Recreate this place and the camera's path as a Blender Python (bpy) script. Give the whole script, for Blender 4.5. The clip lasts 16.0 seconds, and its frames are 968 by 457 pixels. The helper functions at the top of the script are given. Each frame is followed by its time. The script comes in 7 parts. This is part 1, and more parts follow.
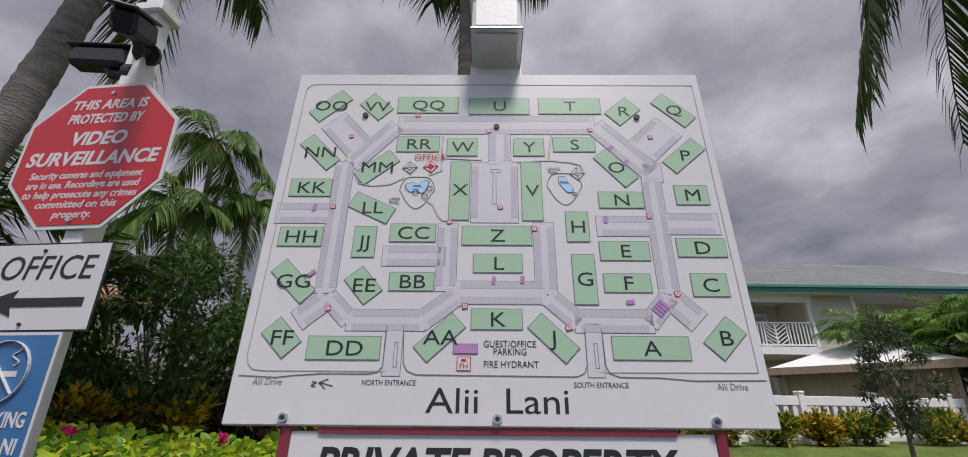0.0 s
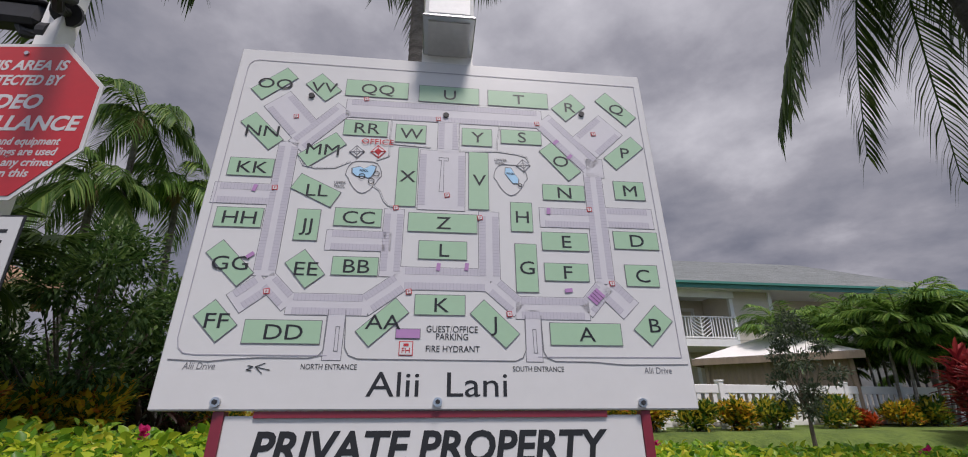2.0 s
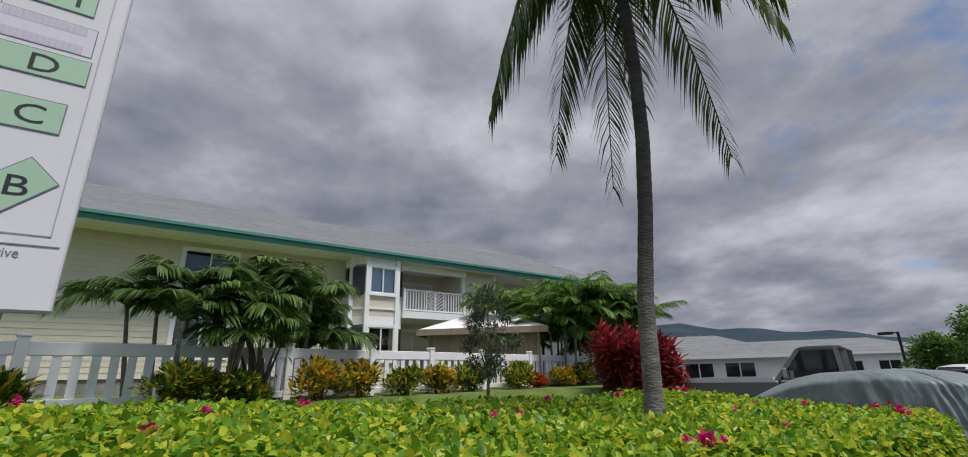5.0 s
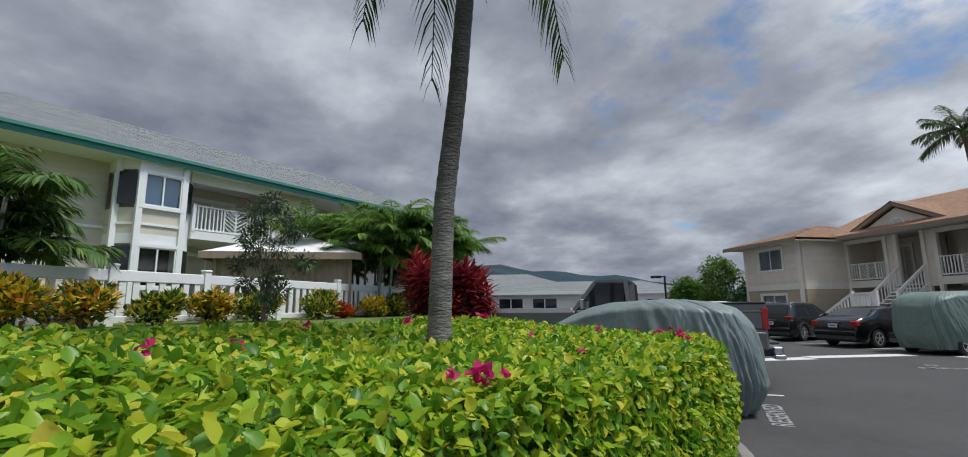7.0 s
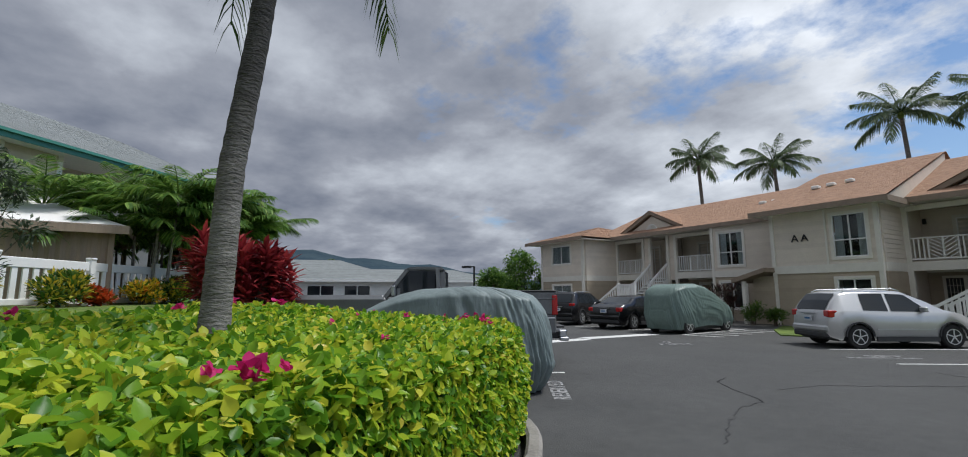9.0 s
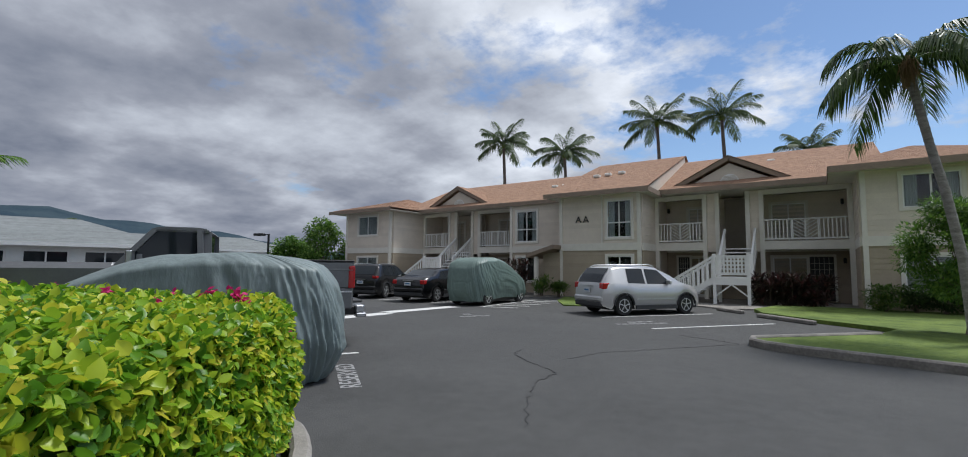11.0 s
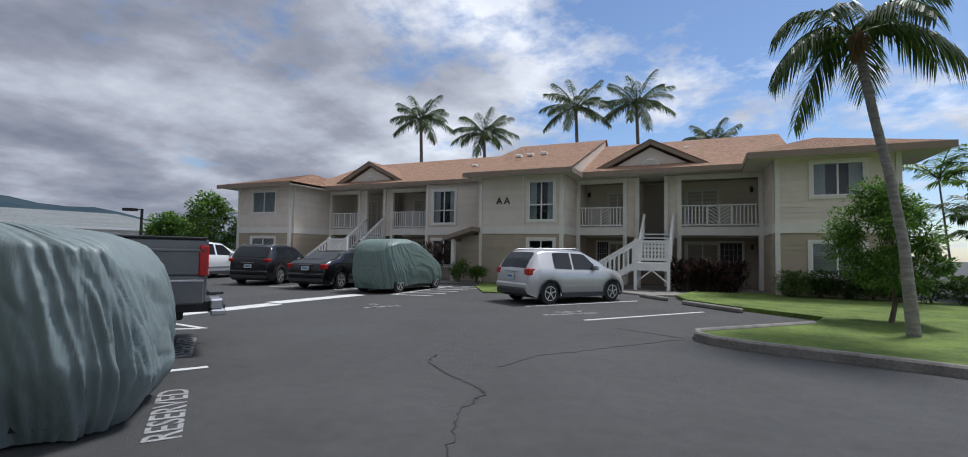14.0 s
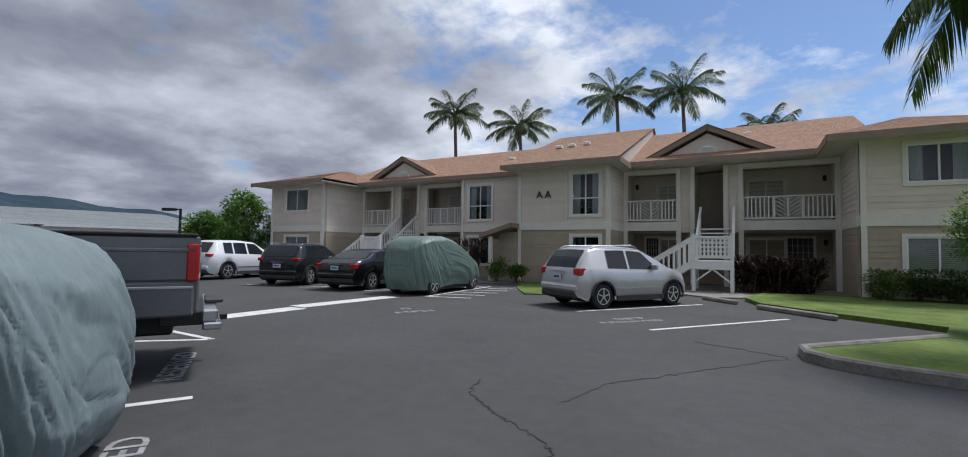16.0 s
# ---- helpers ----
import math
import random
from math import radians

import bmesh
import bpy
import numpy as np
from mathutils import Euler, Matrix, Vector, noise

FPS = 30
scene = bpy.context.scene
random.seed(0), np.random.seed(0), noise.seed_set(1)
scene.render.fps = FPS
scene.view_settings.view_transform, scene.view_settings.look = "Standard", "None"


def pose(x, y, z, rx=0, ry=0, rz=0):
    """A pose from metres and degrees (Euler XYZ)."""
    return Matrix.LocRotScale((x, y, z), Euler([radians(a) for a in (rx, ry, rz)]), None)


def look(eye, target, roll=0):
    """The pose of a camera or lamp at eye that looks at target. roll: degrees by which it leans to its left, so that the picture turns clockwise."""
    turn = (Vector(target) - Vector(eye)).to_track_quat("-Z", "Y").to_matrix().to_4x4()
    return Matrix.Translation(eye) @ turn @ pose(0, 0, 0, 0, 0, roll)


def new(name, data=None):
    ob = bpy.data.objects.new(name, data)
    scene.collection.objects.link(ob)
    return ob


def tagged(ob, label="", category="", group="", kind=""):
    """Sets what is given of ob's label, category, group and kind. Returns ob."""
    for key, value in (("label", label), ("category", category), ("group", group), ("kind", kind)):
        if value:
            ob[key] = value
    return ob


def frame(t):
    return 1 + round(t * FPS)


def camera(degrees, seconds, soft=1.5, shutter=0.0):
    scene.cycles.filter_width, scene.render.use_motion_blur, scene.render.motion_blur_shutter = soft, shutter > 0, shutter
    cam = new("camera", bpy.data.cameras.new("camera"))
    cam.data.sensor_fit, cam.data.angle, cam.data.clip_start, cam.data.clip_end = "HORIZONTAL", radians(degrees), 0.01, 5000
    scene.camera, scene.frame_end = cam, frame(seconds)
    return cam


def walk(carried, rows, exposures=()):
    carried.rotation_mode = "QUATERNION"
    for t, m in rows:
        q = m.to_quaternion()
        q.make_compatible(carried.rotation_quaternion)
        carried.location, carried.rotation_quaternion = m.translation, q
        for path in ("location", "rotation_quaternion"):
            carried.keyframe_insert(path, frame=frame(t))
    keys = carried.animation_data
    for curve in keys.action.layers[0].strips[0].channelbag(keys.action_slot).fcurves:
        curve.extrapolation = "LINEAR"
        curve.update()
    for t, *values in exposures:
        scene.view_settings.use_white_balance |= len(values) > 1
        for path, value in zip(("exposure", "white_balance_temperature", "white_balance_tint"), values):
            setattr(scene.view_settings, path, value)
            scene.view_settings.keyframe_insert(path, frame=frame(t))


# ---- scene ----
cam = camera(91.1, 16.0, soft=1.0)
PATH = [
    (0, (2.603, -4.329, 1.756), (1.303, -5.661, 2.488), 0.5),
    (0.5, (2.607, -4.331, 1.755), (1.281, -5.642, 2.478), 0.4),
    (1, (2.611, -4.326, 1.75), (1.262, -5.616, 2.469), 0.3),
    (1.5, (2.616, -4.319, 1.748), (1.239, -5.585, 2.457), 0.5),
    (2, (2.614, -4.32, 1.74), (1.151, -5.491, 2.44), -0.1),
    (2.5, (2.596, -4.302, 1.735), (1.034, -5.347, 2.419), -0.0),
    (3, (2.568, -4.25, 1.729), (0.928, -5.186, 2.389), 0.0),
    (3.5, (2.532, -4.163, 1.716), (0.839, -5.01, 2.36), 0.2),
    (4, (2.5, -4.068, 1.708), (0.741, -4.781, 2.338), 0.0),
    (4.2, (2.493, -4.054, 1.702), (0.695, -4.67, 2.324), -0.4),
    (6.3, (0.782, -3.517, 1.511), (-1.165, -3.484, 1.967), -1.2),
    (6.5, (0.749, -3.489, 1.513), (-1.204, -3.374, 1.928), -1.2),
    (7, (0.693, -3.473, 1.507), (-1.25, -3.125, 1.834), -0.6),
    (7.5, (0.648, -3.447, 1.505), (-1.244, -2.878, 1.814), -0.7),
    (8, (0.61, -3.432, 1.505), (-1.221, -2.684, 1.803), -0.3),
    (8.5, (0.52, -3.419, 1.492), (-1.253, -2.538, 1.778), -0.2),
    (9, (0.508, -3.348, 1.481), (-1.172, -2.297, 1.754), -0.2),
    (9.5, (0.39, -3.191, 1.462), (-1.208, -2.015, 1.711), 0.1),
    (10, (0.277, -3.044, 1.44), (-1.215, -1.726, 1.628), 0.6),
    (10.2, (0.189, -2.947, 1.446), (-1.23, -1.549, 1.631), 0.6),
    (12.3, (-0.629, -1.862, 1.433), (-1.546, -0.088, 1.556), 0.7),
    (12.5, (-0.665, -1.742, 1.42), (-1.569, 0.038, 1.542), 0.7),
    (13, (-0.815, -1.484, 1.429), (-1.704, 0.305, 1.537), 0.9),
    (13.5, (-1.0, -1.233, 1.425), (-1.868, 0.565, 1.53), 0.9),
    (14, (-1.188, -0.952, 1.423), (-2.033, 0.858, 1.524), 1.1),
    (14.5, (-1.377, -0.659, 1.427), (-2.222, 1.151, 1.523), 1.2),
    (15, (-1.594, -0.372, 1.424), (-2.489, 1.414, 1.508), 1.0),
    (15.5, (-1.783, -0.078, 1.426), (-2.759, 1.666, 1.514), 0.7),
    (16, (-1.979, 0.235, 1.426), (-2.953, 1.979, 1.515), 0.8),
]
EXPOSURES = [(0, -0.12, 6500, 19), (4, -0.12, 6450, 18), (6.5, -0.02, 6150, 9), (9, -0.02, 6100, 9), (12.5, 0.06, 6000, 11), (16, -0.02, 5950, 12)]
walk(cam, [(t, look(eye, target, roll)) for t, eye, target, roll in PATH], EXPOSURES)

# ---- light ----
SUN_EL, SUN_AZ = radians(63), radians(28)
world = bpy.data.worlds.new("world")
scene.world = world
world.use_nodes = True
wn = world.node_tree
for n_ in list(wn.nodes):
    wn.nodes.remove(n_)


def wnode(kind, **kw):
    n_ = wn.nodes.new(kind)
    for k, v in kw.items():
        n_.inputs[k].default_value = v
    return n_


w_out = wnode("ShaderNodeOutputWorld")
w_bg = wnode("ShaderNodeBackground", Strength=0.11)
w_sky = wn.nodes.new("ShaderNodeTexSky")
w_sky.sky_type, w_sky.sun_disc, w_sky.sun_elevation, w_sky.sun_rotation = "NISHITA", False, SUN_EL, SUN_AZ
w_sky.ozone_density, w_sky.air_density, w_sky.dust_density = 2.5, 1.0, 0.4
# a broken cloud deck, laid out on a flat layer overhead
w_tc = wnode("ShaderNodeTexCoord")
w_sep = wnode("ShaderNodeSeparateXYZ")
wn.links.new(w_tc.outputs["Generated"], w_sep.inputs[0])
w_z = wnode("ShaderNodeMath"); w_z.operation = "MAXIMUM"; w_z.inputs[1].default_value = 0.0
wn.links.new(w_sep.outputs[2], w_z.inputs[0])
w_za = wnode("ShaderNodeMath"); w_za.operation = "ADD"; w_za.inputs[1].default_value = 0.24
wn.links.new(w_z.outputs[0], w_za.inputs[0])
w_div = wnode("ShaderNodeVectorMath"); w_div.operation = "DIVIDE"
w_cmb = wnode("ShaderNodeCombineXYZ")
for i_ in range(3):
    wn.links.new(w_za.outputs[0], w_cmb.inputs[i_])
wn.links.new(w_tc.outputs["Generated"], w_div.inputs[0])
wn.links.new(w_cmb.outputs[0], w_div.inputs[1])


def wnoise(scale, detail, rough, off):
    m_ = wnode("ShaderNodeVectorMath"); m_.operation = "ADD"; m_.inputs[1].default_value = off
    wn.links.new(w_div.outputs[0], m_.inputs[0])
    n_ = wnode("ShaderNodeTexNoise", Scale=scale, Detail=detail, Roughness=rough)
    wn.links.new(m_.outputs[0], n_.inputs["Vector"])
    return n_.outputs[0]


def wmath(op, a, b):
    m_ = wnode("ShaderNodeMath"); m_.operation = op
    for i_, v in enumerate((a, b)):
        if isinstance(v, (int, float)):
            m_.inputs[i_].default_value = v
        else:
            wn.links.new(v, m_.inputs[i_])
    return m_.outputs[0]


def wramp(v, stops):
    r_ = wnode("ShaderNodeValToRGB")
    while len(r_.color_ramp.elements) < len(stops):
        r_.color_ramp.elements.new(0.5)
    for e_, (p_, c_) in zip(r_.color_ramp.elements, stops):
        e_.position, e_.color = p_, (*c_, 1) if len(c_) == 3 else (c_[0],) * 3 + (1,)
    wn.links.new(v, r_.inputs[0])
    return r_.outputs[0]


# the deck thins out towards the north east (direction of the blue gap)
w_dot = wnode("ShaderNodeVectorMath"); w_dot.operation = "DOT_PRODUCT"; w_dot.inputs[1].default_value = (0.40, 0.91, 0.10)
wn.links.new(w_tc.outputs["Generated"], w_dot.inputs[0])
c_big = wnoise(0.9, 8, 0.58, (3.1, 1.7, 0))
c_fine = wnoise(5.0, 7, 0.6, (0.4, 7.2, 0))
cover = wmath("ADD", wmath("ADD", wmath("MULTIPLY", c_big, 0.68), wmath("MULTIPLY", c_fine, 0.38)), wmath("MULTIPLY", w_dot.outputs["Value"], -0.225))
mask = wramp(cover, [(0.33, (0,)), (0.43, (1,))])
w_dark = wnode("ShaderNodeVectorMath"); w_dark.operation = "DOT_PRODUCT"; w_dark.inputs[1].default_value = (0.72, 0.68, 0.10)
wn.links.new(w_tc.outputs["Generated"], w_dark.inputs[0])
c_shade = wnoise(1.9, 7, 0.55, (8.3, 2.2, 0))
shade = wmath("ADD", wmath("ADD", c_shade, wmath("MULTIPLY", w_dark.outputs["Value"], 0.20)), wmath("MULTIPLY", wmath("MINIMUM", w_sep.outputs[2], 0.5), 0.16))
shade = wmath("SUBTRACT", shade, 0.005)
cloud = wramp(shade, [(0.28, (0.165, 0.18, 0.22)), (0.45, (0.28, 0.29, 0.325)), (0.62, (0.48, 0.495, 0.525)), (0.84, (0.80, 0.81, 0.83))])
cl_bg = wnode("ShaderNodeBackground", Strength=1.18)
wn.links.new(cloud, cl_bg.inputs[0])
wn.links.new(w_sky.outputs[0], w_bg.inputs[0])
w_mix = wnode("ShaderNodeMixShader")
wn.links.new(mask, w_mix.inputs[0])
wn.links.new(w_bg.outputs[0], w_mix.inputs[1])
wn.links.new(cl_bg.outputs[0], w_mix.inputs[2])
wn.links.new(w_mix.outputs[0], w_out.inputs[0])
sun = new("sun", bpy.data.lights.new("sun", "SUN"))
sun.data.energy, sun.data.angle, sun.data.color = 3.4, radians(12), (1, 0.955, 0.88)
sun.matrix_world = Matrix.Translation((0, 0, 40)) @ Vector((-math.sin(SUN_AZ) * math.cos(SUN_EL), -math.cos(SUN_AZ) * math.cos(SUN_EL), -math.sin(SUN_EL))).to_track_quat("-Z", "Y").to_matrix().to_4x4()
scene.view_settings.exposure = 0.0

# ---- materials ----


def mat(name, color, rough=0.6, metal=0.0, var=0.25, scale=6.0, bump=0.0, bscale=60.0, color2=None, spec=0.5, coat=0.0, trans=0.0, rnd=0.0, stretch=(1, 1, 1), sheen=0.0):
    """A procedural surface: a base colour varied at two scales, fine relief, and an optional change from piece to piece."""
    m = bpy.data.materials.new(name)
    m.use_nodes = True
    nt = m.node_tree
    b = nt.nodes["Principled BSDF"]
    tc = nt.nodes.new("ShaderNodeTexCoord")
    mp = nt.nodes.new("ShaderNodeMapping")
    mp.inputs["Scale"].default_value = stretch
    nt.links.new(tc.outputs["Object"], mp.inputs[0])
    n1 = nt.nodes.new("ShaderNodeTexNoise")
    n1.inputs["Scale"].default_value, n1.inputs["Detail"].default_value = scale, 5
    n2 = nt.nodes.new("ShaderNodeTexNoise")
    n2.inputs["Scale"].default_value, n2.inputs["Detail"].default_value = scale * 9, 3
    mixn = nt.nodes.new("ShaderNodeMix")
    mixn.data_type = "FLOAT"
    mixn.inputs[0].default_value = 0.4
    for n_, k in ((n1, 2), (n2, 3)):
        nt.links.new(mp.outputs[0], n_.inputs["Vector"])
        nt.links.new(n_.outputs[0], mixn.inputs[k])
    ramp = nt.nodes.new("ShaderNodeValToRGB")
    lo = [max(0, c * (1 - var)) for c in color]
    hi = list(color2) if color2 else [min(1, c * (1 + var)) for c in color]
    ramp.color_ramp.elements[0].position, ramp.color_ramp.elements[1].position = 0.32, 0.68
    ramp.color_ramp.elements[0].color, ramp.color_ramp.elements[1].color = (*lo, 1), (*hi, 1)
    nt.links.new(mixn.outputs[0], ramp.inputs[0])
    out = ramp.outputs[0]
    if rnd:
        oi = nt.nodes.new("ShaderNodeObjectInfo")
        gi = nt.nodes.new("ShaderNodeNewGeometry")
        ad = nt.nodes.new("ShaderNodeMath")
        ad.operation = "ADD"
        nt.links.new(oi.outputs["Random"], ad.inputs[0])
        nt.links.new(gi.outputs["Random Per Island"], ad.inputs[1])
        fr = nt.nodes.new("ShaderNodeMath")
        fr.operation = "FRACT"
        nt.links.new(ad.outputs[0], fr.inputs[0])
        mr = nt.nodes.new("ShaderNodeMapRange")
        mr.inputs["To Min"].default_value, mr.inputs["To Max"].default_value = 1 - rnd, 1 + rnd
        nt.links.new(fr.outputs[0], mr.inputs[0])
        hs = nt.nodes.new("ShaderNodeHueSaturation")
        nt.links.new(mr.outputs[0], hs.inputs["Value"])
        nt.links.new(out, hs.inputs["Color"])
        out = hs.outputs[0]
    nt.links.new(out, b.inputs["Base Color"])
    b.inputs["Roughness"].default_value, b.inputs["Metallic"].default_value = rough, metal
    b.inputs["Specular IOR Level"].default_value, b.inputs["Coat Weight"].default_value = spec, coat
    b.inputs["Transmission Weight"].default_value = trans
    b.inputs["Sheen Weight"].default_value = sheen
    if bump:
        n3 = nt.nodes.new("ShaderNodeTexNoise")
        n3.inputs["Scale"].default_value, n3.inputs["Detail"].default_value = bscale, 4
        nt.links.new(mp.outputs[0], n3.inputs["Vector"])
        bp = nt.nodes.new("ShaderNodeBump")
        bp.inputs["Strength"].default_value, bp.inputs["Distance"].default_value = bump, 0.02
        nt.links.new(n3.outputs[0], bp.inputs["Height"])
        nt.links.new(bp.outputs[0], b.inputs["Normal"])
    return m


def leafmat(name, cols, rough=0.5, glow=0.35):
    """Leaves: each one takes its own colour out of a range, and lets some light through."""
    m = bpy.data.materials.new(name)
    m.use_nodes = True
    nt = m.node_tree
    b = nt.nodes["Principled BSDF"]
    gi = nt.nodes.new("ShaderNodeNewGeometry")
    ramp = nt.nodes.new("ShaderNodeValToRGB")
    while len(ramp.color_ramp.elements) < len(cols):
        ramp.color_ramp.elements.new(0.5)
    for e_, (p_, c_) in zip(ramp.color_ramp.elements, cols):
        e_.position, e_.color = p_, (*c_, 1)
    nt.links.new(gi.outputs["Random Per Island"], ramp.inputs[0])
    nt.links.new(ramp.outputs[0], b.inputs["Base Color"])
    b.inputs["Roughness"].default_value = rough
    b.inputs["Specular IOR Level"].default_value = 0.35
    tr = nt.nodes.new("ShaderNodeBsdfTranslucent")
    nt.links.new(ramp.outputs[0], tr.inputs[0])
    mx = nt.nodes.new("ShaderNodeMixShader")
    mx.inputs[0].default_value = glow
    nt.links.new(b.outputs[0], mx.inputs[1])
    nt.links.new(tr.outputs[0], mx.inputs[2])
    nt.links.new(mx.outputs[0], nt.nodes["Material Output"].inputs[0])
    return m


def glassmat(name, tint=(0.02, 0.025, 0.03), rough=0.03):
    m = bpy.data.materials.new(name)
    m.use_nodes = True
    b = m.node_tree.nodes["Principled BSDF"]
    b.inputs["Base Color"].default_value = (*tint, 1)
    b.inputs["Roughness"].default_value = rough
    b.inputs["Specular IOR Level"].default_value = 0.35
    return m


M = {}
M["asphalt"] = mat("asphalt", (0.060, 0.060, 0.059), 0.85, var=0.22, scale=0.6, bump=0.55, bscale=160)
M["grass"] = mat("grass", (0.085, 0.16, 0.018), 0.9, var=0.45, scale=1.4, bump=0.9, bscale=90, color2=(0.18, 0.25, 0.04))
M["soil"] = mat("soil", (0.10, 0.07, 0.05), 0.95, var=0.4, scale=4, bump=0.8)
M["concrete"] = mat("concrete", (0.22, 0.205, 0.185), 0.85, var=0.4, scale=3, bump=0.4, bscale=90)
M["paint_line"] = mat("paint_line", (0.62, 0.62, 0.60), 0.7, var=0.22, scale=5, bump=0.3, bscale=150)
M["paint_worn"] = mat("paint_worn", (0.30, 0.30, 0.30), 0.8, var=0.55, scale=9, bump=0.3, bscale=150)
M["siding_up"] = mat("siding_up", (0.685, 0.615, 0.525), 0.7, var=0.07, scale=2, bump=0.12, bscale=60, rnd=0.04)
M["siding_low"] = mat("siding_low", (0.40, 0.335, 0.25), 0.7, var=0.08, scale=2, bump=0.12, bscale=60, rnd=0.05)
M["siding_cream"] = mat("siding_cream", (0.62, 0.565, 0.46), 0.7, var=0.06, scale=2, bump=0.1, bscale=60, rnd=0.04)
M["trim"] = mat("trim", (0.72, 0.69, 0.62), 0.6, var=0.06, scale=4)
M["white"] = mat("white", (0.80, 0.80, 0.78), 0.5, var=0.05, scale=5, bump=0.05)
M["fascia"] = mat("fascia", (0.26, 0.20, 0.15), 0.7, var=0.15, scale=4)
M["teal"] = mat("teal", (0.05, 0.21, 0.17), 0.55, var=0.12, scale=4)
M["shingle"] = mat("shingle", (0.33, 0.20, 0.13), 0.95, var=0.3, scale=5, bump=0.5, bscale=120, rnd=0.07)
M["roof_grey"] = mat("roof_grey", (0.19, 0.205, 0.205), 0.9, var=0.16, scale=3, bump=0.4, bscale=90, rnd=0.1)
M["soffit"] = mat("soffit", (0.60, 0.57, 0.50), 0.8, var=0.08)
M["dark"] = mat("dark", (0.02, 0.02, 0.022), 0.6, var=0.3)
M["door"] = mat("door", (0.24, 0.21, 0.165), 0.6, var=0.08, scale=3)
M["glass"] = glassmat("glass")
M["curtain"] = mat("curtain", (0.62, 0.64, 0.66), 0.9, var=0.2, scale=14, stretch=(6, 6, 0.3))
M["blind"] = mat("blind", (0.50, 0.50, 0.48), 0.7, var=0.08)
M["curtain_blue"] = mat("curtain_blue", (0.30, 0.42, 0.58), 0.9, var=0.2, scale=10, stretch=(6, 6, 0.3))
M["black"] = mat("black", (0.012, 0.012, 0.013), 0.45, var=0.2)
M["crack"] = mat("crack", (0.022, 0.022, 0.024), 0.9, var=0.3)
M["rubber"] = mat("rubber", (0.018, 0.018, 0.019), 0.85, var=0.3, bump=0.2)
M["chrome"] = mat("chrome", (0.55, 0.56, 0.58), 0.3, metal=1.0, var=0.06)
M["alloy"] = mat("alloy", (0.72, 0.73, 0.74), 0.32, metal=0.7, var=0.08)
M["car_silver"] = mat("car_silver", (0.58, 0.578, 0.575), 0.3, metal=0.5, var=0.03, coat=0.4)
M["car_grey"] = mat("car_grey", (0.014, 0.014, 0.015), 0.25, metal=0.1, var=0.05, coat=0.2)
M["car_black"] = mat("car_black", (0.005, 0.005, 0.006), 0.22, metal=0.0, var=0.05, coat=0.15)
M["car_white"] = mat("car_white", (0.72, 0.73, 0.74), 0.3, var=0.03, coat=0.8)
M["truck_paint"] = mat("truck_paint", (0.15, 0.155, 0.16), 0.33, metal=0.4, var=0.14, scale=2.5, coat=0.4)
M["car_plastic"] = mat("car_plastic", (0.04, 0.041, 0.043), 0.6, var=0.15)
M["tail_red"] = mat("tail_red", (0.40, 0.012, 0.012), 0.15, var=0.15, coat=0.6)
M["amber"] = mat("amber", (0.55, 0.14, 0.01), 0.15, var=0.15, coat=0.6)
M["lens"] = mat("lens", (0.62, 0.62, 0.62), 0.1, var=0.1, coat=1.0)
M["tarp_near"] = mat("tarp_near", (0.165, 0.205, 0.205), 0.5, var=0.16, scale=2.0, bump=0.75, bscale=11, stretch=(1, 1, 0.3))
M["tarp"] = mat("tarp", (0.135, 0.19, 0.17), 0.5, var=0.16, scale=2.0, bump=0.7, bscale=10, stretch=(1, 1, 0.5))
M["sign_white"] = mat("sign_white", (0.62, 0.62, 0.612), 0.35, var=0.03, scale=3)
M["sign_green"] = mat("sign_green", (0.335, 0.51, 0.345), 0.4, var=0.03)
M["sign_grey"] = mat("sign_grey", (0.485, 0.468, 0.515), 0.4, var=0.04)
M["sign_line"] = mat("sign_line", (0.16, 0.16, 0.175), 0.4, var=0.04)
M["sign_road"] = mat("sign_road", (0.575, 0.565, 0.59), 0.4, var=0.03)
M["sign_faint"] = mat("sign_faint", (0.36, 0.345, 0.40), 0.4, var=0.04)
M["sign_ink"] = mat("sign_ink", (0.015, 0.015, 0.017), 0.4, var=0.05)
M["sign_red"] = mat("sign_red", (0.50, 0.022, 0.028), 0.35, var=0.06)
M["sign_maroon"] = mat("sign_maroon", (0.20, 0.018, 0.035), 0.4, var=0.1)
M["sign_purple"] = mat("sign_purple", (0.42, 0.22, 0.44), 0.4, var=0.04)
M["sign_blue"] = mat("sign_blue", (0.035, 0.15, 0.34), 0.35, var=0.05)
M["pool_blue"] = mat("pool_blue", (0.34, 0.58, 0.78), 0.4, var=0.04)
M["trunk"] = mat("trunk", (0.135, 0.115, 0.10), 0.95, var=0.45, scale=5, bump=0.9, bscale=22, stretch=(1, 1, 3.0), color2=(0.25, 0.225, 0.20))
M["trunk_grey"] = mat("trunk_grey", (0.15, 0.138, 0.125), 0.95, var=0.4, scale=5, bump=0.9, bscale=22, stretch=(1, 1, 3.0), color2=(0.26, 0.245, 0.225))
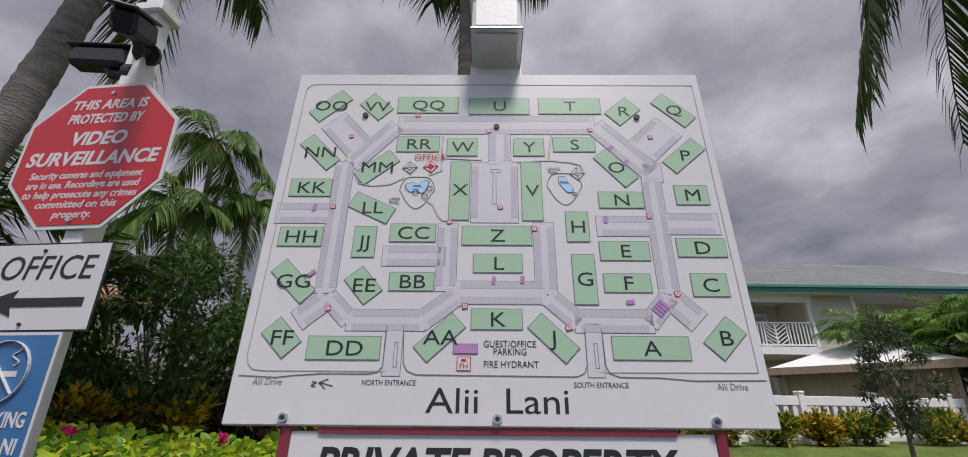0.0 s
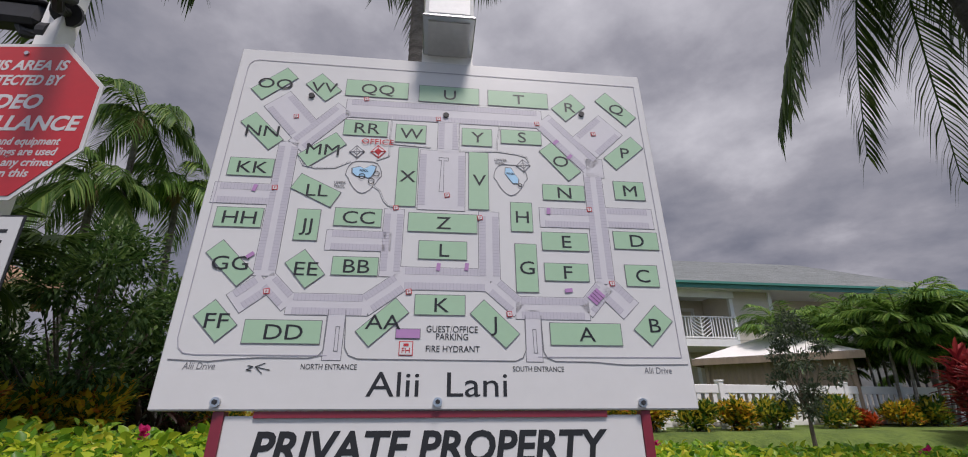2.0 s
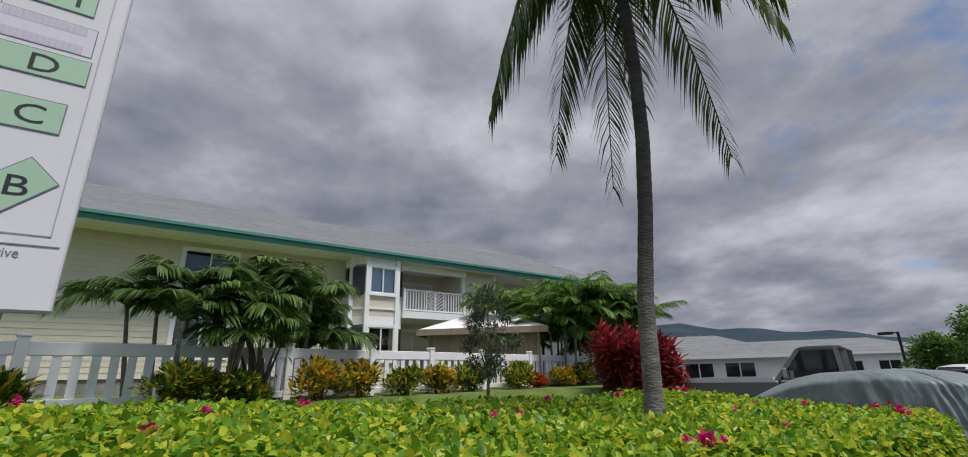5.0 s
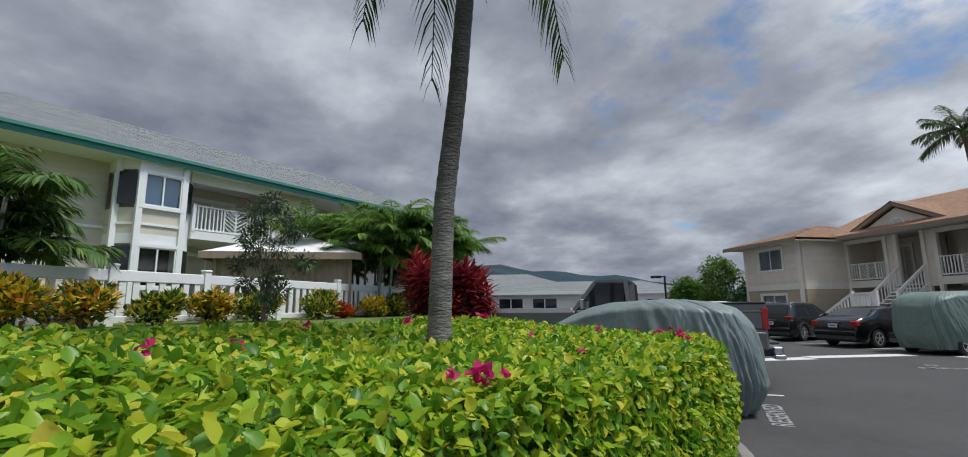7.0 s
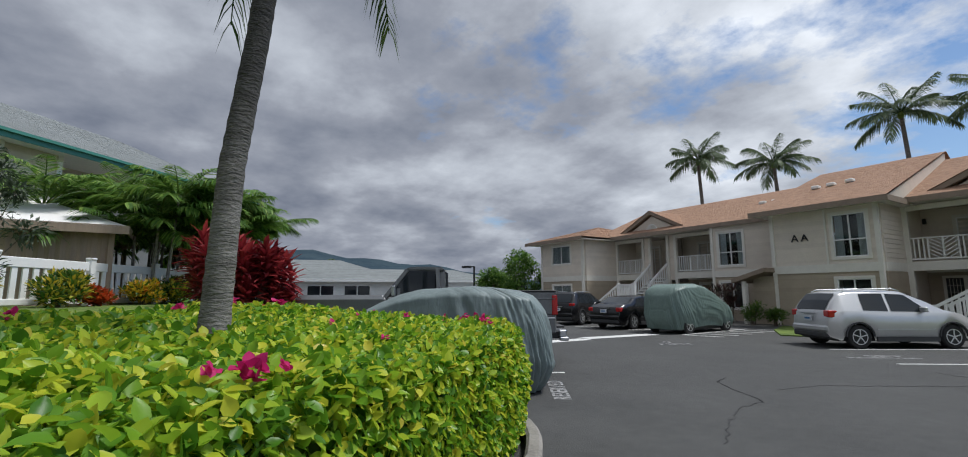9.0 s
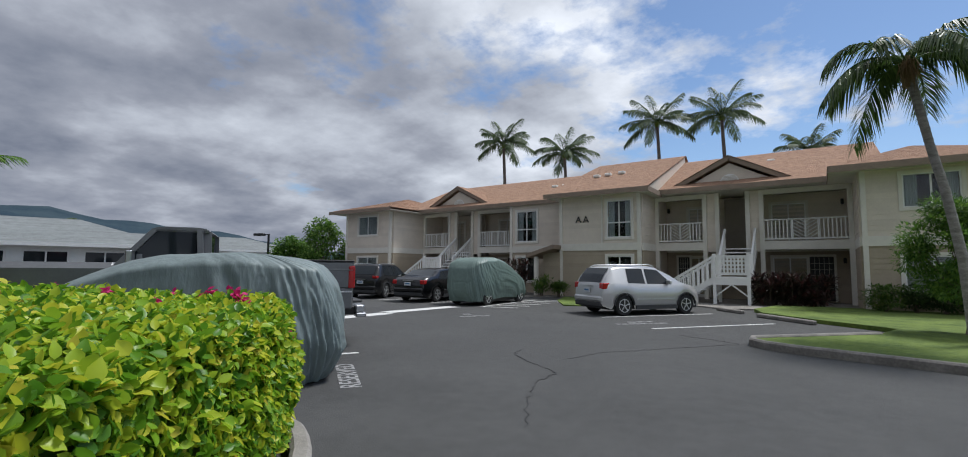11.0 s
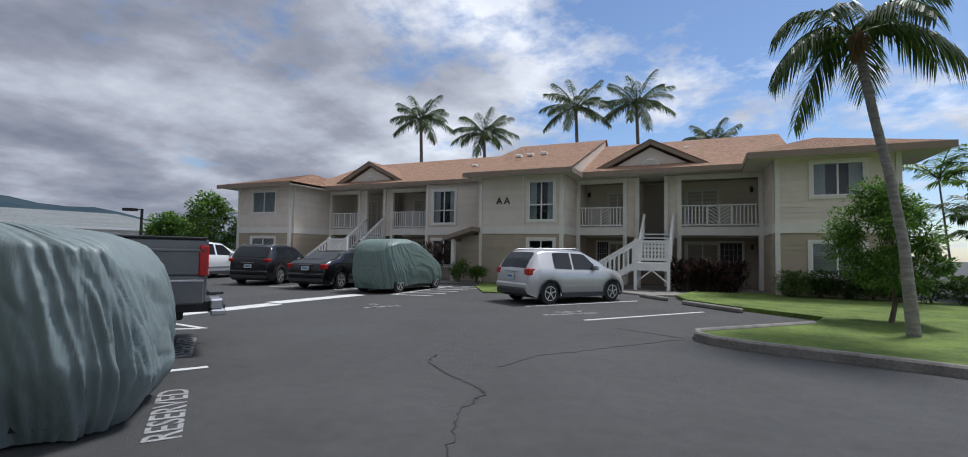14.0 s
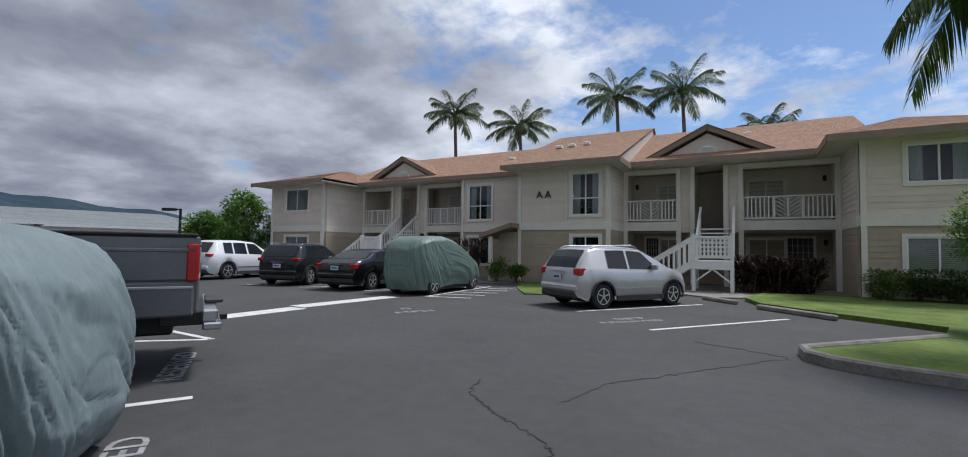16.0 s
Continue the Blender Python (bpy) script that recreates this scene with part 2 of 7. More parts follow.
M["trunk_pale"] = mat("trunk_pale", (0.22, 0.20, 0.18), 0.95, var=0.4, scale=5, bump=0.9, bscale=22, stretch=(1, 1, 3.0), color2=(0.38, 0.36, 0.33))
M["bark"] = mat("bark", (0.14, 0.11, 0.085), 0.95, var=0.4, scale=8, bump=0.8)
M["frond_dry"] = leafmat("frond_dry", [(0, (0.16, 0.10, 0.05)), (1, (0.28, 0.20, 0.11))], 0.8, 0.2)
M["frond"] = leafmat("frond", [(0, (0.035, 0.065, 0.016)), (0.6, (0.06, 0.105, 0.024)), (1, (0.12, 0.17, 0.045))], 0.4, 0.38)
M["areca"] = leafmat("areca", [(0, (0.06, 0.14, 0.025)), (0.6, (0.13, 0.25, 0.04)), (1, (0.27, 0.38, 0.08))], 0.45, 0.4)
M["tree_leaf"] = leafmat("tree_leaf", [(0, (0.05, 0.12, 0.02)), (0.6, (0.11, 0.22, 0.035)), (1, (0.22, 0.35, 0.06))], 0.5, 0.4)
M["tree_dark"] = leafmat("tree_dark", [(0, (0.03, 0.075, 0.018)), (0.6, (0.075, 0.145, 0.035)), (1, (0.16, 0.24, 0.065))], 0.5, 0.38)
M["palm_leaf"] = leafmat("palm_leaf", [(0, (0.05, 0.11, 0.025)), (0.6, (0.10, 0.19, 0.04)), (1, (0.22, 0.30, 0.08))], 0.45, 0.35)
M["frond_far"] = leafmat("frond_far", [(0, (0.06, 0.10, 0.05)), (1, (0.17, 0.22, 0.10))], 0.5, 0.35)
M["hedge_leaf"] = leafmat("hedge_leaf", [(0, (0.07, 0.19, 0.015)), (0.28, (0.15, 0.32, 0.02)), (0.55, (0.30, 0.47, 0.03)), (0.80, (0.50, 0.58, 0.04)), (0.95, (0.60, 0.60, 0.05)), (1, (0.66, 0.56, 0.07))], 0.38, 0.45)
M["bract"] = leafmat("bract", [(0, (0.50, 0.012, 0.13)), (1, (0.68, 0.04, 0.22))], 0.6, 0.4)
M["croton"] = leafmat("croton", [(0, (0.025, 0.07, 0.012)), (0.3, (0.08, 0.17, 0.02)), (0.42, (0.55, 0.44, 0.03)), (0.85, (0.72, 0.42, 0.03)), (1, (0.45, 0.10, 0.03))], 0.4, 0.35)
M["croton_green"] = leafmat("croton_green", [(0, (0.02, 0.06, 0.012)), (0.5, (0.07, 0.16, 0.02)), (0.7, (0.42, 0.40, 0.04)), (1, (0.60, 0.44, 0.04))], 0.4, 0.35)
M["croton_red"] = leafmat("croton_red", [(0, (0.06, 0.10, 0.02)), (0.4, (0.45, 0.05, 0.02)), (1, (0.60, 0.12, 0.02))], 0.4, 0.35)
M["ti_red"] = leafmat("ti_red", [(0, (0.10, 0.012, 0.016)), (0.5, (0.22, 0.018, 0.026)), (1, (0.42, 0.06, 0.06))], 0.35, 0.35)
M["ti_dark"] = leafmat("ti_dark", [(0, (0.018, 0.024, 0.012)), (0.6, (0.05, 0.026, 0.022)), (1, (0.13, 0.04, 0.04))], 0.4, 0.3)
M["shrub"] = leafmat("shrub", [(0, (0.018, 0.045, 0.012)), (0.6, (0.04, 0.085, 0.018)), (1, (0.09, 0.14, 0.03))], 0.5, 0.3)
M["shrub_light"] = leafmat("shrub_light", [(0, (0.05, 0.11, 0.02)), (0.7, (0.10, 0.18, 0.035)), (1, (0.20, 0.26, 0.05))], 0.5, 0.35)
M["olive"] = leafmat("olive", [(0, (0.035, 0.055, 0.03)), (1, (0.10, 0.13, 0.08))], 0.5, 0.3)
M["yellow_fl"] = leafmat("yellow_fl", [(0, (0.7, 0.42, 0.02)), (1, (0.8, 0.55, 0.04))], 0.6, 0.3)
M["canvas"] = mat("canvas", (0.76, 0.74, 0.72), 0.8, var=0.06, scale=2)
M["canvas_tan"] = mat("canvas_tan", (0.30, 0.23, 0.17), 0.85, var=0.15, scale=3, stretch=(5, 5, 0.4))
# the slope's blue cast is distance haze mixed into the base colour
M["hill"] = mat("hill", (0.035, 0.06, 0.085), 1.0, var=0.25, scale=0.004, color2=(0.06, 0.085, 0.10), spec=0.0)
M["plate"] = mat("plate", (0.6, 0.62, 0.65), 0.5, var=0.1)

# ---- mesh helpers ----


def part(name, bm, material, parent=None, label="", smooth=False):
    me = bpy.data.meshes.new(name)
    bm.to_mesh(me)
    bm.free()
    for m_ in material if isinstance(material, (list, tuple)) else (material,):
        me.materials.append(M[m_])
    if smooth:
        for p_ in me.polygons:
            p_.use_smooth = True
    ob = new(name, me)
    ob.parent = parent
    return tagged(ob, label)


def raw(name, verts, faces, material, parent=None, label="", smooth=False):
    me = bpy.data.meshes.new(name)
    me.from_pydata(verts, [], faces)
    me.materials.append(M[material])
    if smooth:
        me.polygons.foreach_set("use_smooth", [True] * len(me.polygons))
    ob = new(name, me)
    ob.parent = parent
    return tagged(ob, label)


def empty(name, m, label="", category="", group="", kind=""):
    ob = new(name)
    ob.empty_display_size = 0.1
    ob.matrix_world = m
    return tagged(ob, label, category, group, kind)


def box(bm, x0, y0, z0, x1, y1, z1, bevel=0.0):
    b = bmesh.new() if bevel else bm
    vs = [b.verts.new((x, y, z)) for z in (z0, z1) for x, y in ((x0, y0), (x1, y0), (x1, y1), (x0, y1))]
    for f in ((3, 2, 1, 0), (4, 5, 6, 7), (0, 1, 5, 4), (1, 2, 6, 5), (2, 3, 7, 6), (3, 0, 4, 7)):
        b.faces.new([vs[i] for i in f])
    if bevel:
        bmesh.ops.bevel(b, geom=list(b.edges), offset=bevel, segments=1, affect="EDGES")
        me = bpy.data.meshes.new("tmp")
        b.to_mesh(me)
        b.free()
        bm.from_mesh(me)
        bpy.data.meshes.remove(me)
    return bm


def bx(*a, bevel=0.0):
    return box(bmesh.new(), *a, bevel=bevel)


def prism(bm, pts, axis, a, b):
    """A polygon of 2D points pushed out along an axis from a to b. axis x: points are (y, z); y: (x, z); z: (x, y)."""
    def at(p, v):
        return {"x": (v, p[0], p[1]), "y": (p[0], v, p[1]), "z": (p[0], p[1], v)}[axis]
    lo = [bm.verts.new(at(p, a)) for p in pts]
    hi = [bm.verts.new(at(p, b)) for p in pts]
    n = len(pts)
    for i in range(n):
        bm.faces.new((lo[i], lo[(i + 1) % n], hi[(i + 1) % n], hi[i]))
    bm.faces.new(lo[::-1])
    bm.faces.new(hi)
    bmesh.ops.recalc_face_normals(bm, faces=bm.faces)
    return bm


def beam(bm, p, q, w, h, up=(0, 0, 1)):
    """A square bar from p to q."""
    p, q = Vector(p), Vector(q)
    d = (q - p).normalized()
    s = d.cross(Vector(up))
    s = s.normalized() if s.length > 1e-4 else Vector((1, 0, 0))
    u = s.cross(d)
    vs = [bm.verts.new(c + s * w / 2 * a + u * h / 2 * b) for c in (p, q) for a, b in ((-1, -1), (1, -1), (1, 1), (-1, 1))]
    for f in ((3, 2, 1, 0), (4, 5, 6, 7), (0, 1, 5, 4), (1, 2, 6, 5), (2, 3, 7, 6), (3, 0, 4, 7)):
        bm.faces.new([vs[i] for i in f])
    return bm


def tube(bm, pts, radii, n=10, cap=True):
    """A round limb through the points."""
    rings = []
    pts = [Vector(p) for p in pts]
    for i, p in enumerate(pts):
        d = (pts[min(i + 1, len(pts) - 1)] - pts[max(i - 1, 0)]).normalized()
        s = d.cross(Vector((0.31, 0.95, 0.05))).normalized()
        u = d.cross(s)
        rings.append([bm.verts.new(p + (s * math.cos(2 * math.pi * k / n) + u * math.sin(2 * math.pi * k / n)) * radii[i]) for k in range(n)])
    for a, b in zip(rings, rings[1:]):
        for k in range(n):
            bm.faces.new((a[k], a[(k + 1) % n], b[(k + 1) % n], b[k]))
    if cap:
        bm.faces.new(rings[0][::-1])
        bm.faces.new(rings[-1])
    return bm


def cyl(bm, c, r, h, n=16, axis="z", r2=None):
    c = Vector(c)
    v = {"x": Vector((1, 0, 0)), "y": Vector((0, 1, 0)), "z": Vector((0, 0, 1))}[axis]
    return tube(bm, [c, c + v * h], [r, r if r2 is None else r2], n)


def frame_at(x, y, z, deg):
    return Matrix.Translation((x, y, z)) @ Matrix.Rotation(radians(deg), 4, "Z")


def smooth01(v):
    v = min(1, max(0, v))
    return v * v * (3 - 2 * v)


def darken_up(m, z0, z1, k):
    """Palm bark: the colour's value drops from 1 at z0 to k at z1."""
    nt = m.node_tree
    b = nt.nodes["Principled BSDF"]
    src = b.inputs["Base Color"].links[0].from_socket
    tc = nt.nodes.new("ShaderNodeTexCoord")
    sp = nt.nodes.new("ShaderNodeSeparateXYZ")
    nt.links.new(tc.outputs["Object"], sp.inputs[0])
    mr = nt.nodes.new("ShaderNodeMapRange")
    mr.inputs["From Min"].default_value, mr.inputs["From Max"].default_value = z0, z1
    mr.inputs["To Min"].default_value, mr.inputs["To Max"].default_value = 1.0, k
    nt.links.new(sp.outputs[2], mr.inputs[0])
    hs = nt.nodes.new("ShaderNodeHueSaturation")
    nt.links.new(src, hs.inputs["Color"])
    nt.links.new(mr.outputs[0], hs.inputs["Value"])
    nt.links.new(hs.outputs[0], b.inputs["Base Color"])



# ---- ground ----
BED = Vector((-3.9, 0.25))
BED_U, BED_V = Vector((0.66, -0.75)), Vector((-0.5, -0.866))


def bed_round(u):
    """How far the bed's front edge draws back towards its rounded corner."""
    return 0.08 + 0.27 * max(0.0, 1.15 - max(u, 0.0)) ** 1.4


def bed_height(u, v):
    if u >= 0:
        h = smooth01(min(v * 0.95, (u + 0.2) * 0.9) / 3.4) * 1.12
    else:
        h = 0
    return 0.14 + max(h, smooth01((v - 4.9) / 3.0) * 1.12)


def lawn_z(x, y):
    d = Vector((x, y)) - BED
    det = BED_U.x * BED_V.y - BED_U.y * BED_V.x
    u, v = (d.x * BED_V.y - d.y * BED_V.x) / det, (BED_U.x * d.y - BED_U.y * d.x) / det
    return bed_height(u, v) if v > 0 and (u > 0 or v > 4.8) else 0.0


def sheet(name, us, vs, at, material, skip=None, smooth=True):
    verts, idx, faces = [], {}, []
    for i, u in enumerate(us):
        for j, v in enumerate(vs):
            idx[i, j] = len(verts)
            verts.append(at(u, v))
    for i in range(len(us) - 1):
        for j in range(len(vs) - 1):
            if skip and skip((us[i] + us[i + 1]) / 2, (vs[j] + vs[j + 1]) / 2):
                continue
            faces.append((idx[i, j], idx[i + 1, j], idx[i + 1, j + 1], idx[i, j + 1]))
    return raw(name, verts, faces, material, smooth=smooth)


tagged(raw("ground", [(-4000, -4000, 0), (4000, -4000, 0), (4000, 4000, 0), (-4000, 4000, 0)], [(0, 1, 2, 3)], "asphalt"), "dark grey asphalt car park and road", "ground", kind="structure")
us = [i * 0.5 - 12 for i in range(72)] + [26, 32, 45, 70]
vs = [i * 0.35 for i in range(40)] + [15, 18, 24, 34, 60]
lawn = sheet("lawn", us, vs, lambda u, v: (*(BED + BED_U * u + BED_V * (v + (bed_round(u) if u >= 0 and v < 3 else 0))), bed_height(u, v) - (0.9 if v < 0.01 else 0)), "grass", lambda u, v: u < 0 and v < 4.8)
tagged(lawn, "mown green lawn rising towards the white fence", "lawn", kind="structure")


def slab(name, pts, z0, z1, material, label, cat):
    bm = prism(bmesh.new(), pts, "z", z0, z1)
    return tagged(part(name, bm, material), label, cat, kind="structure")


island = [(-1.32, 8.35), (-1.28, 7.95), (-1.05, 7.68), (-0.6, 7.47), (0.1, 7.3), (1.4, 7.0), (3.4, 6.4), (8, 5.4), (24, 4.6), (24, 19.4), (1.3, 19.4), (-1.6, 18.8), (-2.1, 16.4), (-1.7, 14.85), (-0.45, 13.6), (1.25, 12.2), (0.8, 10.75)]
slab("lawn", island, -0.2, 0.11, "grass", "bright green lawn island with a palm and small tree", "lawn")
slab("lawn", [(-9.7, 16.6), (-8.3, 14.3), (-7.2, 14.8), (-5.6, 17.5), (-6, 19.7), (-10.8, 19.7)], -0.2, 0.04, "grass", "small green lawn patch in front of the apartments", "lawn")
slab("pavement", [(-28, 16.5), (-13, 17.2), (-10, 19.6), (-7, 19.6), (-3, 16.6), (1, 18.9), (1.2, 22.9), (-28, 22.9)], -0.2, 0.05, "concrete", "pale concrete walkway along the apartments", "pavement")


def kerb(name, pts, label, w=0.15, h=0.15):
    """A cast kerb that follows the points."""
    bm = bmesh.new()
    n = len(pts)
    prof = [(-w / 2, -0.1), (w / 2, -0.1), (w / 2, h - 0.03), (w / 2 - 0.03, h), (-w / 2 + 0.03, h), (-w / 2, h - 0.03)]
    rings = []
    for i, p in enumerate(pts):
        a, b = Vector(pts[max(i - 1, 0)][:2]), Vector(pts[min(i + 1, n - 1)][:2])
        d = (b - a).normalized()
        s = Vector((d.y, -d.x))
        z = p[2] if len(p) > 2 else 0
        rings.append([bm.verts.new((p[0] + s.x * o, p[1] + s.y * o, z + q)) for o, q in prof])
    for r0, r1 in zip(rings, rings[1:]):
        for k in range(6):
            bm.faces.new((r0[k], r0[(k + 1) % 6], r1[(k + 1) % 6], r1[k]))
    bm.faces.new(rings[0])
    bm.faces.new(rings[-1][::-1])
    bmesh.ops.recalc_face_normals(bm, faces=bm.faces)
    return tagged(part(name, bm, "concrete"), label, "kerb", kind="structure")


kerb("kerb", [island[16], island[0], island[1], island[2], island[3], island[4], island[5], island[6], island[7], island[8]], "weathered concrete kerb round the lawn island")
kerb("kerb", [tuple(BED + BED_U * u + BED_V * -0.12) for u in (16, 8, 4, 2, 1.5)] + [tuple(BED + BED_U * u + BED_V * v) for u, v in ((1.16, -0.07), (0.9, -0.02), (0.6, 0.07), (0.32, 0.18), (0.1, 0.32), (-0.05, 0.5), (-0.11, 0.7), (-0.12, 1.0), (-0.12, 2), (-0.12, 4.6))], "pale concrete kerb at the foot of the hedge")

# ---- apartment building AA ----


def wall_front(name, x0, x1, z0, z1, y, holes, material, parent, board=0.19, back=0.15):
    """A lap-sided wall that faces -y: boards with tilted faces, cut round the openings, on a solid backing."""
    def spans_at(mid):
        out, x = [], x0
        for h in sorted(h for h in holes if h[2] < mid < h[3]):
            if h[0] > x:
                out.append((x, h[0]))
            x = max(x, h[1])
        return out + ([(x, x1)] if x < x1 else [])

    bm = bmesh.new()
    cuts = sorted({z0, z1} | {v for h in holes for v in h[2:4] if z0 < v < z1})
    for c, d in zip(cuts, cuts[1:]):
        for s, e in spans_at((c + d) / 2):
            box(bm, s, y + 0.004, c, e, y + back, d)
    wall = part(name, bm, material, parent)
    a = z0
    while a < z1 - 0.01:
        b = min(a + board, z1)
        cuts = sorted({a, b} | {v for h in holes for v in h[2:4] if a < v < b})
        for c, d in zip(cuts, cuts[1:]):
            yc, yd = (y - 0.014 * (1 - (v - a) / board) for v in (c, d))
            for s, e in spans_at((c + d) / 2):
                bm = bmesh.new()
                vs = [bm.verts.new(p) for p in ((s, yc, c), (e, yc, c), (e, yd, d), (s, yd, d), (s, y + 0.004, c), (e, y + 0.004, c), (e, y + 0.004, d), (s, y + 0.004, d))]
                for f in ((0, 1, 2, 3), (1, 5, 6, 2), (4, 0, 3, 7), (4, 5, 1, 0), (3, 2, 6, 7)):
                    bm.faces.new([vs[i] for i in f])
                part("board", bm, material, wall)
        a = b
    return wall


def window(parent, x0, x1, z0, z1, y, kind="slide", trim="trim", fill="dark"):
    """A framed window in a wall that faces -y: trim boards, frame, mullions, panes set back, something behind the glass."""
    w = part("window", box(box(box(box(bmesh.new(), x0 - 0.11, y - 0.05, z1, x1 + 0.11, y + 0.02, z1 + 0.11), x0 - 0.11, y - 0.05, z0 - 0.11, x1 + 0.11, y + 0.02, z0), x0 - 0.11, y - 0.05, z0, x0, y + 0.02, z1), x1, y - 0.05, z0, x1 + 0.11, y + 0.02, z1), trim, parent)
    f = bmesh.new()
    t = 0.045
    for a in ((x0, z0, x1, z0 + t), (x0, z1 - t, x1, z1), (x0, z0 + t, x0 + t, z1 - t), (x1 - t, z0 + t, x1, z1 - t)):
        box(f, a[0], y - 0.02, a[1], a[2], y + 0.05, a[3])
    xm, zm = (x0 + x1) / 2, z0 + (z1 - z0) * 0.4
    box(f, xm - 0.025, y - 0.015, z0 + t, xm + 0.025, y + 0.045, z1 - t)
    if kind == "cross":
        box(f, x0 + t, y - 0.018, zm - 0.025, xm - 0.025, y + 0.045, zm + 0.025)
        box(f, xm + 0.025, y - 0.018, zm - 0.025, x1 - t, y + 0.045, zm + 0.025)
    part("frame", f, "white", w)
    for a, b in ((x0 + t, xm - 0.025), (xm + 0.025, x1 - t)):
        part("pane", bx(a, y + 0.012, z0 + t, b, y + 0.02, z1 - t), "glass_clear", w)
    # near-black sheet puts the unlit room's dimness into a colour
    part("room_dark", bx(x0, y + 0.5, z0, x1, y + 0.52, z1), "dark", w)
    if fill == "curtain":
        for s in (-1, 1):
            c = bmesh.new()
            xe = x0 + 0.05 if s < 0 else x1 - 0.05
            wd = (x1 - x0) * 0.24
            pts = [(xe - s * wd * i / 14, y + 0.12 + 0.02 * (i % 2)) for i in range(15)]
            prism(c, pts + [(p[0], p[1] + 0.008) for p in pts[::-1]], "z", z0 + 0.03, z1 - 0.03)
            part("curtain", c, "curtain", w)
    elif fill == "blind":
        for i in range(int((z1 - z0 - 0.1) / 0.06)):
            s = bmesh.new()
            zz = z0 + 0.06 + i * 0.06
            prism(s, [(y + 0.06, zz), (y + 0.065, zz), (y + 0.085, zz + 0.052), (y + 0.08, zz + 0.052)], "x", x0 + 0.05, x1 - 0.05)
            part("slat", s, "blind", w)
    elif fill == "blue":
        part("curtain", bx(x0 + 0.05, y + 0.1, z0 + 0.04, x0 + (x1 - x0) * 0.95, y + 0.13, z1 - 0.04), "curtain_blue", w)
    return w


def railing(parent, x0, x1, y, z0, z1, chevron=True, material="white"):
    """A balcony railing with square balusters and a chevron panel in the middle."""
    r = part("railing", bx(x0, y - 0.045, z1 - 0.05, x1, y + 0.045, z1, bevel=0.008), material, parent)
    part("bottom_rail", bx(x0, y - 0.035, z0 + 0.06, x1, y + 0.035, z0 + 0.13, bevel=0.008), material, r)
    n = max(3, int((x1 - x0) / 0.145))
    cx, half = (x0 + x1) / 2, 0.46
    for i in range(n + 1):
        x = x0 + 0.03 + (x1 - x0 - 0.06) * i / n
        if chevron and abs(x - cx) < half and abs(x - cx) > 0.04:
            continue
        part("baluster", bx(x - 0.022, y - 0.02, z0 + 0.13, x + 0.022, y + 0.02, z1 - 0.05), material, r)
    if chevron:
        part("baluster", bx(cx - 0.03, y - 0.022, z0 + 0.13, cx + 0.03, y + 0.022, z1 - 0.05), material, r)
        for s in (-1, 1):
            part("baluster", bx(cx + s * half - 0.025, y - 0.021, z0 + 0.13, cx + s * half + 0.025, y + 0.021, z1 - 0.05), material, r)
            for i in range(6):
                za = z0 + 0.02 + i * 0.155
                a, b = za, za + 0.32
                xa, xb = cx, cx + s * half
                lo, hi = z0 + 0.14, z1 - 0.06
                if a < lo:
                    xa += (xb - xa) * (lo - a) / (b - a)
                    a = lo
                if b > hi:
                    xb -= (xb - xa) * (b - hi) / (b - a)
                    b = hi
                if b - a > 0.05:
                    part("slat", beam(bmesh.new(), (xa, y, a), (xb, y, b), 0.03, 0.06, (0, 1, 0)), material, r)
    return r


def rows_of_shingles(name, corners, parent, material, rowh=0.15, piece=0.42):
    """A roof slope: overlapping shingle courses over a quad or triangle a, b (eave), c, d (ridge side)."""
    a, b, c, d = (Vector(p) for p in corners)
    n = (b - a).cross(d - a)
    n.normalize()
    if n.z < 0:
        n = -n
    length = max((d - a).length, (c - b).length)
    k = max(2, int(length / rowh))
    bm = bmesh.new()
    for i in range(k):
        t0, t1 = i / k, min(1, (i + 1.12) / k)
        p0, p1, q0, q1 = a.lerp(d, t0), b.lerp(c, t0), a.lerp(d, t1), b.lerp(c, t1)
        w = (p1 - p0).length
        m = max(1, int(w / piece))
        off = (i * 0.37) % 1.0
        cutp = [0.0] + [(j + off) / m for j in range(m) if 0.02 < (j + off) / m < 0.98] + [1.0]
        for s, e in zip(cutp, cutp[1:]):
            lift = 0.011
            vs = [bm.verts.new(v) for v in (p0.lerp(p1, s) + n * lift, p0.lerp(p1, e - 0.003 / max(w, 0.2)) + n * lift, q0.lerp(q1, e - 0.003 / max(w, 0.2)) + n * 0.006, q0.lerp(q1, s) + n * 0.006, p0.lerp(p1, s) - n * 0.01, p0.lerp(p1, e - 0.003 / max(w, 0.2)) - n * 0.01)]
            bm.faces.new(vs[:4])
            bm.faces.new((vs[4], vs[5], vs[1], vs[0]))
    return tagged(part(name, bm, material, parent), kind="stuff")


M["glass_clear"] = bpy.data.materials.new("glass_clear")
M["glass_clear"].use_nodes = True
_b = M["glass_clear"].node_tree.nodes["Principled BSDF"]
_b.inputs["Base Color"].default_value, _b.inputs["Roughness"].default_value, _b.inputs["Transmission Weight"].default_value, _b.inputs["IOR"].default_value = (0.75, 0.8, 0.8, 1), 0.02, 1.0, 1.45

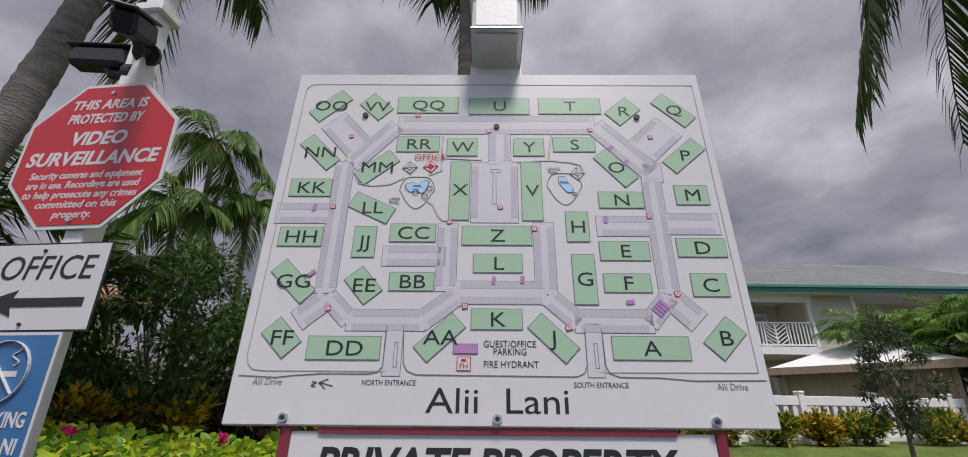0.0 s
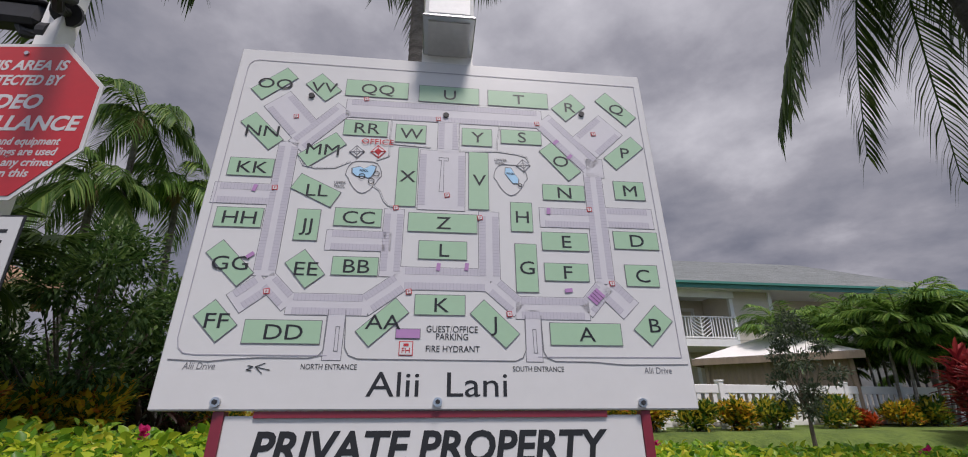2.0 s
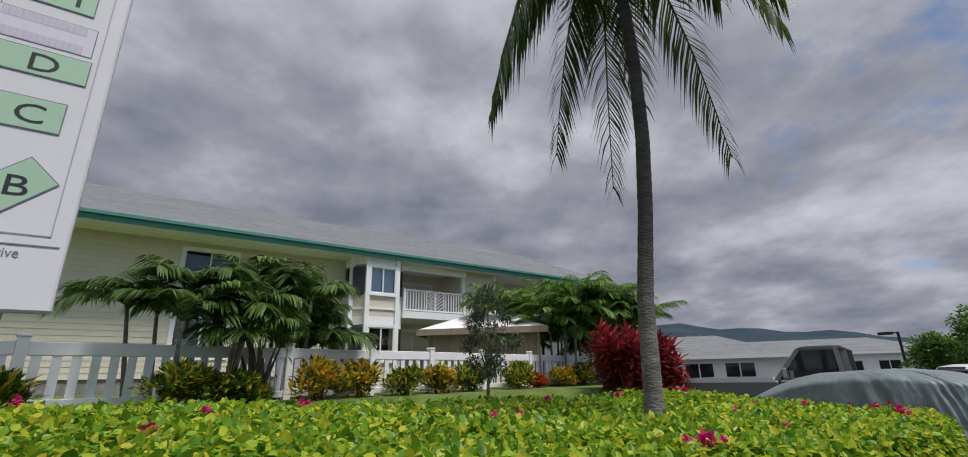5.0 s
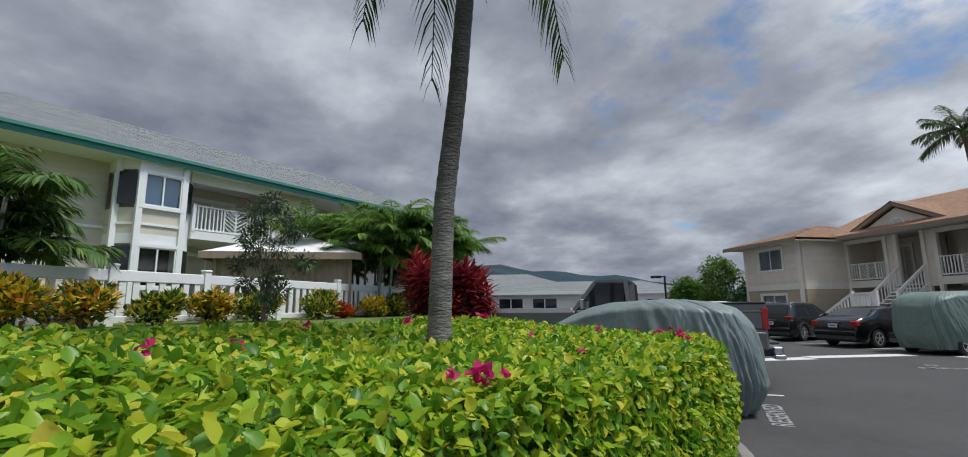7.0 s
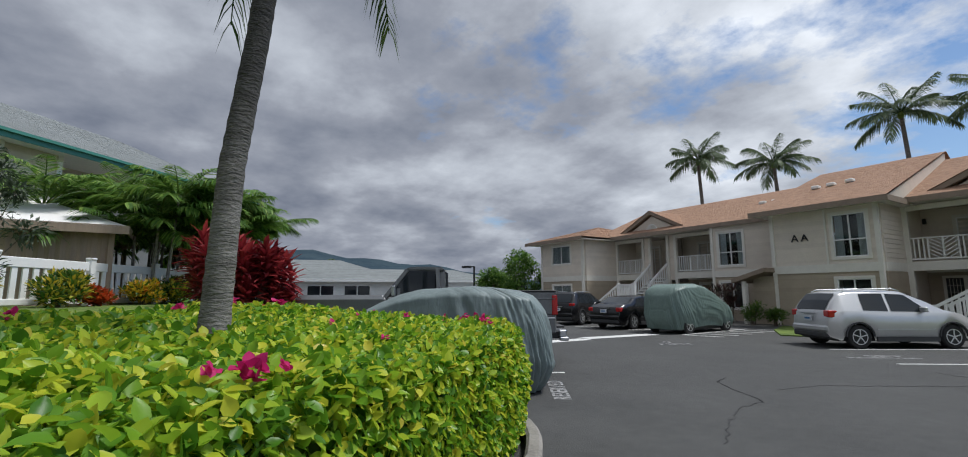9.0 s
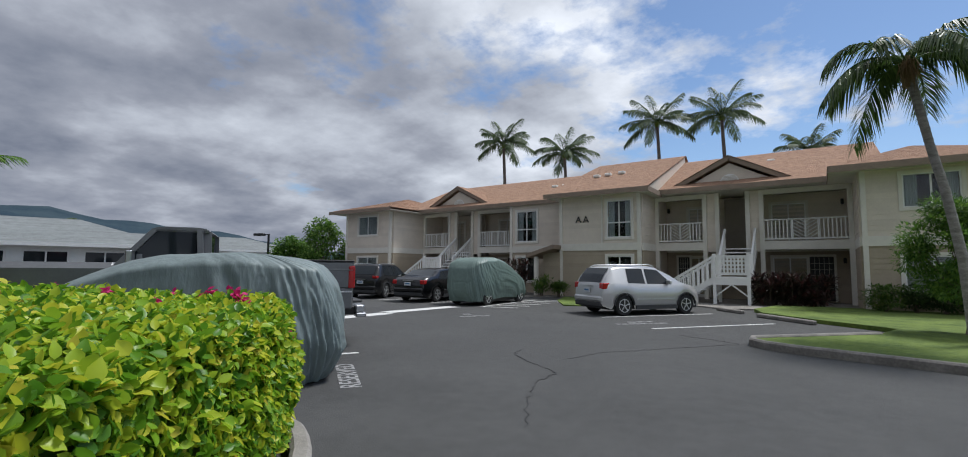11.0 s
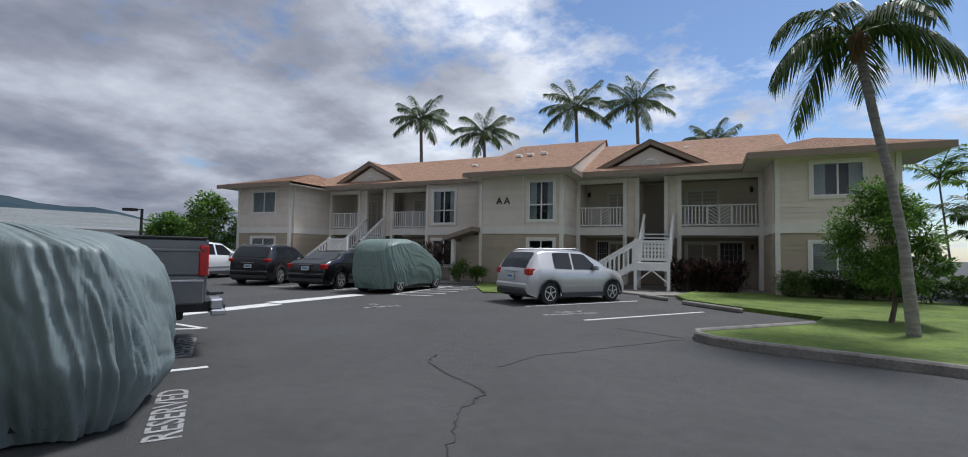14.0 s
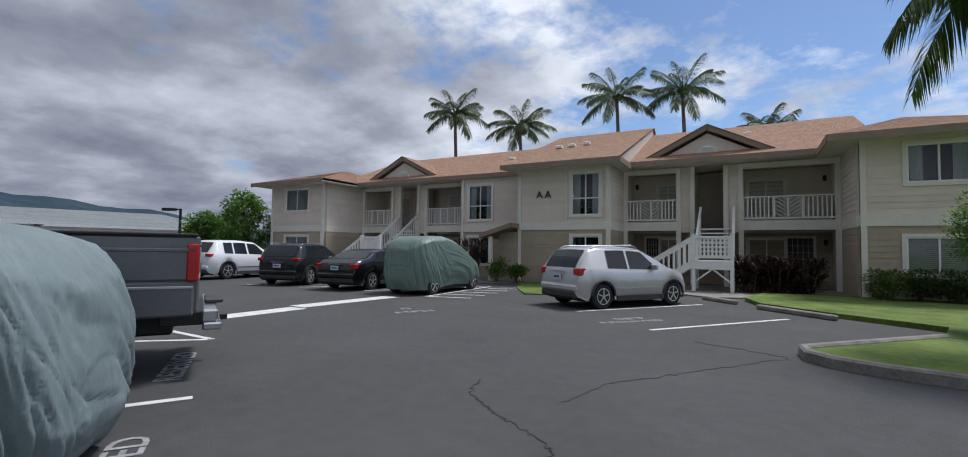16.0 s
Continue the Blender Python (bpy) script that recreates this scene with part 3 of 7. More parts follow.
AA = empty("apartment_building", Matrix.Identity(4), "two-storey beige apartment building with brown shingle roof", "building")
BAND0, BAND1, EAVE = 2.33, 2.68, 5.08
YW, YB, YT, Y2 = 19.1, 22.2, 19.8, 21.3
YBACK = 31.0


def storey_walls(x0, x1, y, up_holes, low_holes, zb=0.0):
    wall_front("wall", x0, x1, BAND1, EAVE, y, up_holes, "siding_up", AA)
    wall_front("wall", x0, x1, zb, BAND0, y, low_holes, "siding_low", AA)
    part("band", bx(x0 - 0.02, y - 0.05, BAND0, x1 + 0.02, y + 0.15, BAND1), "trim", AA)


def corner_board(x, y, z0=0.0, z1=EAVE, w=0.16):
    part("corner_board", bx(x - w / 2, y - 0.06, z0, x + w / 2, y + 0.1, z1), "trim", AA)


def side_wall(x, y0, y1, material_up="siding_up", material_low="siding_low", face=-1):
    for z0, z1, m_ in ((0, BAND0, material_low), (BAND0, BAND1, "trim"), (BAND1, EAVE, material_up)):
        bm = bmesh.new()
        if m_ == "trim":
            box(bm, x - 0.09, y0, z0, x + 0.09, y1, z1)
        else:
            box(bm, x - 0.066, y0, z0, x + 0.066, y1, z1)
        wall = part("wall", bm, m_, AA)
        z = z0
        while m_ != "trim" and z < z1 - 0.01:
            e = min(z + 0.19, z1)
            part("board", prism(bmesh.new(), [(x - 0.092, z), (x + 0.092, z), (x + 0.07, e), (x - 0.07, e)], "y", y0 + 0.003, y1 - 0.003), m_, wall)
            z += 0.19


# wings at both ends
storey_walls(-27.25, -22.9, YW, [(-26.0, -24.13, 3.54, 4.8)], [(-26.0, -24.1, 1.1, 2.05)])
storey_walls(1.1, 4.72, YW, [(2.25, 3.74, 3.64, 4.81)], [(2.2, 3.7, 0.85, 1.98)])
for x in (-27.2, -22.95, 1.18, 4.66):
    corner_board(x, YW)
window(AA, -26.0, -24.13, 3.54, 4.8, YW, "slide", fill="blind")
window(AA, -26.0, -24.1, 1.1, 2.05, YW, "slide", fill="blind")
window(AA, 2.25, 3.74, 3.64, 4.81, YW, "slide", fill="curtain")
window(AA, 2.2, 3.7, 0.85, 1.98, YW, "slide", fill="blind")
side_wall(-27.2, YW + 0.15, YBACK)
side_wall(-22.85, YW + 0.15, 24.2)
side_wall(1.12, YW + 0.15, 24.2)
side_wall(4.66, YW + 0.15, YBACK)
# the middle bay with the letters
storey_walls(-11.1, -7.0, YT, [(-8.6, -7.4, 2.95, 4.75)], [(-8.6, -7.4, 0.9, 2.05)])
for x in (-11.05, -7.05):
    corner_board(x, YT)
corner_board(-8.85, YT, BAND1, EAVE, 0.07)
window(AA, -8.6, -7.4, 2.95, 4.75, YT, "cross", fill="curtain")
window(AA, -8.6, -7.4, 0.9, 2.05, YT, "slide")
side_wall(-11.08, YT + 0.15, 24.2)
side_wall(-7.02, YT + 0.15, 24.2)
# the recess with the tall window
storey_walls(-15.1, -11.2, Y2, [(-14.65, -13.3, 2.95, 4.72)], [(-14.65, -13.3, 0.7, 2.05)])
window(AA, -14.65, -13.3, 2.95, 4.72, Y2, "cross", fill="curtain")
window(AA, -14.65, -13.3, 0.7, 2.05, Y2, "slide")
corner_board(-15.02, Y2)
side_wall(-15.0, Y2 + 0.15, 24.2)


def entry_bay(x0, xa, xb, x1, gx):
    """Two balconies either side of a stair landing, over ground-floor doors. x0-xa and xb-x1 are the balconies."""
    yb = 24.2
    storey_holes = []
    wall_front("wall", x0, x1, BAND1, EAVE, yb, storey_holes, "siding_up", AA)
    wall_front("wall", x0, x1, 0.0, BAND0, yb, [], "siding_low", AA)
    part("band", bx(x0 - 0.3, yb - 0.01, BAND0 - 0.02, x1 + 0.3, yb + 0.2, BAND1 + 0.02), "trim", AA)
    for x, w_ in ((x0, -0.2), (x1, 0.2)):
        part("wall", bx(min(x, x + w_), YB + 0.09, 0.0, max(x, x + w_), yb + 0.2, EAVE), "siding_up", AA)
    # decks
    for a, b in ((x0, xa), (xb, x1)):
        part("deck", bx(a, YB - 0.05, 2.40, b, yb, 2.62), "soffit", AA)
        part("band", bx(a, YB - 0.094, 2.36, b, YB - 0.052, 2.74), "trim", AA)
        railing(AA, a + 0.06, b - 0.06, YB - 0.02, 2.74, 3.72)
        part("beam", bx(a, YB - 0.08, 4.86, b, YB + 0.08, EAVE), "trim", AA)
    # columns and the landing's side panels
    for x in (x0 + 0.05, xa, xb, x1 - 0.05):
        part("column", bx(x - 0.09, YB - 0.1, 0.05, x + 0.09, YB + 0.08, EAVE), "trim", AA)
    la, lb = xa + 0.55, xb - 0.55
    for a, b in ((xa + 0.09, la - 0.09), (lb + 0.09, xb - 0.09)):
        wall_front("wall", a, b, 2.3, EAVE, YB, [], "siding_up", AA)
    for x in (la, lb):
        part("column", bx(x - 0.09, YB - 0.1, 0.05, x + 0.09, YB + 0.08, EAVE), "trim", AA)
    part("deck", bx(la + 0.09, YB - 0.3, 2.2, lb - 0.09, yb, 2.42), "concrete", AA)
    part("door", bx(la + 0.1, yb - 0.5, 2.45, lb - 0.1, yb - 0.42, 4.95), "door", AA)
    # sliding doors upstairs and downstairs
    for a, b in ((x0 + (xa - x0) * 0.5, xa - 0.25), (xb + 0.25, xb + (x1 - xb) * 0.5)):
        window(AA, a, b, 2.75, 4.62, yb - 0.02, "slide")
        window(AA, a, b, 0.12, 2.05, yb - 0.02, "slide")
    # the gable over the landing
    gw = 2.6
    gz0, gz1 = 5.32, 6.62
    g = prism(bmesh.new(), [(gx - gw + 0.4, gz0 - 0.05), (gx + gw - 0.4, gz0 - 0.05), (gx, gz1 - 0.22)], "y", YB - 0.35, YB - 0.2)
    part("gable", g, "siding_up", AA)
    for s in (-1, 1):
        q = bmesh.new()
        beam(q, (gx + s * gw, YB - 0.45, gz0 - 0.02), (gx, YB - 0.45, gz1), 0.22, 0.2, (0, 0, 1))
        part("fascia", q, "fascia", AA)
        rows_of_shingles("roof", [(gx + s * (gw + 0.1), YB - 0.6, gz0 + 0.05), (gx + s * (gw + 0.1), YB + 0.5, gz0 + 0.05), (gx, YB + 4.2, gz1 + 0.12), (gx, YB - 0.6, gz1 + 0.12)], AA, "shingle")
    v = bmesh.new()
    arch = [(gx + 0.42 * math.cos(math.pi * i / 12), gz0 + 0.12 + 0.44 * math.sin(math.pi * i / 12)) for i in range(13)]
    prism(v, arch, "y", YB - 0.42, YB - 0.34)
    vent = part("vent", v, "white", AA)
    for i in range(6):
        z = gz0 + 0.16 + i * 0.06
        hw = 0.37 * math.sqrt(max(0.02, 1 - ((z - gz0 - 0.12) / 0.44) ** 2))
        part("slat", beam(bmesh.new(), (gx - hw, YB - 0.43, z), (gx + hw, YB - 0.43, z), 0.02, 0.028), "soffit", vent)


entry_bay(-22.75, -20.45, -18.0, -15.1, -19.4)
entry_bay(-6.9, -4.62, -2.25, 1.0, -3.45)


part("wall", bx(-27.2, YBACK, 0.0, 4.7, YBACK + 0.2, EAVE), "siding_up", AA)


def roof_block(x0, x1, yf, yr, z0, z1, hip0=0.0, hip1=0.0, over=0.75):
    """A front slope with its eave and ridge, hipped by hip0 and hip1 at its ends, and the slope behind."""
    e0, e1, r0, r1 = (x0, yf - over, z0), (x1, yf - over, z0), (x0 + hip0, yr, z1), (x1 - hip1, yr, z1)
    rows_of_shingles("roof", [e0, e1, r1, r0], AA, "shingle")
    back = YBACK + 0.7
    rows_of_shingles("roof", [(x1, back, z0), (x0, back, z0), r0, r1], AA, "shingle", 0.6, 3)
    if hip0:
        rows_of_shingles("roof", [(x0, back, z0), e0, r0, r0], AA, "shingle")
    if hip1:
        rows_of_shingles("roof", [e1, (x1, back, z0), r1, r1], AA, "shingle")
    part("fascia", bx(x0, yf - over - 0.03, z0 - 0.22, x1, yf - over, z0 + 0.01), "fascia", AA)
    part("soffit", bx(x0, yf - over, z0 - 0.16, x1, yf + 2.6, z0 - 0.13), "soffit", AA)


roof_block(-28.3, -22.2, YW, 23.0, 5.22, 6.45, 3.0, 3.0)
roof_block(-24.0, -11.0, YB - 0.35, 27.0, 5.28, 7.65)
roof_block(-11.7, -6.4, YT, 27.0, 5.2, 8.15)
roof_block(-7.2, 2.2, YB - 0.35, 27.0, 5.28, 7.75)
roof_block(0.2, 5.9, YW, 23.0, 5.18, 6.55, 2.8, 2.8)
part("fascia", bx(0.17, YW - 0.75, 4.96, 0.2, YB - 1.0, 5.19), "fascia", AA)
part("fascia", bx(-6.42, YT - 0.75, 4.98, -6.38, YB - 0.9, 5.21), "fascia", AA)
for s, z1 in ((-11.7, 8.15), (-6.4, 8.15)):
    q = prism(bmesh.new(), [(YT - 0.7, 5.1), (27.0, 8.05), (27.0, 6.0), (YT + 2, 5.1)], "x", s - 0.03 + (0.1 if s < -9 else -0.1), s + 0.03 + (0.1 if s < -9 else -0.1))
    part("gable", q, "siding_up", AA)
for x, y in ((-10.2, 22.6), (-9.6, 22.75), (-8.9, 22.95), (-13.6, 24.2), (-12.9, 24.2), (-12.2, 24.2), (-21.2, 24.5), (-2.0, 25.3)):
    z = 5.2 + (y - YT + 0.75) * 0.37 if x > -11.5 and x < -6 else 5.28 + (y - YB + 1.1) * 0.385
    part("vent", bx(x - 0.17, y - 0.16, z, x + 0.17, y + 0.14, z + 0.16, bevel=0.03), "white", AA)
# letters
for i, x in enumerate((-10.08, -9.68)):
    cu = bpy.data.curves.new("letter", "FONT")
    cu.body, cu.size, cu.extrude, cu.align_x = "A", 0.46, 0.02, "CENTER"
    ob = new("letter", cu)
    cu.materials.append(M["sign_ink"])
    ob.matrix_world = pose(x, YT - 0.05, 3.74, 90, 0, 0)
    me = bpy.data.meshes.new_from_object(ob)
    bpy.data.objects.remove(ob)
    lt = new("letter", me)
    lt.matrix_world = pose(x, YT - 0.05, 3.74, 90, 0, 0)
    lt.parent = AA

# the small shed porch beside the lettered bay, and doors on the ground floor
porch = prism(bmesh.new(), [(-12.6, 1.95), (-11.05, 2.42), (-11.05, 2.62), (-12.6, 2.15)], "y", YT - 1.0, YT + 1.4)
part("porch_roof", porch, "fascia", AA)
part("column", bx(-12.2, YT - 0.85, 0.05, -12.05, YT - 0.7, 2.02), "trim", AA)
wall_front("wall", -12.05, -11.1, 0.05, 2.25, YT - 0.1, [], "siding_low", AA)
for x0, x1, up in ((-0.55, 0.35, False), (-6.3, -5.75, False), (-22.1, -21.4, False), (-17.0, -16.2, False)):
    dr = part("door", bx(x0, 24.1, 0.08, x1, 24.16, 2.08), "dark", AA)
    for a, b in ((x0 - 0.1, x0), (x1, x1 + 0.1)):
        part("door_trim", bx(a, 24.06, 0.06, b, 24.17, 2.18), "trim", AA)
    part("door_trim", bx(x0, 24.06, 2.08, x1, 24.17, 2.18), "trim", AA)
    for i in range(1, 5):
        part("bar", bx(x0 + (x1 - x0) * i / 5 - 0.008, 24.07, 0.12, x0 + (x1 - x0) * i / 5 + 0.008, 24.09, 2.04), "soffit", dr)
    for i in range(1, 7):
        part("bar", bx(x0 + 0.04, 24.055, 0.08 + 0.28 * i, x1 - 0.04, 24.069, 0.095 + 0.28 * i), "soffit", dr)
for x, y, z in ((0.75, 23.9, 4.55), (0.75, 23.9, 1.9), (-6.7, 23.9, 4.55), (-27.42, YW + 0.2, 4.45)):
    part("wall_lamp", bx(x - 0.06, y - 0.09, z - 0.12, x + 0.06, y + 0.06, z + 0.12, bevel=0.02), "dark", AA)

# ---- the stair ----


def stair(gx, side, group):
    """A white timber stair from the walk up to a landing, then into the entry."""
    st = empty("staircase", frame_at(gx, 0, 0, 0), "white timber staircase with lattice landing and slatted rails", "stairs", group)
    y0, y1, zl = YB - 3.25, YB - 1.9, 1.15
    w = 0.62
    part("deck", bx(-w, y0, zl - 0.08, w, y1, zl), "white", st)
    part("beam", bx(-w - 0.02, y0 - 0.04, zl - 0.32, w + 0.02, y0, zl - 0.02), "white", st)
    for x in (-w, w):
        for y in (y0 + 0.03, y1 - 0.05):
            part("post", bx(x - 0.06, y - 0.06, 0, x + 0.06, y + 0.06, 2.1), "white", st)
    for s in (-1, 1):
        part("brace", beam(bmesh.new(), (0, y0 + 0.02, zl - 0.3), (s * w, y0 + 0.02, 0.35), 0.05, 0.08, (0, 1, 0)), "white", st)
    r = part("rail", bx(-w, y0, 1.95, w, y0 + 0.08, 2.03), "white", st)
    part("bottom_rail", bx(-w, y0, zl + 0.08, w, y0 + 0.06, zl + 0.16), "white", r)
    for i in range(9):
        x = -w + 0.1 + i * (2 * w - 0.2) / 8
        part("baluster", bx(x - 0.035, y0 + 0.01, zl + 0.16, x + 0.035, y0 + 0.05, 1.95), "white", r)
    for i in range(4):
        z = zl + 0.3 + i * 0.15
        part("slat", bx(-w + 0.06, y0 + 0.052, z, w - 0.06, y0 + 0.075, z + 0.055), "white", r)
    # upper flight to the entry
    n = 7
    for i in range(n):
        z = zl + (2.42 - zl) * (i + 1) / (n + 0.0)
        part("tread", bx(-w + 0.05, y1 + i * 0.23, z - 0.05, w - 0.05, y1 + i * 0.23 + 0.27, z), "white", st)
    for x in (-w, w):
        part("rail", beam(bmesh.new(), (x, y1 - 0.05, 2.0), (x, YB - 0.15, 3.3), 0.09, 0.12), "white", st)
        part("stringer", beam(bmesh.new(), (x, y1 - 0.1, zl - 0.1), (x, YB - 0.1, 2.3), 0.05, 0.25), "white", st)
        for i in range(9):
            t = (i + 0.5) / 9
            y = y1 + (YB - 0.15 - y1) * t
            part("baluster", bx(x - 0.02, y - 0.02, zl + 1.15 * t, x + 0.02, y + 0.02, 2.0 + 1.3 * t), "white", st)
    # lower flight down to one side
    for i in range(6):
        z = zl - 0.19 * (i + 1)
        xa = side * (w + i * 0.27)
        part("tread", bx(min(xa, xa + side * 0.3), y0 + 0.1, z - 0.04, max(xa, xa + side * 0.3), y1 - 0.05, z), "white", st)
    for y in (y0 + 0.03, y1 - 0.05):
        part("stringer", beam(bmesh.new(), (side * w, y, zl - 0.1), (side * (w + 1.75), y, -0.02), 0.05, 0.24), "white", st)
        part("rail", beam(bmesh.new(), (side * w, y, 2.0), (side * (w + 1.7), y, 0.95), 0.08, 0.1), "white", st)
        for i in range(9):
            t = (i + 0.5) / 9
            x = side * (w + 1.68 * t)
            part("baluster", bx(x - 0.03, y - 0.02, zl - 0.1 - 1.1 * t, x + 0.03, y + 0.02, 2.0 - 1.05 * t), "white", st)
        part("post", bx(side * (w + 1.7) - 0.05, y - 0.05, 0, side * (w + 1.7) + 0.05, y + 0.05, 1.05), "white", st)
    return st


stair(-3.12, -1, "entry stairs")
stair(-19.2, -1, "entry stairs")

# ---- the house behind the fence ----
H = empty("house", frame_at(-18.08, -11.08, 1.73, 136.5), "two-storey cream house with white trim and grey roof", "house")


def hbox(name, x0, y0, z0, x1, y1, z1, m_, bevel=0.0):
    return part(name, bx(x0, y0, z0, x1, y1, z1, bevel=bevel), m_, H)


# local x runs along the front away from the drive, -y faces the fence, z from its own ground
HE = 4.85
hbox("foundation", -16, 0.95, -0.9, 14, 8.9, -0.002, "concrete")
part("foundation", prism(bmesh.new(), [(-2.3, 0.94), (-2.3, 0.1), (-1.85, -0.5), (-0.5, -0.5), (-0.1, 0.1), (-0.1, 0.94)], "z", -0.9, -0.002), "siding_cream", H)
hbox("foundation", 0.0, 0.3, -0.9, 5.2, 0.94, -0.002, "concrete")
wall_front("wall", -16, -2.3, 2.6, HE, 0.9, [(-8.3, -6.6, 3.2, 4.5)], "siding_cream", H)
wall_front("wall", -16, -2.3, 0, 2.5, 0.9, [(-8.3, -6.6, 0.7, 2.1)], "siding_cream", H)
hbox("band", -16, 0.84, 2.5, -2.3, 1.0, 2.6, "white")
window(H, -8.3, -6.6, 3.2, 4.5, 0.9, "slide", "white")
window(H, -8.3, -6.6, 0.7, 2.1, 0.9, "slide", "white", "blind")
wall_front("wall", 3.3, 5.3, 0, HE, 0.1, [], "siding_cream", H)
hbox("wall", -2.3, 2.2, 0, 3.3, 2.35, HE, "siding_cream")
hbox("wall", -16, 9, 0, 14, 9.15, HE, "siding_cream")
hbox("wall", 13.9, 0.25, 0, 14.05, 9, HE, "siding_cream")
wall_front("wall", 5.3, 14, 0, HE, 1.6, [], "siding_cream", H)
hbox("wall", 5.15, 0.25, 0, 5.3, 1.75, HE, "siding_cream")
hbox("wall", 3.3, 0.25, 0, 3.45, 2.2, HE, "siding_cream")
for x in (3.32, 5.24):
    hbox("corner_board", x - 0.08, 0.03, 0, x + 0.08, 0.2, HE, "white")
# the bay with its windows
for z0, z1 in ((0.55, 1.85), (3.25, 4.35)):
    window(H, -1.75, -0.6, z0, z1, -0.55, "slide", "white", "blue" if z0 > 2 else "dark")
    for sx in (-1, 1):
        wd = part("window", bx(-0.28, -0.04, z0, 0.28, 0.04, z1), "glass", H)
        wd.matrix_local = frame_at(-1.18 + sx * 0.92, -0.25, 0, sx * 45)
bay_pts = [(-2.3, 0.9), (-2.3, 0.1), (-1.85, -0.5), (-0.5, -0.5), (-0.1, 0.1), (-0.1, 0.9)]
for z0, z1, m_ in ((0, 0.45, "siding_cream"), (1.95, 2.3, "white"), (2.3, 2.6, "siding_cream"), (2.6, 3.15, "siding_cream"), (4.45, HE, "white")):
    part("wall", prism(bmesh.new(), bay_pts, "z", z0, z1), m_, H)
for p in bay_pts[1:5]:
    hbox("corner_board", p[0] - 0.09, p[1] - 0.09, 0, p[0] + 0.09, p[1] + 0.06, HE, "white")
part("band", prism(bmesh.new(), [(x * 1.0, y - 0.05) for x, y in bay_pts], "z", 2.58, 2.66), "white", H)
# the balcony
hbox("deck", 0.0, -0.15, 2.35, 3.3, 2.2, 2.65, "white")
railing(H, 0.05, 3.25, -0.1, 2.62, 3.62)
for x in (0.06, 3.24):
    hbox("post", x - 0.06, -0.17, 2.62, x + 0.06, -0.04, 3.66, "white")
hbox("beam", -0.1, -0.1, 4.45, 3.4, 0.1, HE, "white")
window(H, 1.0, 2.7, 2.72, 4.3, 2.2, "slide", "white")
window(H, 0.9, 2.6, 0.15, 2.0, 2.2, "slide", "white")
hbox("door", 0.15, 2.1, 2.7, 0.7, 2.2, 4.3, "dark")
# roof
RID = 7.7
rr = [(-17, -0.75, HE + 0.12), (15, -0.75, HE + 0.12), (11.5, 5.0, RID), (-14, 5.0, RID)]
o_ = rows_of_shingles("roof", rr, H, "roof_grey", 0.2, 1.4)
rows_of_shingles("roof", [(15, 10.5, HE + 0.12), (-17, 10.5, HE + 0.12), (-14, 5.0, RID), (11.5, 5.0, RID)], H, "roof_grey", 0.6, 3)
rows_of_shingles("roof", [(15, -0.75, HE + 0.12), (15, 10.5, HE + 0.12), (11.5, 5.0, RID), (11.5, 5.0, RID)], H, "roof_grey", 0.3, 2)
hbox("fascia", -17, -0.79, HE - 0.14, 15, -0.75, HE + 0.12, "teal")
hbox("gutter", -17, -0.89, HE + 0.04, 15, -0.79, HE + 0.14, "teal")
hbox("soffit", -17, -0.75, HE - 0.06, 15, 2.3, HE - 0.03, "white")

# ---- white fence ----
FN = Vector((-9.6, -7.25))
fence = empty("fence", frame_at(FN.x, FN.y, 1.22, 147), "white vinyl fence with posts, rails and open pickets", "fence")
PX = [-13.0, -11.1, -9.2, -7.3, -5.4, -3.55, -1.7, 0.0, 1.85, 3.9, 5.9, 7.7]
for i, x in enumerate(PX):
    part("post", box(box(bmesh.new(), x - 0.065, -0.065, -0.4, x + 0.065, 0.065, 1.02), x - 0.08, -0.08, 1.02, x + 0.08, 0.08, 1.07, 0.015), "white", fence)
for a, b in zip(PX, PX[1:]):
    part("rail", bx(a + 0.065, -0.03, 0.78, b - 0.065, 0.03, 0.97, bevel=0.01), "white", fence)
    part("rail", bx(a + 0.065, -0.03, 0.08, b - 0.065, 0.03, 0.2, bevel=0.01), "white", fence)
    n = int((b - a - 0.13) / 0.2)
    for k in range(n):
        x = a + 0.065 + (b - a - 0.13) * (k + 0.5) / n
        part("picket", bx(x - 0.055, -0.015, 0.2, x + 0.055, 0.015, 0.78), "white", fence)

# ---- plants ----
rng = random.Random(7)


def rvec():
    while True:
        v = Vector((rng.uniform(-1, 1), rng.uniform(-1, 1), rng.uniform(-1, 1)))
        if 0.05 < v.length < 1:
            return v.normalized()


def leaf(V, F, p, d, n, ln, wd, bend=0.25):
    """One folded leaf: two halves about a midrib, tip bent down. d: along, n: up."""
    d = d.normalized()
    s = d.cross(n)
    s = s.normalized() if s.length > 1e-3 else Vector((1, 0, 0))
    n = s.cross(d)
    i = len(V)
    mid, tip = p + d * ln * 0.45 - n * wd * 0.12, p + d * ln - n * ln * bend
    V += [p, mid + s * wd / 2 + n * wd * 0.18, mid, mid - s * wd / 2 + n * wd * 0.18, tip]
    F += [(i, i + 2, i + 1), (i, i + 3, i + 2), (i + 2, i + 4, i + 1), (i + 3, i + 4, i + 2)]


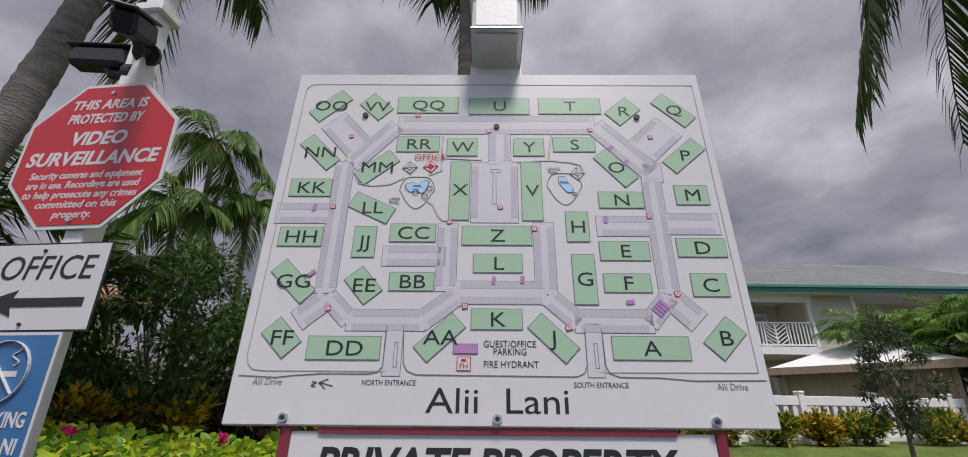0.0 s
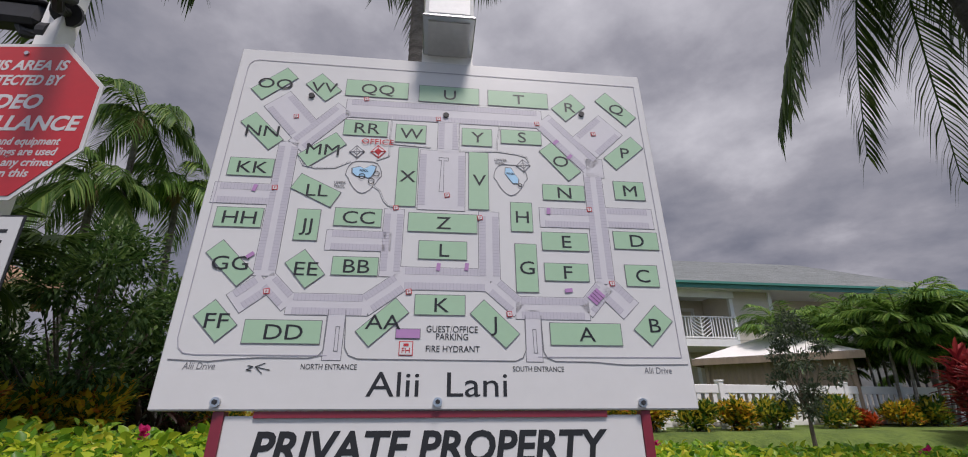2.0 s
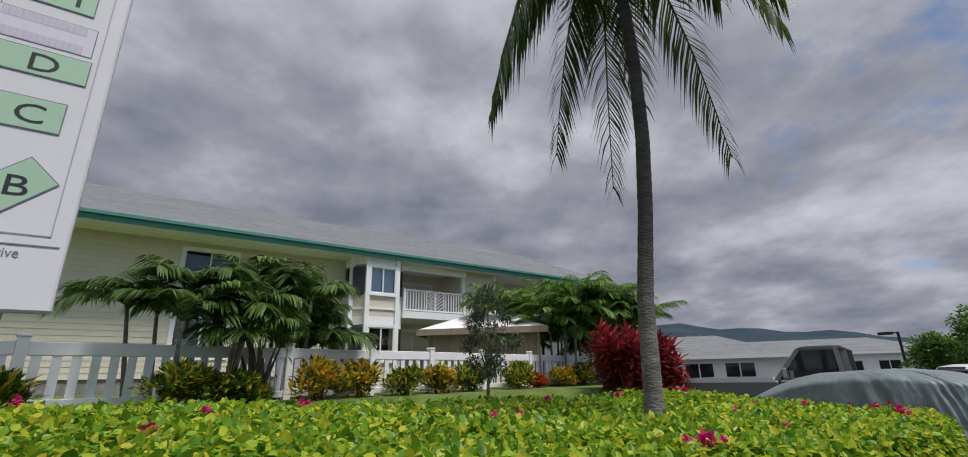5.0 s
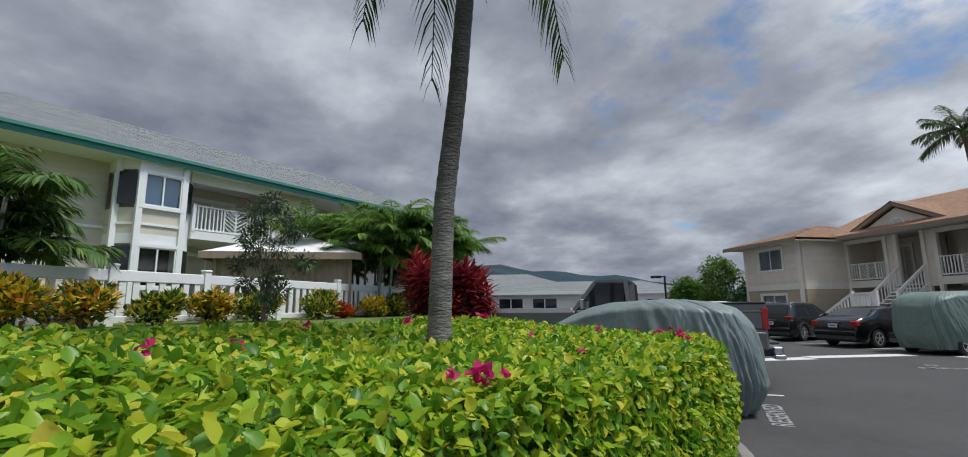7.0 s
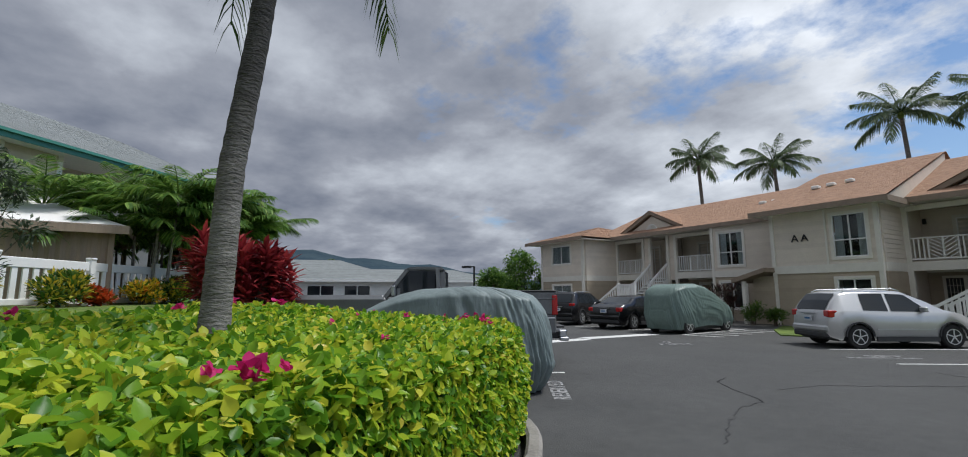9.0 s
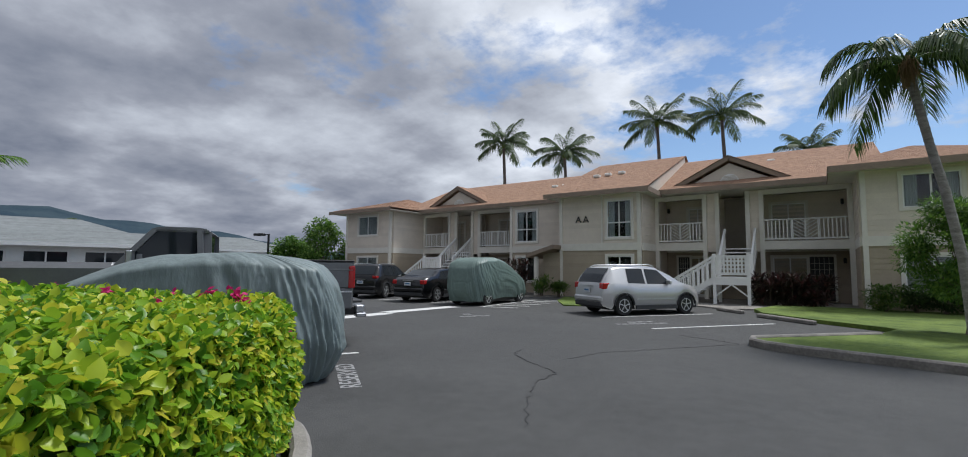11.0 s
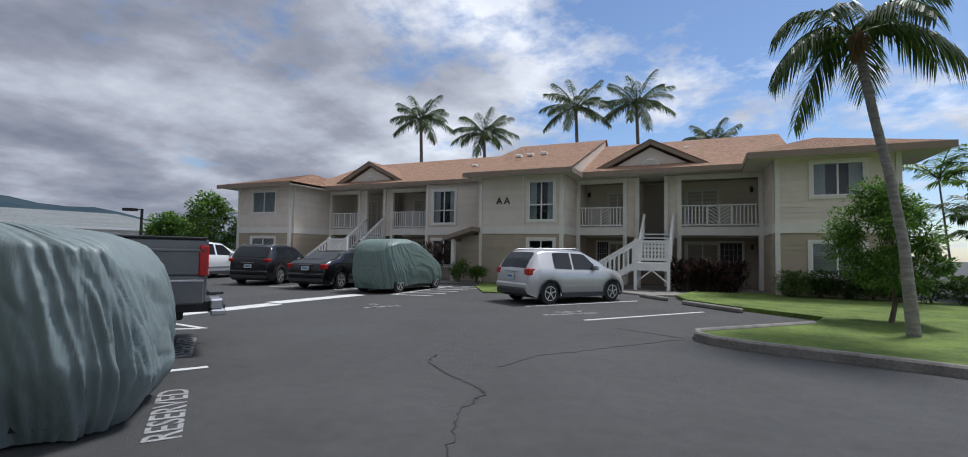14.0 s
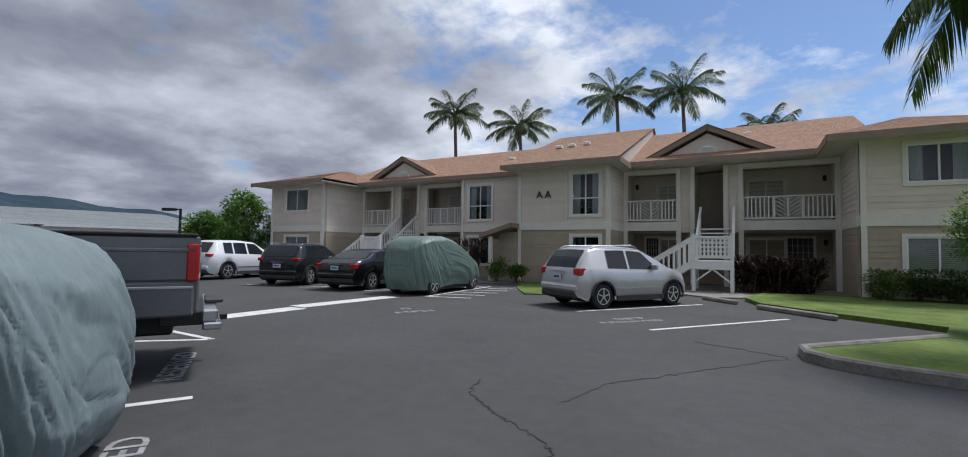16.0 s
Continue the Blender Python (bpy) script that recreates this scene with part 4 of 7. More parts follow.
def oval(V, F, p, d, n, ln, wd, bend=0.25):
    """One rounded leaf, cupped along its midrib, pointed at the tip."""
    d = d.normalized()
    s = d.cross(n)
    s = s.normalized() if s.length > 1e-3 else Vector((1, 0, 0))
    n = s.cross(d)
    i = len(V)
    V.append(p)
    for t, w in ((0.25, 0.42), (0.55, 0.46), (0.82, 0.24)):
        c = p + d * ln * t - n * ln * bend * t * t
        V += [c + s * wd * w + n * wd * 0.12, c - n * wd * 0.05, c - s * wd * w + n * wd * 0.12]
    V.append(p + d * ln - n * ln * bend)
    F += [(i, i + 2, i + 1), (i, i + 3, i + 2)]
    for k in (1, 4):
        F += [(i + k, i + k + 1, i + k + 4, i + k + 3), (i + k + 1, i + k + 2, i + k + 5, i + k + 4)]
    F += [(i + 7, i + 8, i + 10), (i + 8, i + 9, i + 10)]


def strip(V, F, p, d, n, ln, wd, droop=0.35):
    """A long narrow leaflet."""
    d = d.normalized()
    s = d.cross(n)
    s = s.normalized() if s.length > 1e-3 else Vector((1, 0, 0))
    i = len(V)
    a, b = p + d * ln * 0.5 - Vector((0, 0, ln * droop * 0.25)), p + d * ln * 0.96 - Vector((0, 0, ln * droop))
    V += [p - s * wd * 0.35, p + s * wd * 0.35, a + s * wd * 0.5, a - s * wd * 0.5, b]
    F += [(i, i + 1, i + 2, i + 3), (i + 3, i + 2, i + 4)]


def frond(V, F, RV, base, az, ln, rise, droop, leaflets=34, lw=0.03, ll=0.45, hang=0.5, vshape=0.35):
    """A feather frond: a curved rachis with leaflets on both sides. Rachis points go to RV as tubes."""
    pts = []
    d2 = Vector((math.cos(az), math.sin(az), 0))
    n = 9
    for i in range(n + 1):
        t = i / n
        pts.append(base + d2 * ln * (t - 0.12 * t * t) * math.cos(rise * 0.6) + Vector((0, 0, ln * (math.sin(rise) * t - droop * t * t))))
    RV.append((pts, [0.022 * (1 - 0.85 * i / n) * (ln / 2.2) + 0.003 for i in range(n + 1)]))
    for k in range(leaflets):
        t = 0.14 + 0.86 * (k + rng.random() * 0.5) / leaflets
        f = t * n
        i = min(n - 1, int(f))
        p = pts[i].lerp(pts[i + 1], f - i)
        dr = (pts[i + 1] - pts[i]).normalized()
        for sgn in (-1, 1):
            sd = dr.cross(Vector((0, 0, 1))).normalized() * sgn
            size = ll * (0.45 + 1.1 * math.sin(math.pi * min(1, 0.12 + t * 0.86)) * 0.75) * rng.uniform(0.85, 1.1)
            d = sd * 0.9 + dr * (0.55 + 0.5 * t) + Vector((0, 0, vshape * (1 - t) - 0.15)) + rvec() * 0.08
            strip(V, F, p, d, Vector((0, 0, 1)) + rvec() * 0.3, size, lw * rng.uniform(0.8, 1.2), hang * rng.uniform(0.7, 1.3))


def palm(name, label, pts, radii, crown, n, ln, droop, material, trunk="trunk", leaflets=34, lw=0.03, ll=0.45, hang=0.5, rise=(0.1, 1.2), dry=0, seed=1, group="", spin=0.0, boots=True):
    """A palm: ringed curved trunk, a crown of feather fronds, and old fibre under it."""
    rng.seed(seed)
    root = empty(name, Matrix.Translation(pts[0]), label, "palm tree", group)
    o = Vector(pts[0])
    P, R = [], []
    for a, b, ra, rb in zip(pts, pts[1:], radii, radii[1:]):
        k = max(2, int((Vector(b) - Vector(a)).length / 0.055))
        for i in range(k):
            t = i / k
            P.append(Vector(a).lerp(Vector(b), t) - o)
            R.append((ra + (rb - ra) * t) * (1.0 + (0.03 if i % 2 else -0.018) + rng.uniform(-0.02, 0.02)))
    P.append(Vector(pts[-1]) - o)
    R.append(radii[-1])
    part("trunk", tube(bmesh.new(), P, R, 12), trunk, root, smooth=True)
    c = Vector(crown) - o
    V, F, RV = [], [], []
    for i in range(n):
        az = spin + 2.399963 * i
        r = rise[1] - (rise[1] - rise[0]) * (i / (n - 1)) ** 0.8
        frond(V, F, RV, c + Vector((math.cos(az), math.sin(az), 0)) * radii[-1] * 0.6, az, ln * rng.uniform(0.85, 1.08), r, droop * rng.uniform(0.8, 1.25) + 0.12 * (i / n), leaflets, lw, ll, hang)
    raw("crown", V, F, material, root)
    bm = bmesh.new()
    for p_, r_ in RV:
        tube(bm, p_, r_, 5)
    part("rachis", bm, "shrub_light" if material != "frond_far" else "shrub", root)
    if boots:
        tube_b = tube(bmesh.new(), [c - Vector((0, 0, 0.55)), c - Vector((0, 0, 0.25)), c + Vector((0, 0, 0.12))], [radii[-1] * 1.05, radii[-1] * 1.6, radii[-1] * 0.7], 10)
        part("crownshaft", tube_b, "frond_dry" if dry else "shrub_light", root)
    if dry:
        V, F, RV = [], [], []
        for i in range(dry):
            az = rng.uniform(0, 6.28)
            b0 = c + Vector((math.cos(az), math.sin(az), -0.6)) * radii[-1]
            for k in range(26):
                strip(V, F, b0 + rvec() * 0.12, Vector((math.cos(az) * 0.3, math.sin(az) * 0.3, -1)) + rvec() * 0.25, rvec(), rng.uniform(0.3, 0.9) * ln * 0.35, 0.02, 0.2)
        raw("dead_fibre", V, F, "frond_dry", root)
    return root


def bush(name, label, cat, pos, size, count, material, ln, wd, seed, group="", upright=0.3, stems=6, stem_h=0.6, flowers=0, clumps=9):
    """A shrub: branching stems and several uneven clumps of single leaves, with gaps between them."""
    rng.seed(seed)
    root = empty(name, Matrix.Translation(pos), label, cat, group)
    sx, sy, sz = size
    cs = []
    for i in range(clumps):
        a = rng.uniform(0, 6.28)
        r = math.sqrt(rng.random()) * 0.72
        z = rng.uniform(0.28, 0.86)
        cs.append((Vector((math.cos(a) * r * sx / 2, math.sin(a) * r * sy / 2, z * sz)), rng.uniform(0.2, 0.36) * min(sx, sz) * 1.0))
    bm = bmesh.new()
    for i in range(stems):
        c = cs[i % len(cs)][0]
        tube(bm, [Vector((rng.uniform(-0.08, 0.08) * sx, rng.uniform(-0.08, 0.08) * sy, -0.05)), c * 0.5 + Vector((0, 0, 0.05)), c], [0.018 + 0.012 * sz, 0.012 + 0.006 * sz, 0.004], 5)
    part("stem", bm, "bark", root)
    V, F = [], []
    for i in range(count):
        c, r = cs[i % len(cs)]
        v = rvec()
        v.z *= 0.8
        p = c + Vector((v.x * r * sx / sz if sx > sz else v.x * r, v.y * r, v.z * r)) * rng.uniform(0.55, 1.08)
        if p.z < 0.03:
            continue
        d = (v + rvec() * 0.6 + Vector((0, 0, upright)))
        leaf(V, F, p, d, Vector((0, 0, 1)) + rvec() * 0.4, ln * rng.uniform(0.6, 1.2), wd * rng.uniform(0.7, 1.2), rng.uniform(0.0, 0.45))
    raw("foliage", V, F, material, root)
    return root


def rosettes(name, label, pos, stalks, height, spread, material, ln, wd, seed, per=22, group=""):
    """A stand of stalks that each end in a rosette of sword leaves (ti, cordyline)."""
    rng.seed(seed)
    root = empty(name, Matrix.Translation(pos), label, "shrub", group)
    bm, V, F = bmesh.new(), [], []
    for i in range(stalks):
        a, r = rng.uniform(0, 6.28), math.sqrt(rng.random()) * spread
        top = Vector((math.cos(a) * r, math.sin(a) * r, height * rng.uniform(0.25, 1.0)))
        tube(bm, [top * 0.35 * 0 + Vector((top.x * 0.5, top.y * 0.5, 0)), top], [0.018, 0.012], 5)
        for k in range(per):
            az = 2.39996 * k + rng.uniform(-0.3, 0.3)
            el = 1.25 - 1.5 * k / per
            d = Vector((math.cos(az) * math.cos(el), math.sin(az) * math.cos(el), math.sin(el)))
            oval(V, F, top - Vector((0, 0, 0.25 * k / per)), d, Vector((0, 0, 1)), ln * rng.uniform(0.7, 1.1), wd, rng.uniform(0.1, 0.55))
    part("stem", bm, "bark", root)
    raw("foliage", V, F, material, root)
    return root


def tree(name, label, pos, height, spread, trunk_r, count, material, ln, wd, seed, clumps=14, low=0.4, group=""):
    """A broad-leaved tree: tapered trunk, limbs and a crown of leaf clumps with gaps."""
    rng.seed(seed)
    root = empty(name, Matrix.Translation(pos), label, "tree", group)
    bm = bmesh.new()
    fork = Vector((rng.uniform(-0.05, 0.05) * height, 0, height * low))
    tube(bm, [Vector((0, 0, -0.1)), fork * 0.5 + Vector((0.02 * height, 0, 0)), fork], [trunk_r * 1.2, trunk_r, trunk_r * 0.75], 8)
    cs = []
    for i in range(clumps):
        a = 2.4 * i + rng.uniform(-0.4, 0.4)
        z = low + (1 - low) * (i + 0.5) / clumps
        r = spread * math.sin(math.pi * (0.18 + 0.72 * (i + 0.5) / clumps)) * rng.uniform(0.5, 1)
        c = Vector((math.cos(a) * r, math.sin(a) * r, height * z))
        cs.append((c, spread * rng.uniform(0.24, 0.42)))
        tube(bm, [fork + (c - fork) * 0.02, fork.lerp(c, 0.5) + Vector((0, 0, -0.04 * height)), c], [trunk_r * 0.5, trunk_r * 0.25, trunk_r * 0.08], 5)
    part("trunk", bm, "bark", root)
    V, F = [], []
    for i in range(count):
        c, r = cs[rng.randrange(len(cs))]
        v = rvec()
        p = c + Vector((v.x, v.y, v.z * 0.75)) * r * rng.uniform(0.3, 1.1)
        leaf(V, F, p, v + rvec() * 0.7, Vector((0, 0, 1)) + rvec() * 0.5, ln * rng.uniform(0.6, 1.2), wd * rng.uniform(0.7, 1.2), rng.uniform(0, 0.4))
    raw("crown", V, F, material, root)
    return root


def cane_palms(name, label, pos, canes, height, ln, spread, material, seed, leaflets=30, lw=0.03, ll=0.5, per=7, group=""):
    """A clump of slim cane palms with arching fronds."""
    rng.seed(seed)
    root = empty(name, Matrix.Translation(pos), label, "palm", group)
    bm, V, F, RV = bmesh.new(), [], [], []
    for i in range(canes):
        a, r = rng.uniform(0, 6.28), math.sqrt(rng.random()) * spread
        b = Vector((math.cos(a) * r, math.sin(a) * r, 0))
        top = b * 1.25 + Vector((0, 0, height * rng.uniform(0.35, 0.8)))
        tube(bm, [b, top], [0.045, 0.03], 6)
        for k in range(per):
            frond(V, F, RV, top, a + 2.4 * k + rng.uniform(-0.3, 0.3), ln * rng.uniform(0.75, 1.1), rng.uniform(0.6, 1.25), rng.uniform(0.35, 0.65), leaflets, lw, ll, 0.45)
    part("cane", bm, "trunk_pale", root)
    raw("foliage", V, F, material, root)
    bm = bmesh.new()
    for p_, r_ in RV:
        tube(bm, p_, r_, 4)
    part("rachis", bm, "shrub_light", root)
    return root


# ---- the bougainvillea hedge ----


def hedge_z(u, v):
    n_ = noise.noise(Vector((u * 0.9, v * 0.9, 3.0))) * 0.06 + noise.noise(Vector((u * 3, v * 3, 9.0))) * 0.03
    edge = min(v, u - 0.2)
    return 1.12 + 0.07 * max(v, 0) + 0.03 * max(0, u - 3) + n_ - 0.07 * math.exp(-max(edge, 0) * 9)


rng.seed(11)
HED = empty("hedge", Matrix.Translation((*BED, 0)), "dense yellow-green bougainvillea hedge with magenta flowers", "hedge")
HED_D = 3.0


def hedge_at(u, v, z):
    p = BED_U * (u - 0.2) + BED_V * (v + bed_round(u - 0.1) * max(0.0, 1 - max(v, 0) / 2.5))
    return Vector((p.x, p.y, z))


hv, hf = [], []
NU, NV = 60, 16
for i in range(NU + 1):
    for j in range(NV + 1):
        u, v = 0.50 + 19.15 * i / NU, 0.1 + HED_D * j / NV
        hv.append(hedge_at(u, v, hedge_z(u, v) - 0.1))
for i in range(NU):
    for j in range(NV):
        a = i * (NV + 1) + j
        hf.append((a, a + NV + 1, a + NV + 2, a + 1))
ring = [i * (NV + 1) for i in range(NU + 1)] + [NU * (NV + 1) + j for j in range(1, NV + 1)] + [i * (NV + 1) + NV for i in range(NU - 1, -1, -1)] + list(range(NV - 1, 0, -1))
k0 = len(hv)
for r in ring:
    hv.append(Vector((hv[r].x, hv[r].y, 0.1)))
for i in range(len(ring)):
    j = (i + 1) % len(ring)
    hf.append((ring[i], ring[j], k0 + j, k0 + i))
# solid core whose dark green stands in for the hedge's shaded inside
raw("dark_core", hv, hf, "shrub", HED)
V, F = [], []
for zone, cnt in (("top", 46000), ("far", 9000), ("front", 20000), ("end", 7000)):
    for i in range(cnt):
        if zone == "top":
            u, v = rng.uniform(0.4, 8.5), rng.uniform(0, 1) ** 1.1 * HED_D
            p, n_ = hedge_at(u, v, hedge_z(u, v) + rng.uniform(-0.09, 0.035)), Vector((0, 0, 1))
        elif zone == "far":
            u, v = rng.uniform(8.5, 19.6), rng.uniform(0, HED_D)
            p, n_ = hedge_at(u, v, hedge_z(u, v) + rng.uniform(-0.08, 0.04)), Vector((0, 0, 1))
        elif zone == "front":
            u = rng.uniform(0.4, 10)
            z = rng.uniform(0.16, hedge_z(u, 0.1))
            bulge = 0.1 * math.sin(math.pi * min(1, z / 1.1)) + noise.noise(Vector((u * 2, z * 2, 1))) * 0.06
            p, n_ = hedge_at(u, 0.08 - bulge + rng.uniform(-0.03, 0.05), z), Vector((-BED_V.x, -BED_V.y, 0.35))
        else:
            v = rng.uniform(0, HED_D)
            z = rng.uniform(0.16, hedge_z(0.1, v))
            p, n_ = hedge_at(0.45 + rng.uniform(-0.06, 0.05) + noise.noise(Vector((v * 2, z * 2, 5))) * 0.06, v, z), Vector((-BED_U.x, -BED_U.y, 0.35))
        d = n_ * rng.uniform(0.0, 0.7) + rvec()
        if zone in ("front", "end"):
            d.z -= 0.5
        s = rng.uniform(0.042, 0.078) * (1.4 if zone == "far" else 1)
        oval(V, F, p, d, n_ + rvec() * 0.55, s, s * rng.uniform(0.62, 0.9), rng.uniform(0, 0.5))
hl = raw("foliage", V, F, "hedge_leaf", HED, smooth=True)
tagged(hl, "glossy green and yellow bougainvillea leaves", kind="stuff")


def bracts(u, v, z, n, r):
    V, F = [], []
    c = hedge_at(u, v, z)
    for i in range(n):
        p = c + rvec() * r * 0.5
        d = rvec() + Vector((0, 0, 0.8))
        oval(V, F, p, d, Vector((0, 0, 1)) + rvec() * 0.6, r * rng.uniform(0.6, 1.1), r * 0.85, 0.1)
    raw("flower", V, F, "bract", HED, smooth=True)


for u, v, n, r in ((4.45, 0.17, 14, 0.06), (4.55, 0.2, 6, 0.045), (4.3, 0.16, 6, 0.04), (0.35, 0.5, 9, 0.05), (0.7, 1.3, 9, 0.05), (0.15, 0.25, 9, 0.05), (1.2, 1.6, 9, 0.045), (0.2, 1.9, 8, 0.05), (2.3, 1.2, 7, 0.04), (5.6, 2.4, 9, 0.05), (6.3, 2.2, 7, 0.045), (3.2, 2.5, 9, 0.05), (1.9, 2.7, 10, 0.06), (1.2, 2.85, 14, 0.07), (0.9, 2.6, 14, 0.07), (7.2, 2.6, 9, 0.05), (11, 2.4, 12, 0.08), (9.6, 2.2, 10, 0.07), (12.3, 2.6, 12, 0.07), (0.02, 0.1, 8, 0.04), (0.5, 0.02, 8, 0.045), (1.0, 0.0, 7, 0.04), (0.75, 0.85, 6, 0.04), (1.6, 0.6, 6, 0.035), (2.9, 0.5, 5, 0.035), (0.75, 0.4, 16, 0.06), (0.6, 0.65, 12, 0.05), (1.05, 0.3, 10, 0.045), (2.4, 2.0, 9, 0.05), (4.2, 1.8, 8, 0.05), (5.0, 1.2, 7, 0.045), (6.8, 1.5, 9, 0.05), (8.0, 2.0, 9, 0.06)):
    bracts(u, v, hedge_z(u, v) + 0.055 if v > 0.15 else hedge_z(u, 0.2) - rng.uniform(0.1, 0.4), n, r)

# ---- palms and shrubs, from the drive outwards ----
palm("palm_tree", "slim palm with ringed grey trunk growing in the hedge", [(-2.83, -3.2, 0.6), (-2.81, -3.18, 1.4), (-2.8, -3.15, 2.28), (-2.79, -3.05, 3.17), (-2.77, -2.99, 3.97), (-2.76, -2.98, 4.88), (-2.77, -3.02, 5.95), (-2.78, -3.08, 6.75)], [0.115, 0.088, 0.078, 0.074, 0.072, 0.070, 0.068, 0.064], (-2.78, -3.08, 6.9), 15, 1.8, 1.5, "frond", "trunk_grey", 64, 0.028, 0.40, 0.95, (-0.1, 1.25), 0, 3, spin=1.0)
darken_up(M["trunk_grey"], 1.2, 2.3, 0.33)
palm("palm_tree", "tall palm with dark trunk behind the map board", [(-1.0, -8.4, 0.9), (-1.05, -8.45, 3.5), (-0.95, -8.35, 9.5)], [0.16, 0.13, 0.12], (-0.95, -8.35, 9.7), 10, 1.9, 0.75, "frond", "trunk", 44, 0.045, 0.7, 0.75, (0.0, 1.1), 0, 5, spin=1.1)
palm("palm_tree", "leaning palm with ringed dark trunk and dry fibre", [(4.02, -9.10, 0.5), (3.12, -8.60, 2.95), (3.01, -8.71, 3.72), (2.95, -8.77, 4.32), (2.88, -8.82, 5.08), (2.86, -8.9, 6.75)], [0.17, 0.13, 0.12, 0.115, 0.11, 0.105], (2.86, -8.9, 6.95), 8, 1.9, 0.8, "frond", "trunk", 46, 0.035, 0.5, 0.75, (0.0, 1.1), 3, 8, spin=0.2)
palm("palm_tree", "palm with pale curved trunk on the lawn island", [(2.1, 9.78, 0.05), (2.0, 9.81, 1.68), (1.83, 9.86, 3.0), (1.66, 9.9, 3.95), (1.45, 9.95, 5.35)], [0.105, 0.082, 0.076, 0.074, 0.08], (1.42, 9.96, 5.68), 12, 1.9, 0.85, "frond", "trunk_pale", 60, 0.032, 0.46, 0.85, (0.3, 1.42), 3, 12, spin=0.9)
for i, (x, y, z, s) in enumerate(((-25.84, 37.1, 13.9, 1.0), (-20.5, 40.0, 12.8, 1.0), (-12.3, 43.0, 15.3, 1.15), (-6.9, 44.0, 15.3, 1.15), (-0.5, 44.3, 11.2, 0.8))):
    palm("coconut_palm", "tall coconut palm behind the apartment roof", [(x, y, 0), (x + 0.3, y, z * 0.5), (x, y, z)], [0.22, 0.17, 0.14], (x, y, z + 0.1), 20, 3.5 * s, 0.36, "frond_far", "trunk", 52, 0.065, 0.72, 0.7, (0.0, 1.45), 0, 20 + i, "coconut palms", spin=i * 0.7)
ff = fence.matrix_world
for i, (x, m_, w, h) in enumerate(((-13.4, "croton", 1.1, 0.95), (-12.3, "croton", 1.0, 0.9), (-9.9, "croton", 1.0, 0.7), (-7.6, "croton_green", 1.0, 0.7), (-5.5, "croton_green", 1.1, 0.8), (-4.6, "croton_green", 0.9, 0.7), (-3.2, "croton", 1.1, 0.95), (-2.4, "croton", 1.0, 0.85), (-1.3, "croton_green", 0.95, 0.75), (-0.35, "croton", 0.85, 0.8), (0.75, "croton_green", 1.2, 0.85), (2.5, "croton_green", 1.2, 0.85), (3.4, "croton_red", 0.7, 0.5), (4.7, "croton", 1.1, 0.75), (5.7, "croton_green", 1.2, 0.9))):
    p = ff @ Vector((x, -0.65, 0))
    lab = {"croton": "orange and yellow croton shrub by the fence", "croton_green": "green and yellow croton shrub by the fence", "croton_red": "low red croton shrub by the fence"}[m_]
    bush("croton_shrub", lab, "shrub", (p.x, p.y, lawn_z(p.x, p.y) - 0.02), (w, 0.8, h * (0.72 if x > -10 else 1)), 1300, m_, 0.15, 0.065, 40 + i, "croton shrubs", upright=0.9, clumps=13)
p = ff @ Vector((-10.9, -0.6, 0))
rosettes("ti_plant", "dark purple ti plants by the fence", (p.x, p.y, lawn_z(p.x, p.y)), 12, 1.0, 0.6, "ti_dark", 0.36, 0.07, 61, 16)
rosettes("ti_plant", "tall deep red ti plants behind the palm", (-9.75, -2.3, 1.05), 95, 1.3, 0.8, "ti_red", 0.36, 0.10, 62, 20)
rosettes("ti_plant", "taller darker red ti plants by the fence end", (-10.6, -2.95, 1.05), 34, 1.6, 0.5, "ti_red", 0.4, 0.09, 59, 18)
cane_palms("areca_palm", "dense clump of green areca palms beside the house", (-15.8, -4.4, 1.1), 24, 3.9, 1.9, 1.9, "areca", 63, 34, 0.04, 0.5, 12)
cane_palms("areca_palm", "dense clump of green areca palms beside the house", (-18.0, -2.6, 1.1), 15, 3.5, 1.9, 1.4, "areca", 64, 34, 0.04, 0.5, 11)
cane_palms("areca_palm", "green cane palms in front of the house", (-7.7, -9.9, 1.2), 12, 3.0, 1.25, 0.8, "palm_leaf", 65, 34, 0.036, 0.45, 9)
cane_palms("areca_palm", "green cane palms in front of the house", (-5.3, -10.2, 1.2), 9, 2.9, 1.2, 0.8, "palm_leaf", 66, 34, 0.036, 0.45, 8)
tree("olive_tree", "young olive-leaved tree on the lawn by the fence", (-6.35, -5.3, 1.15), 1.95, 0.5, 0.03, 3200, "olive", 0.085, 0.03, 67, 18, 0.25)
bush("frangipani", "bare-branched frangipani with few leaves", "tree", (-6.1, -9.4, 1.2), (1.9, 1.5, 2.2), 90, "shrub_light", 0.16, 0.05, 68, stems=18, clumps=18)

# ---- the signs ----


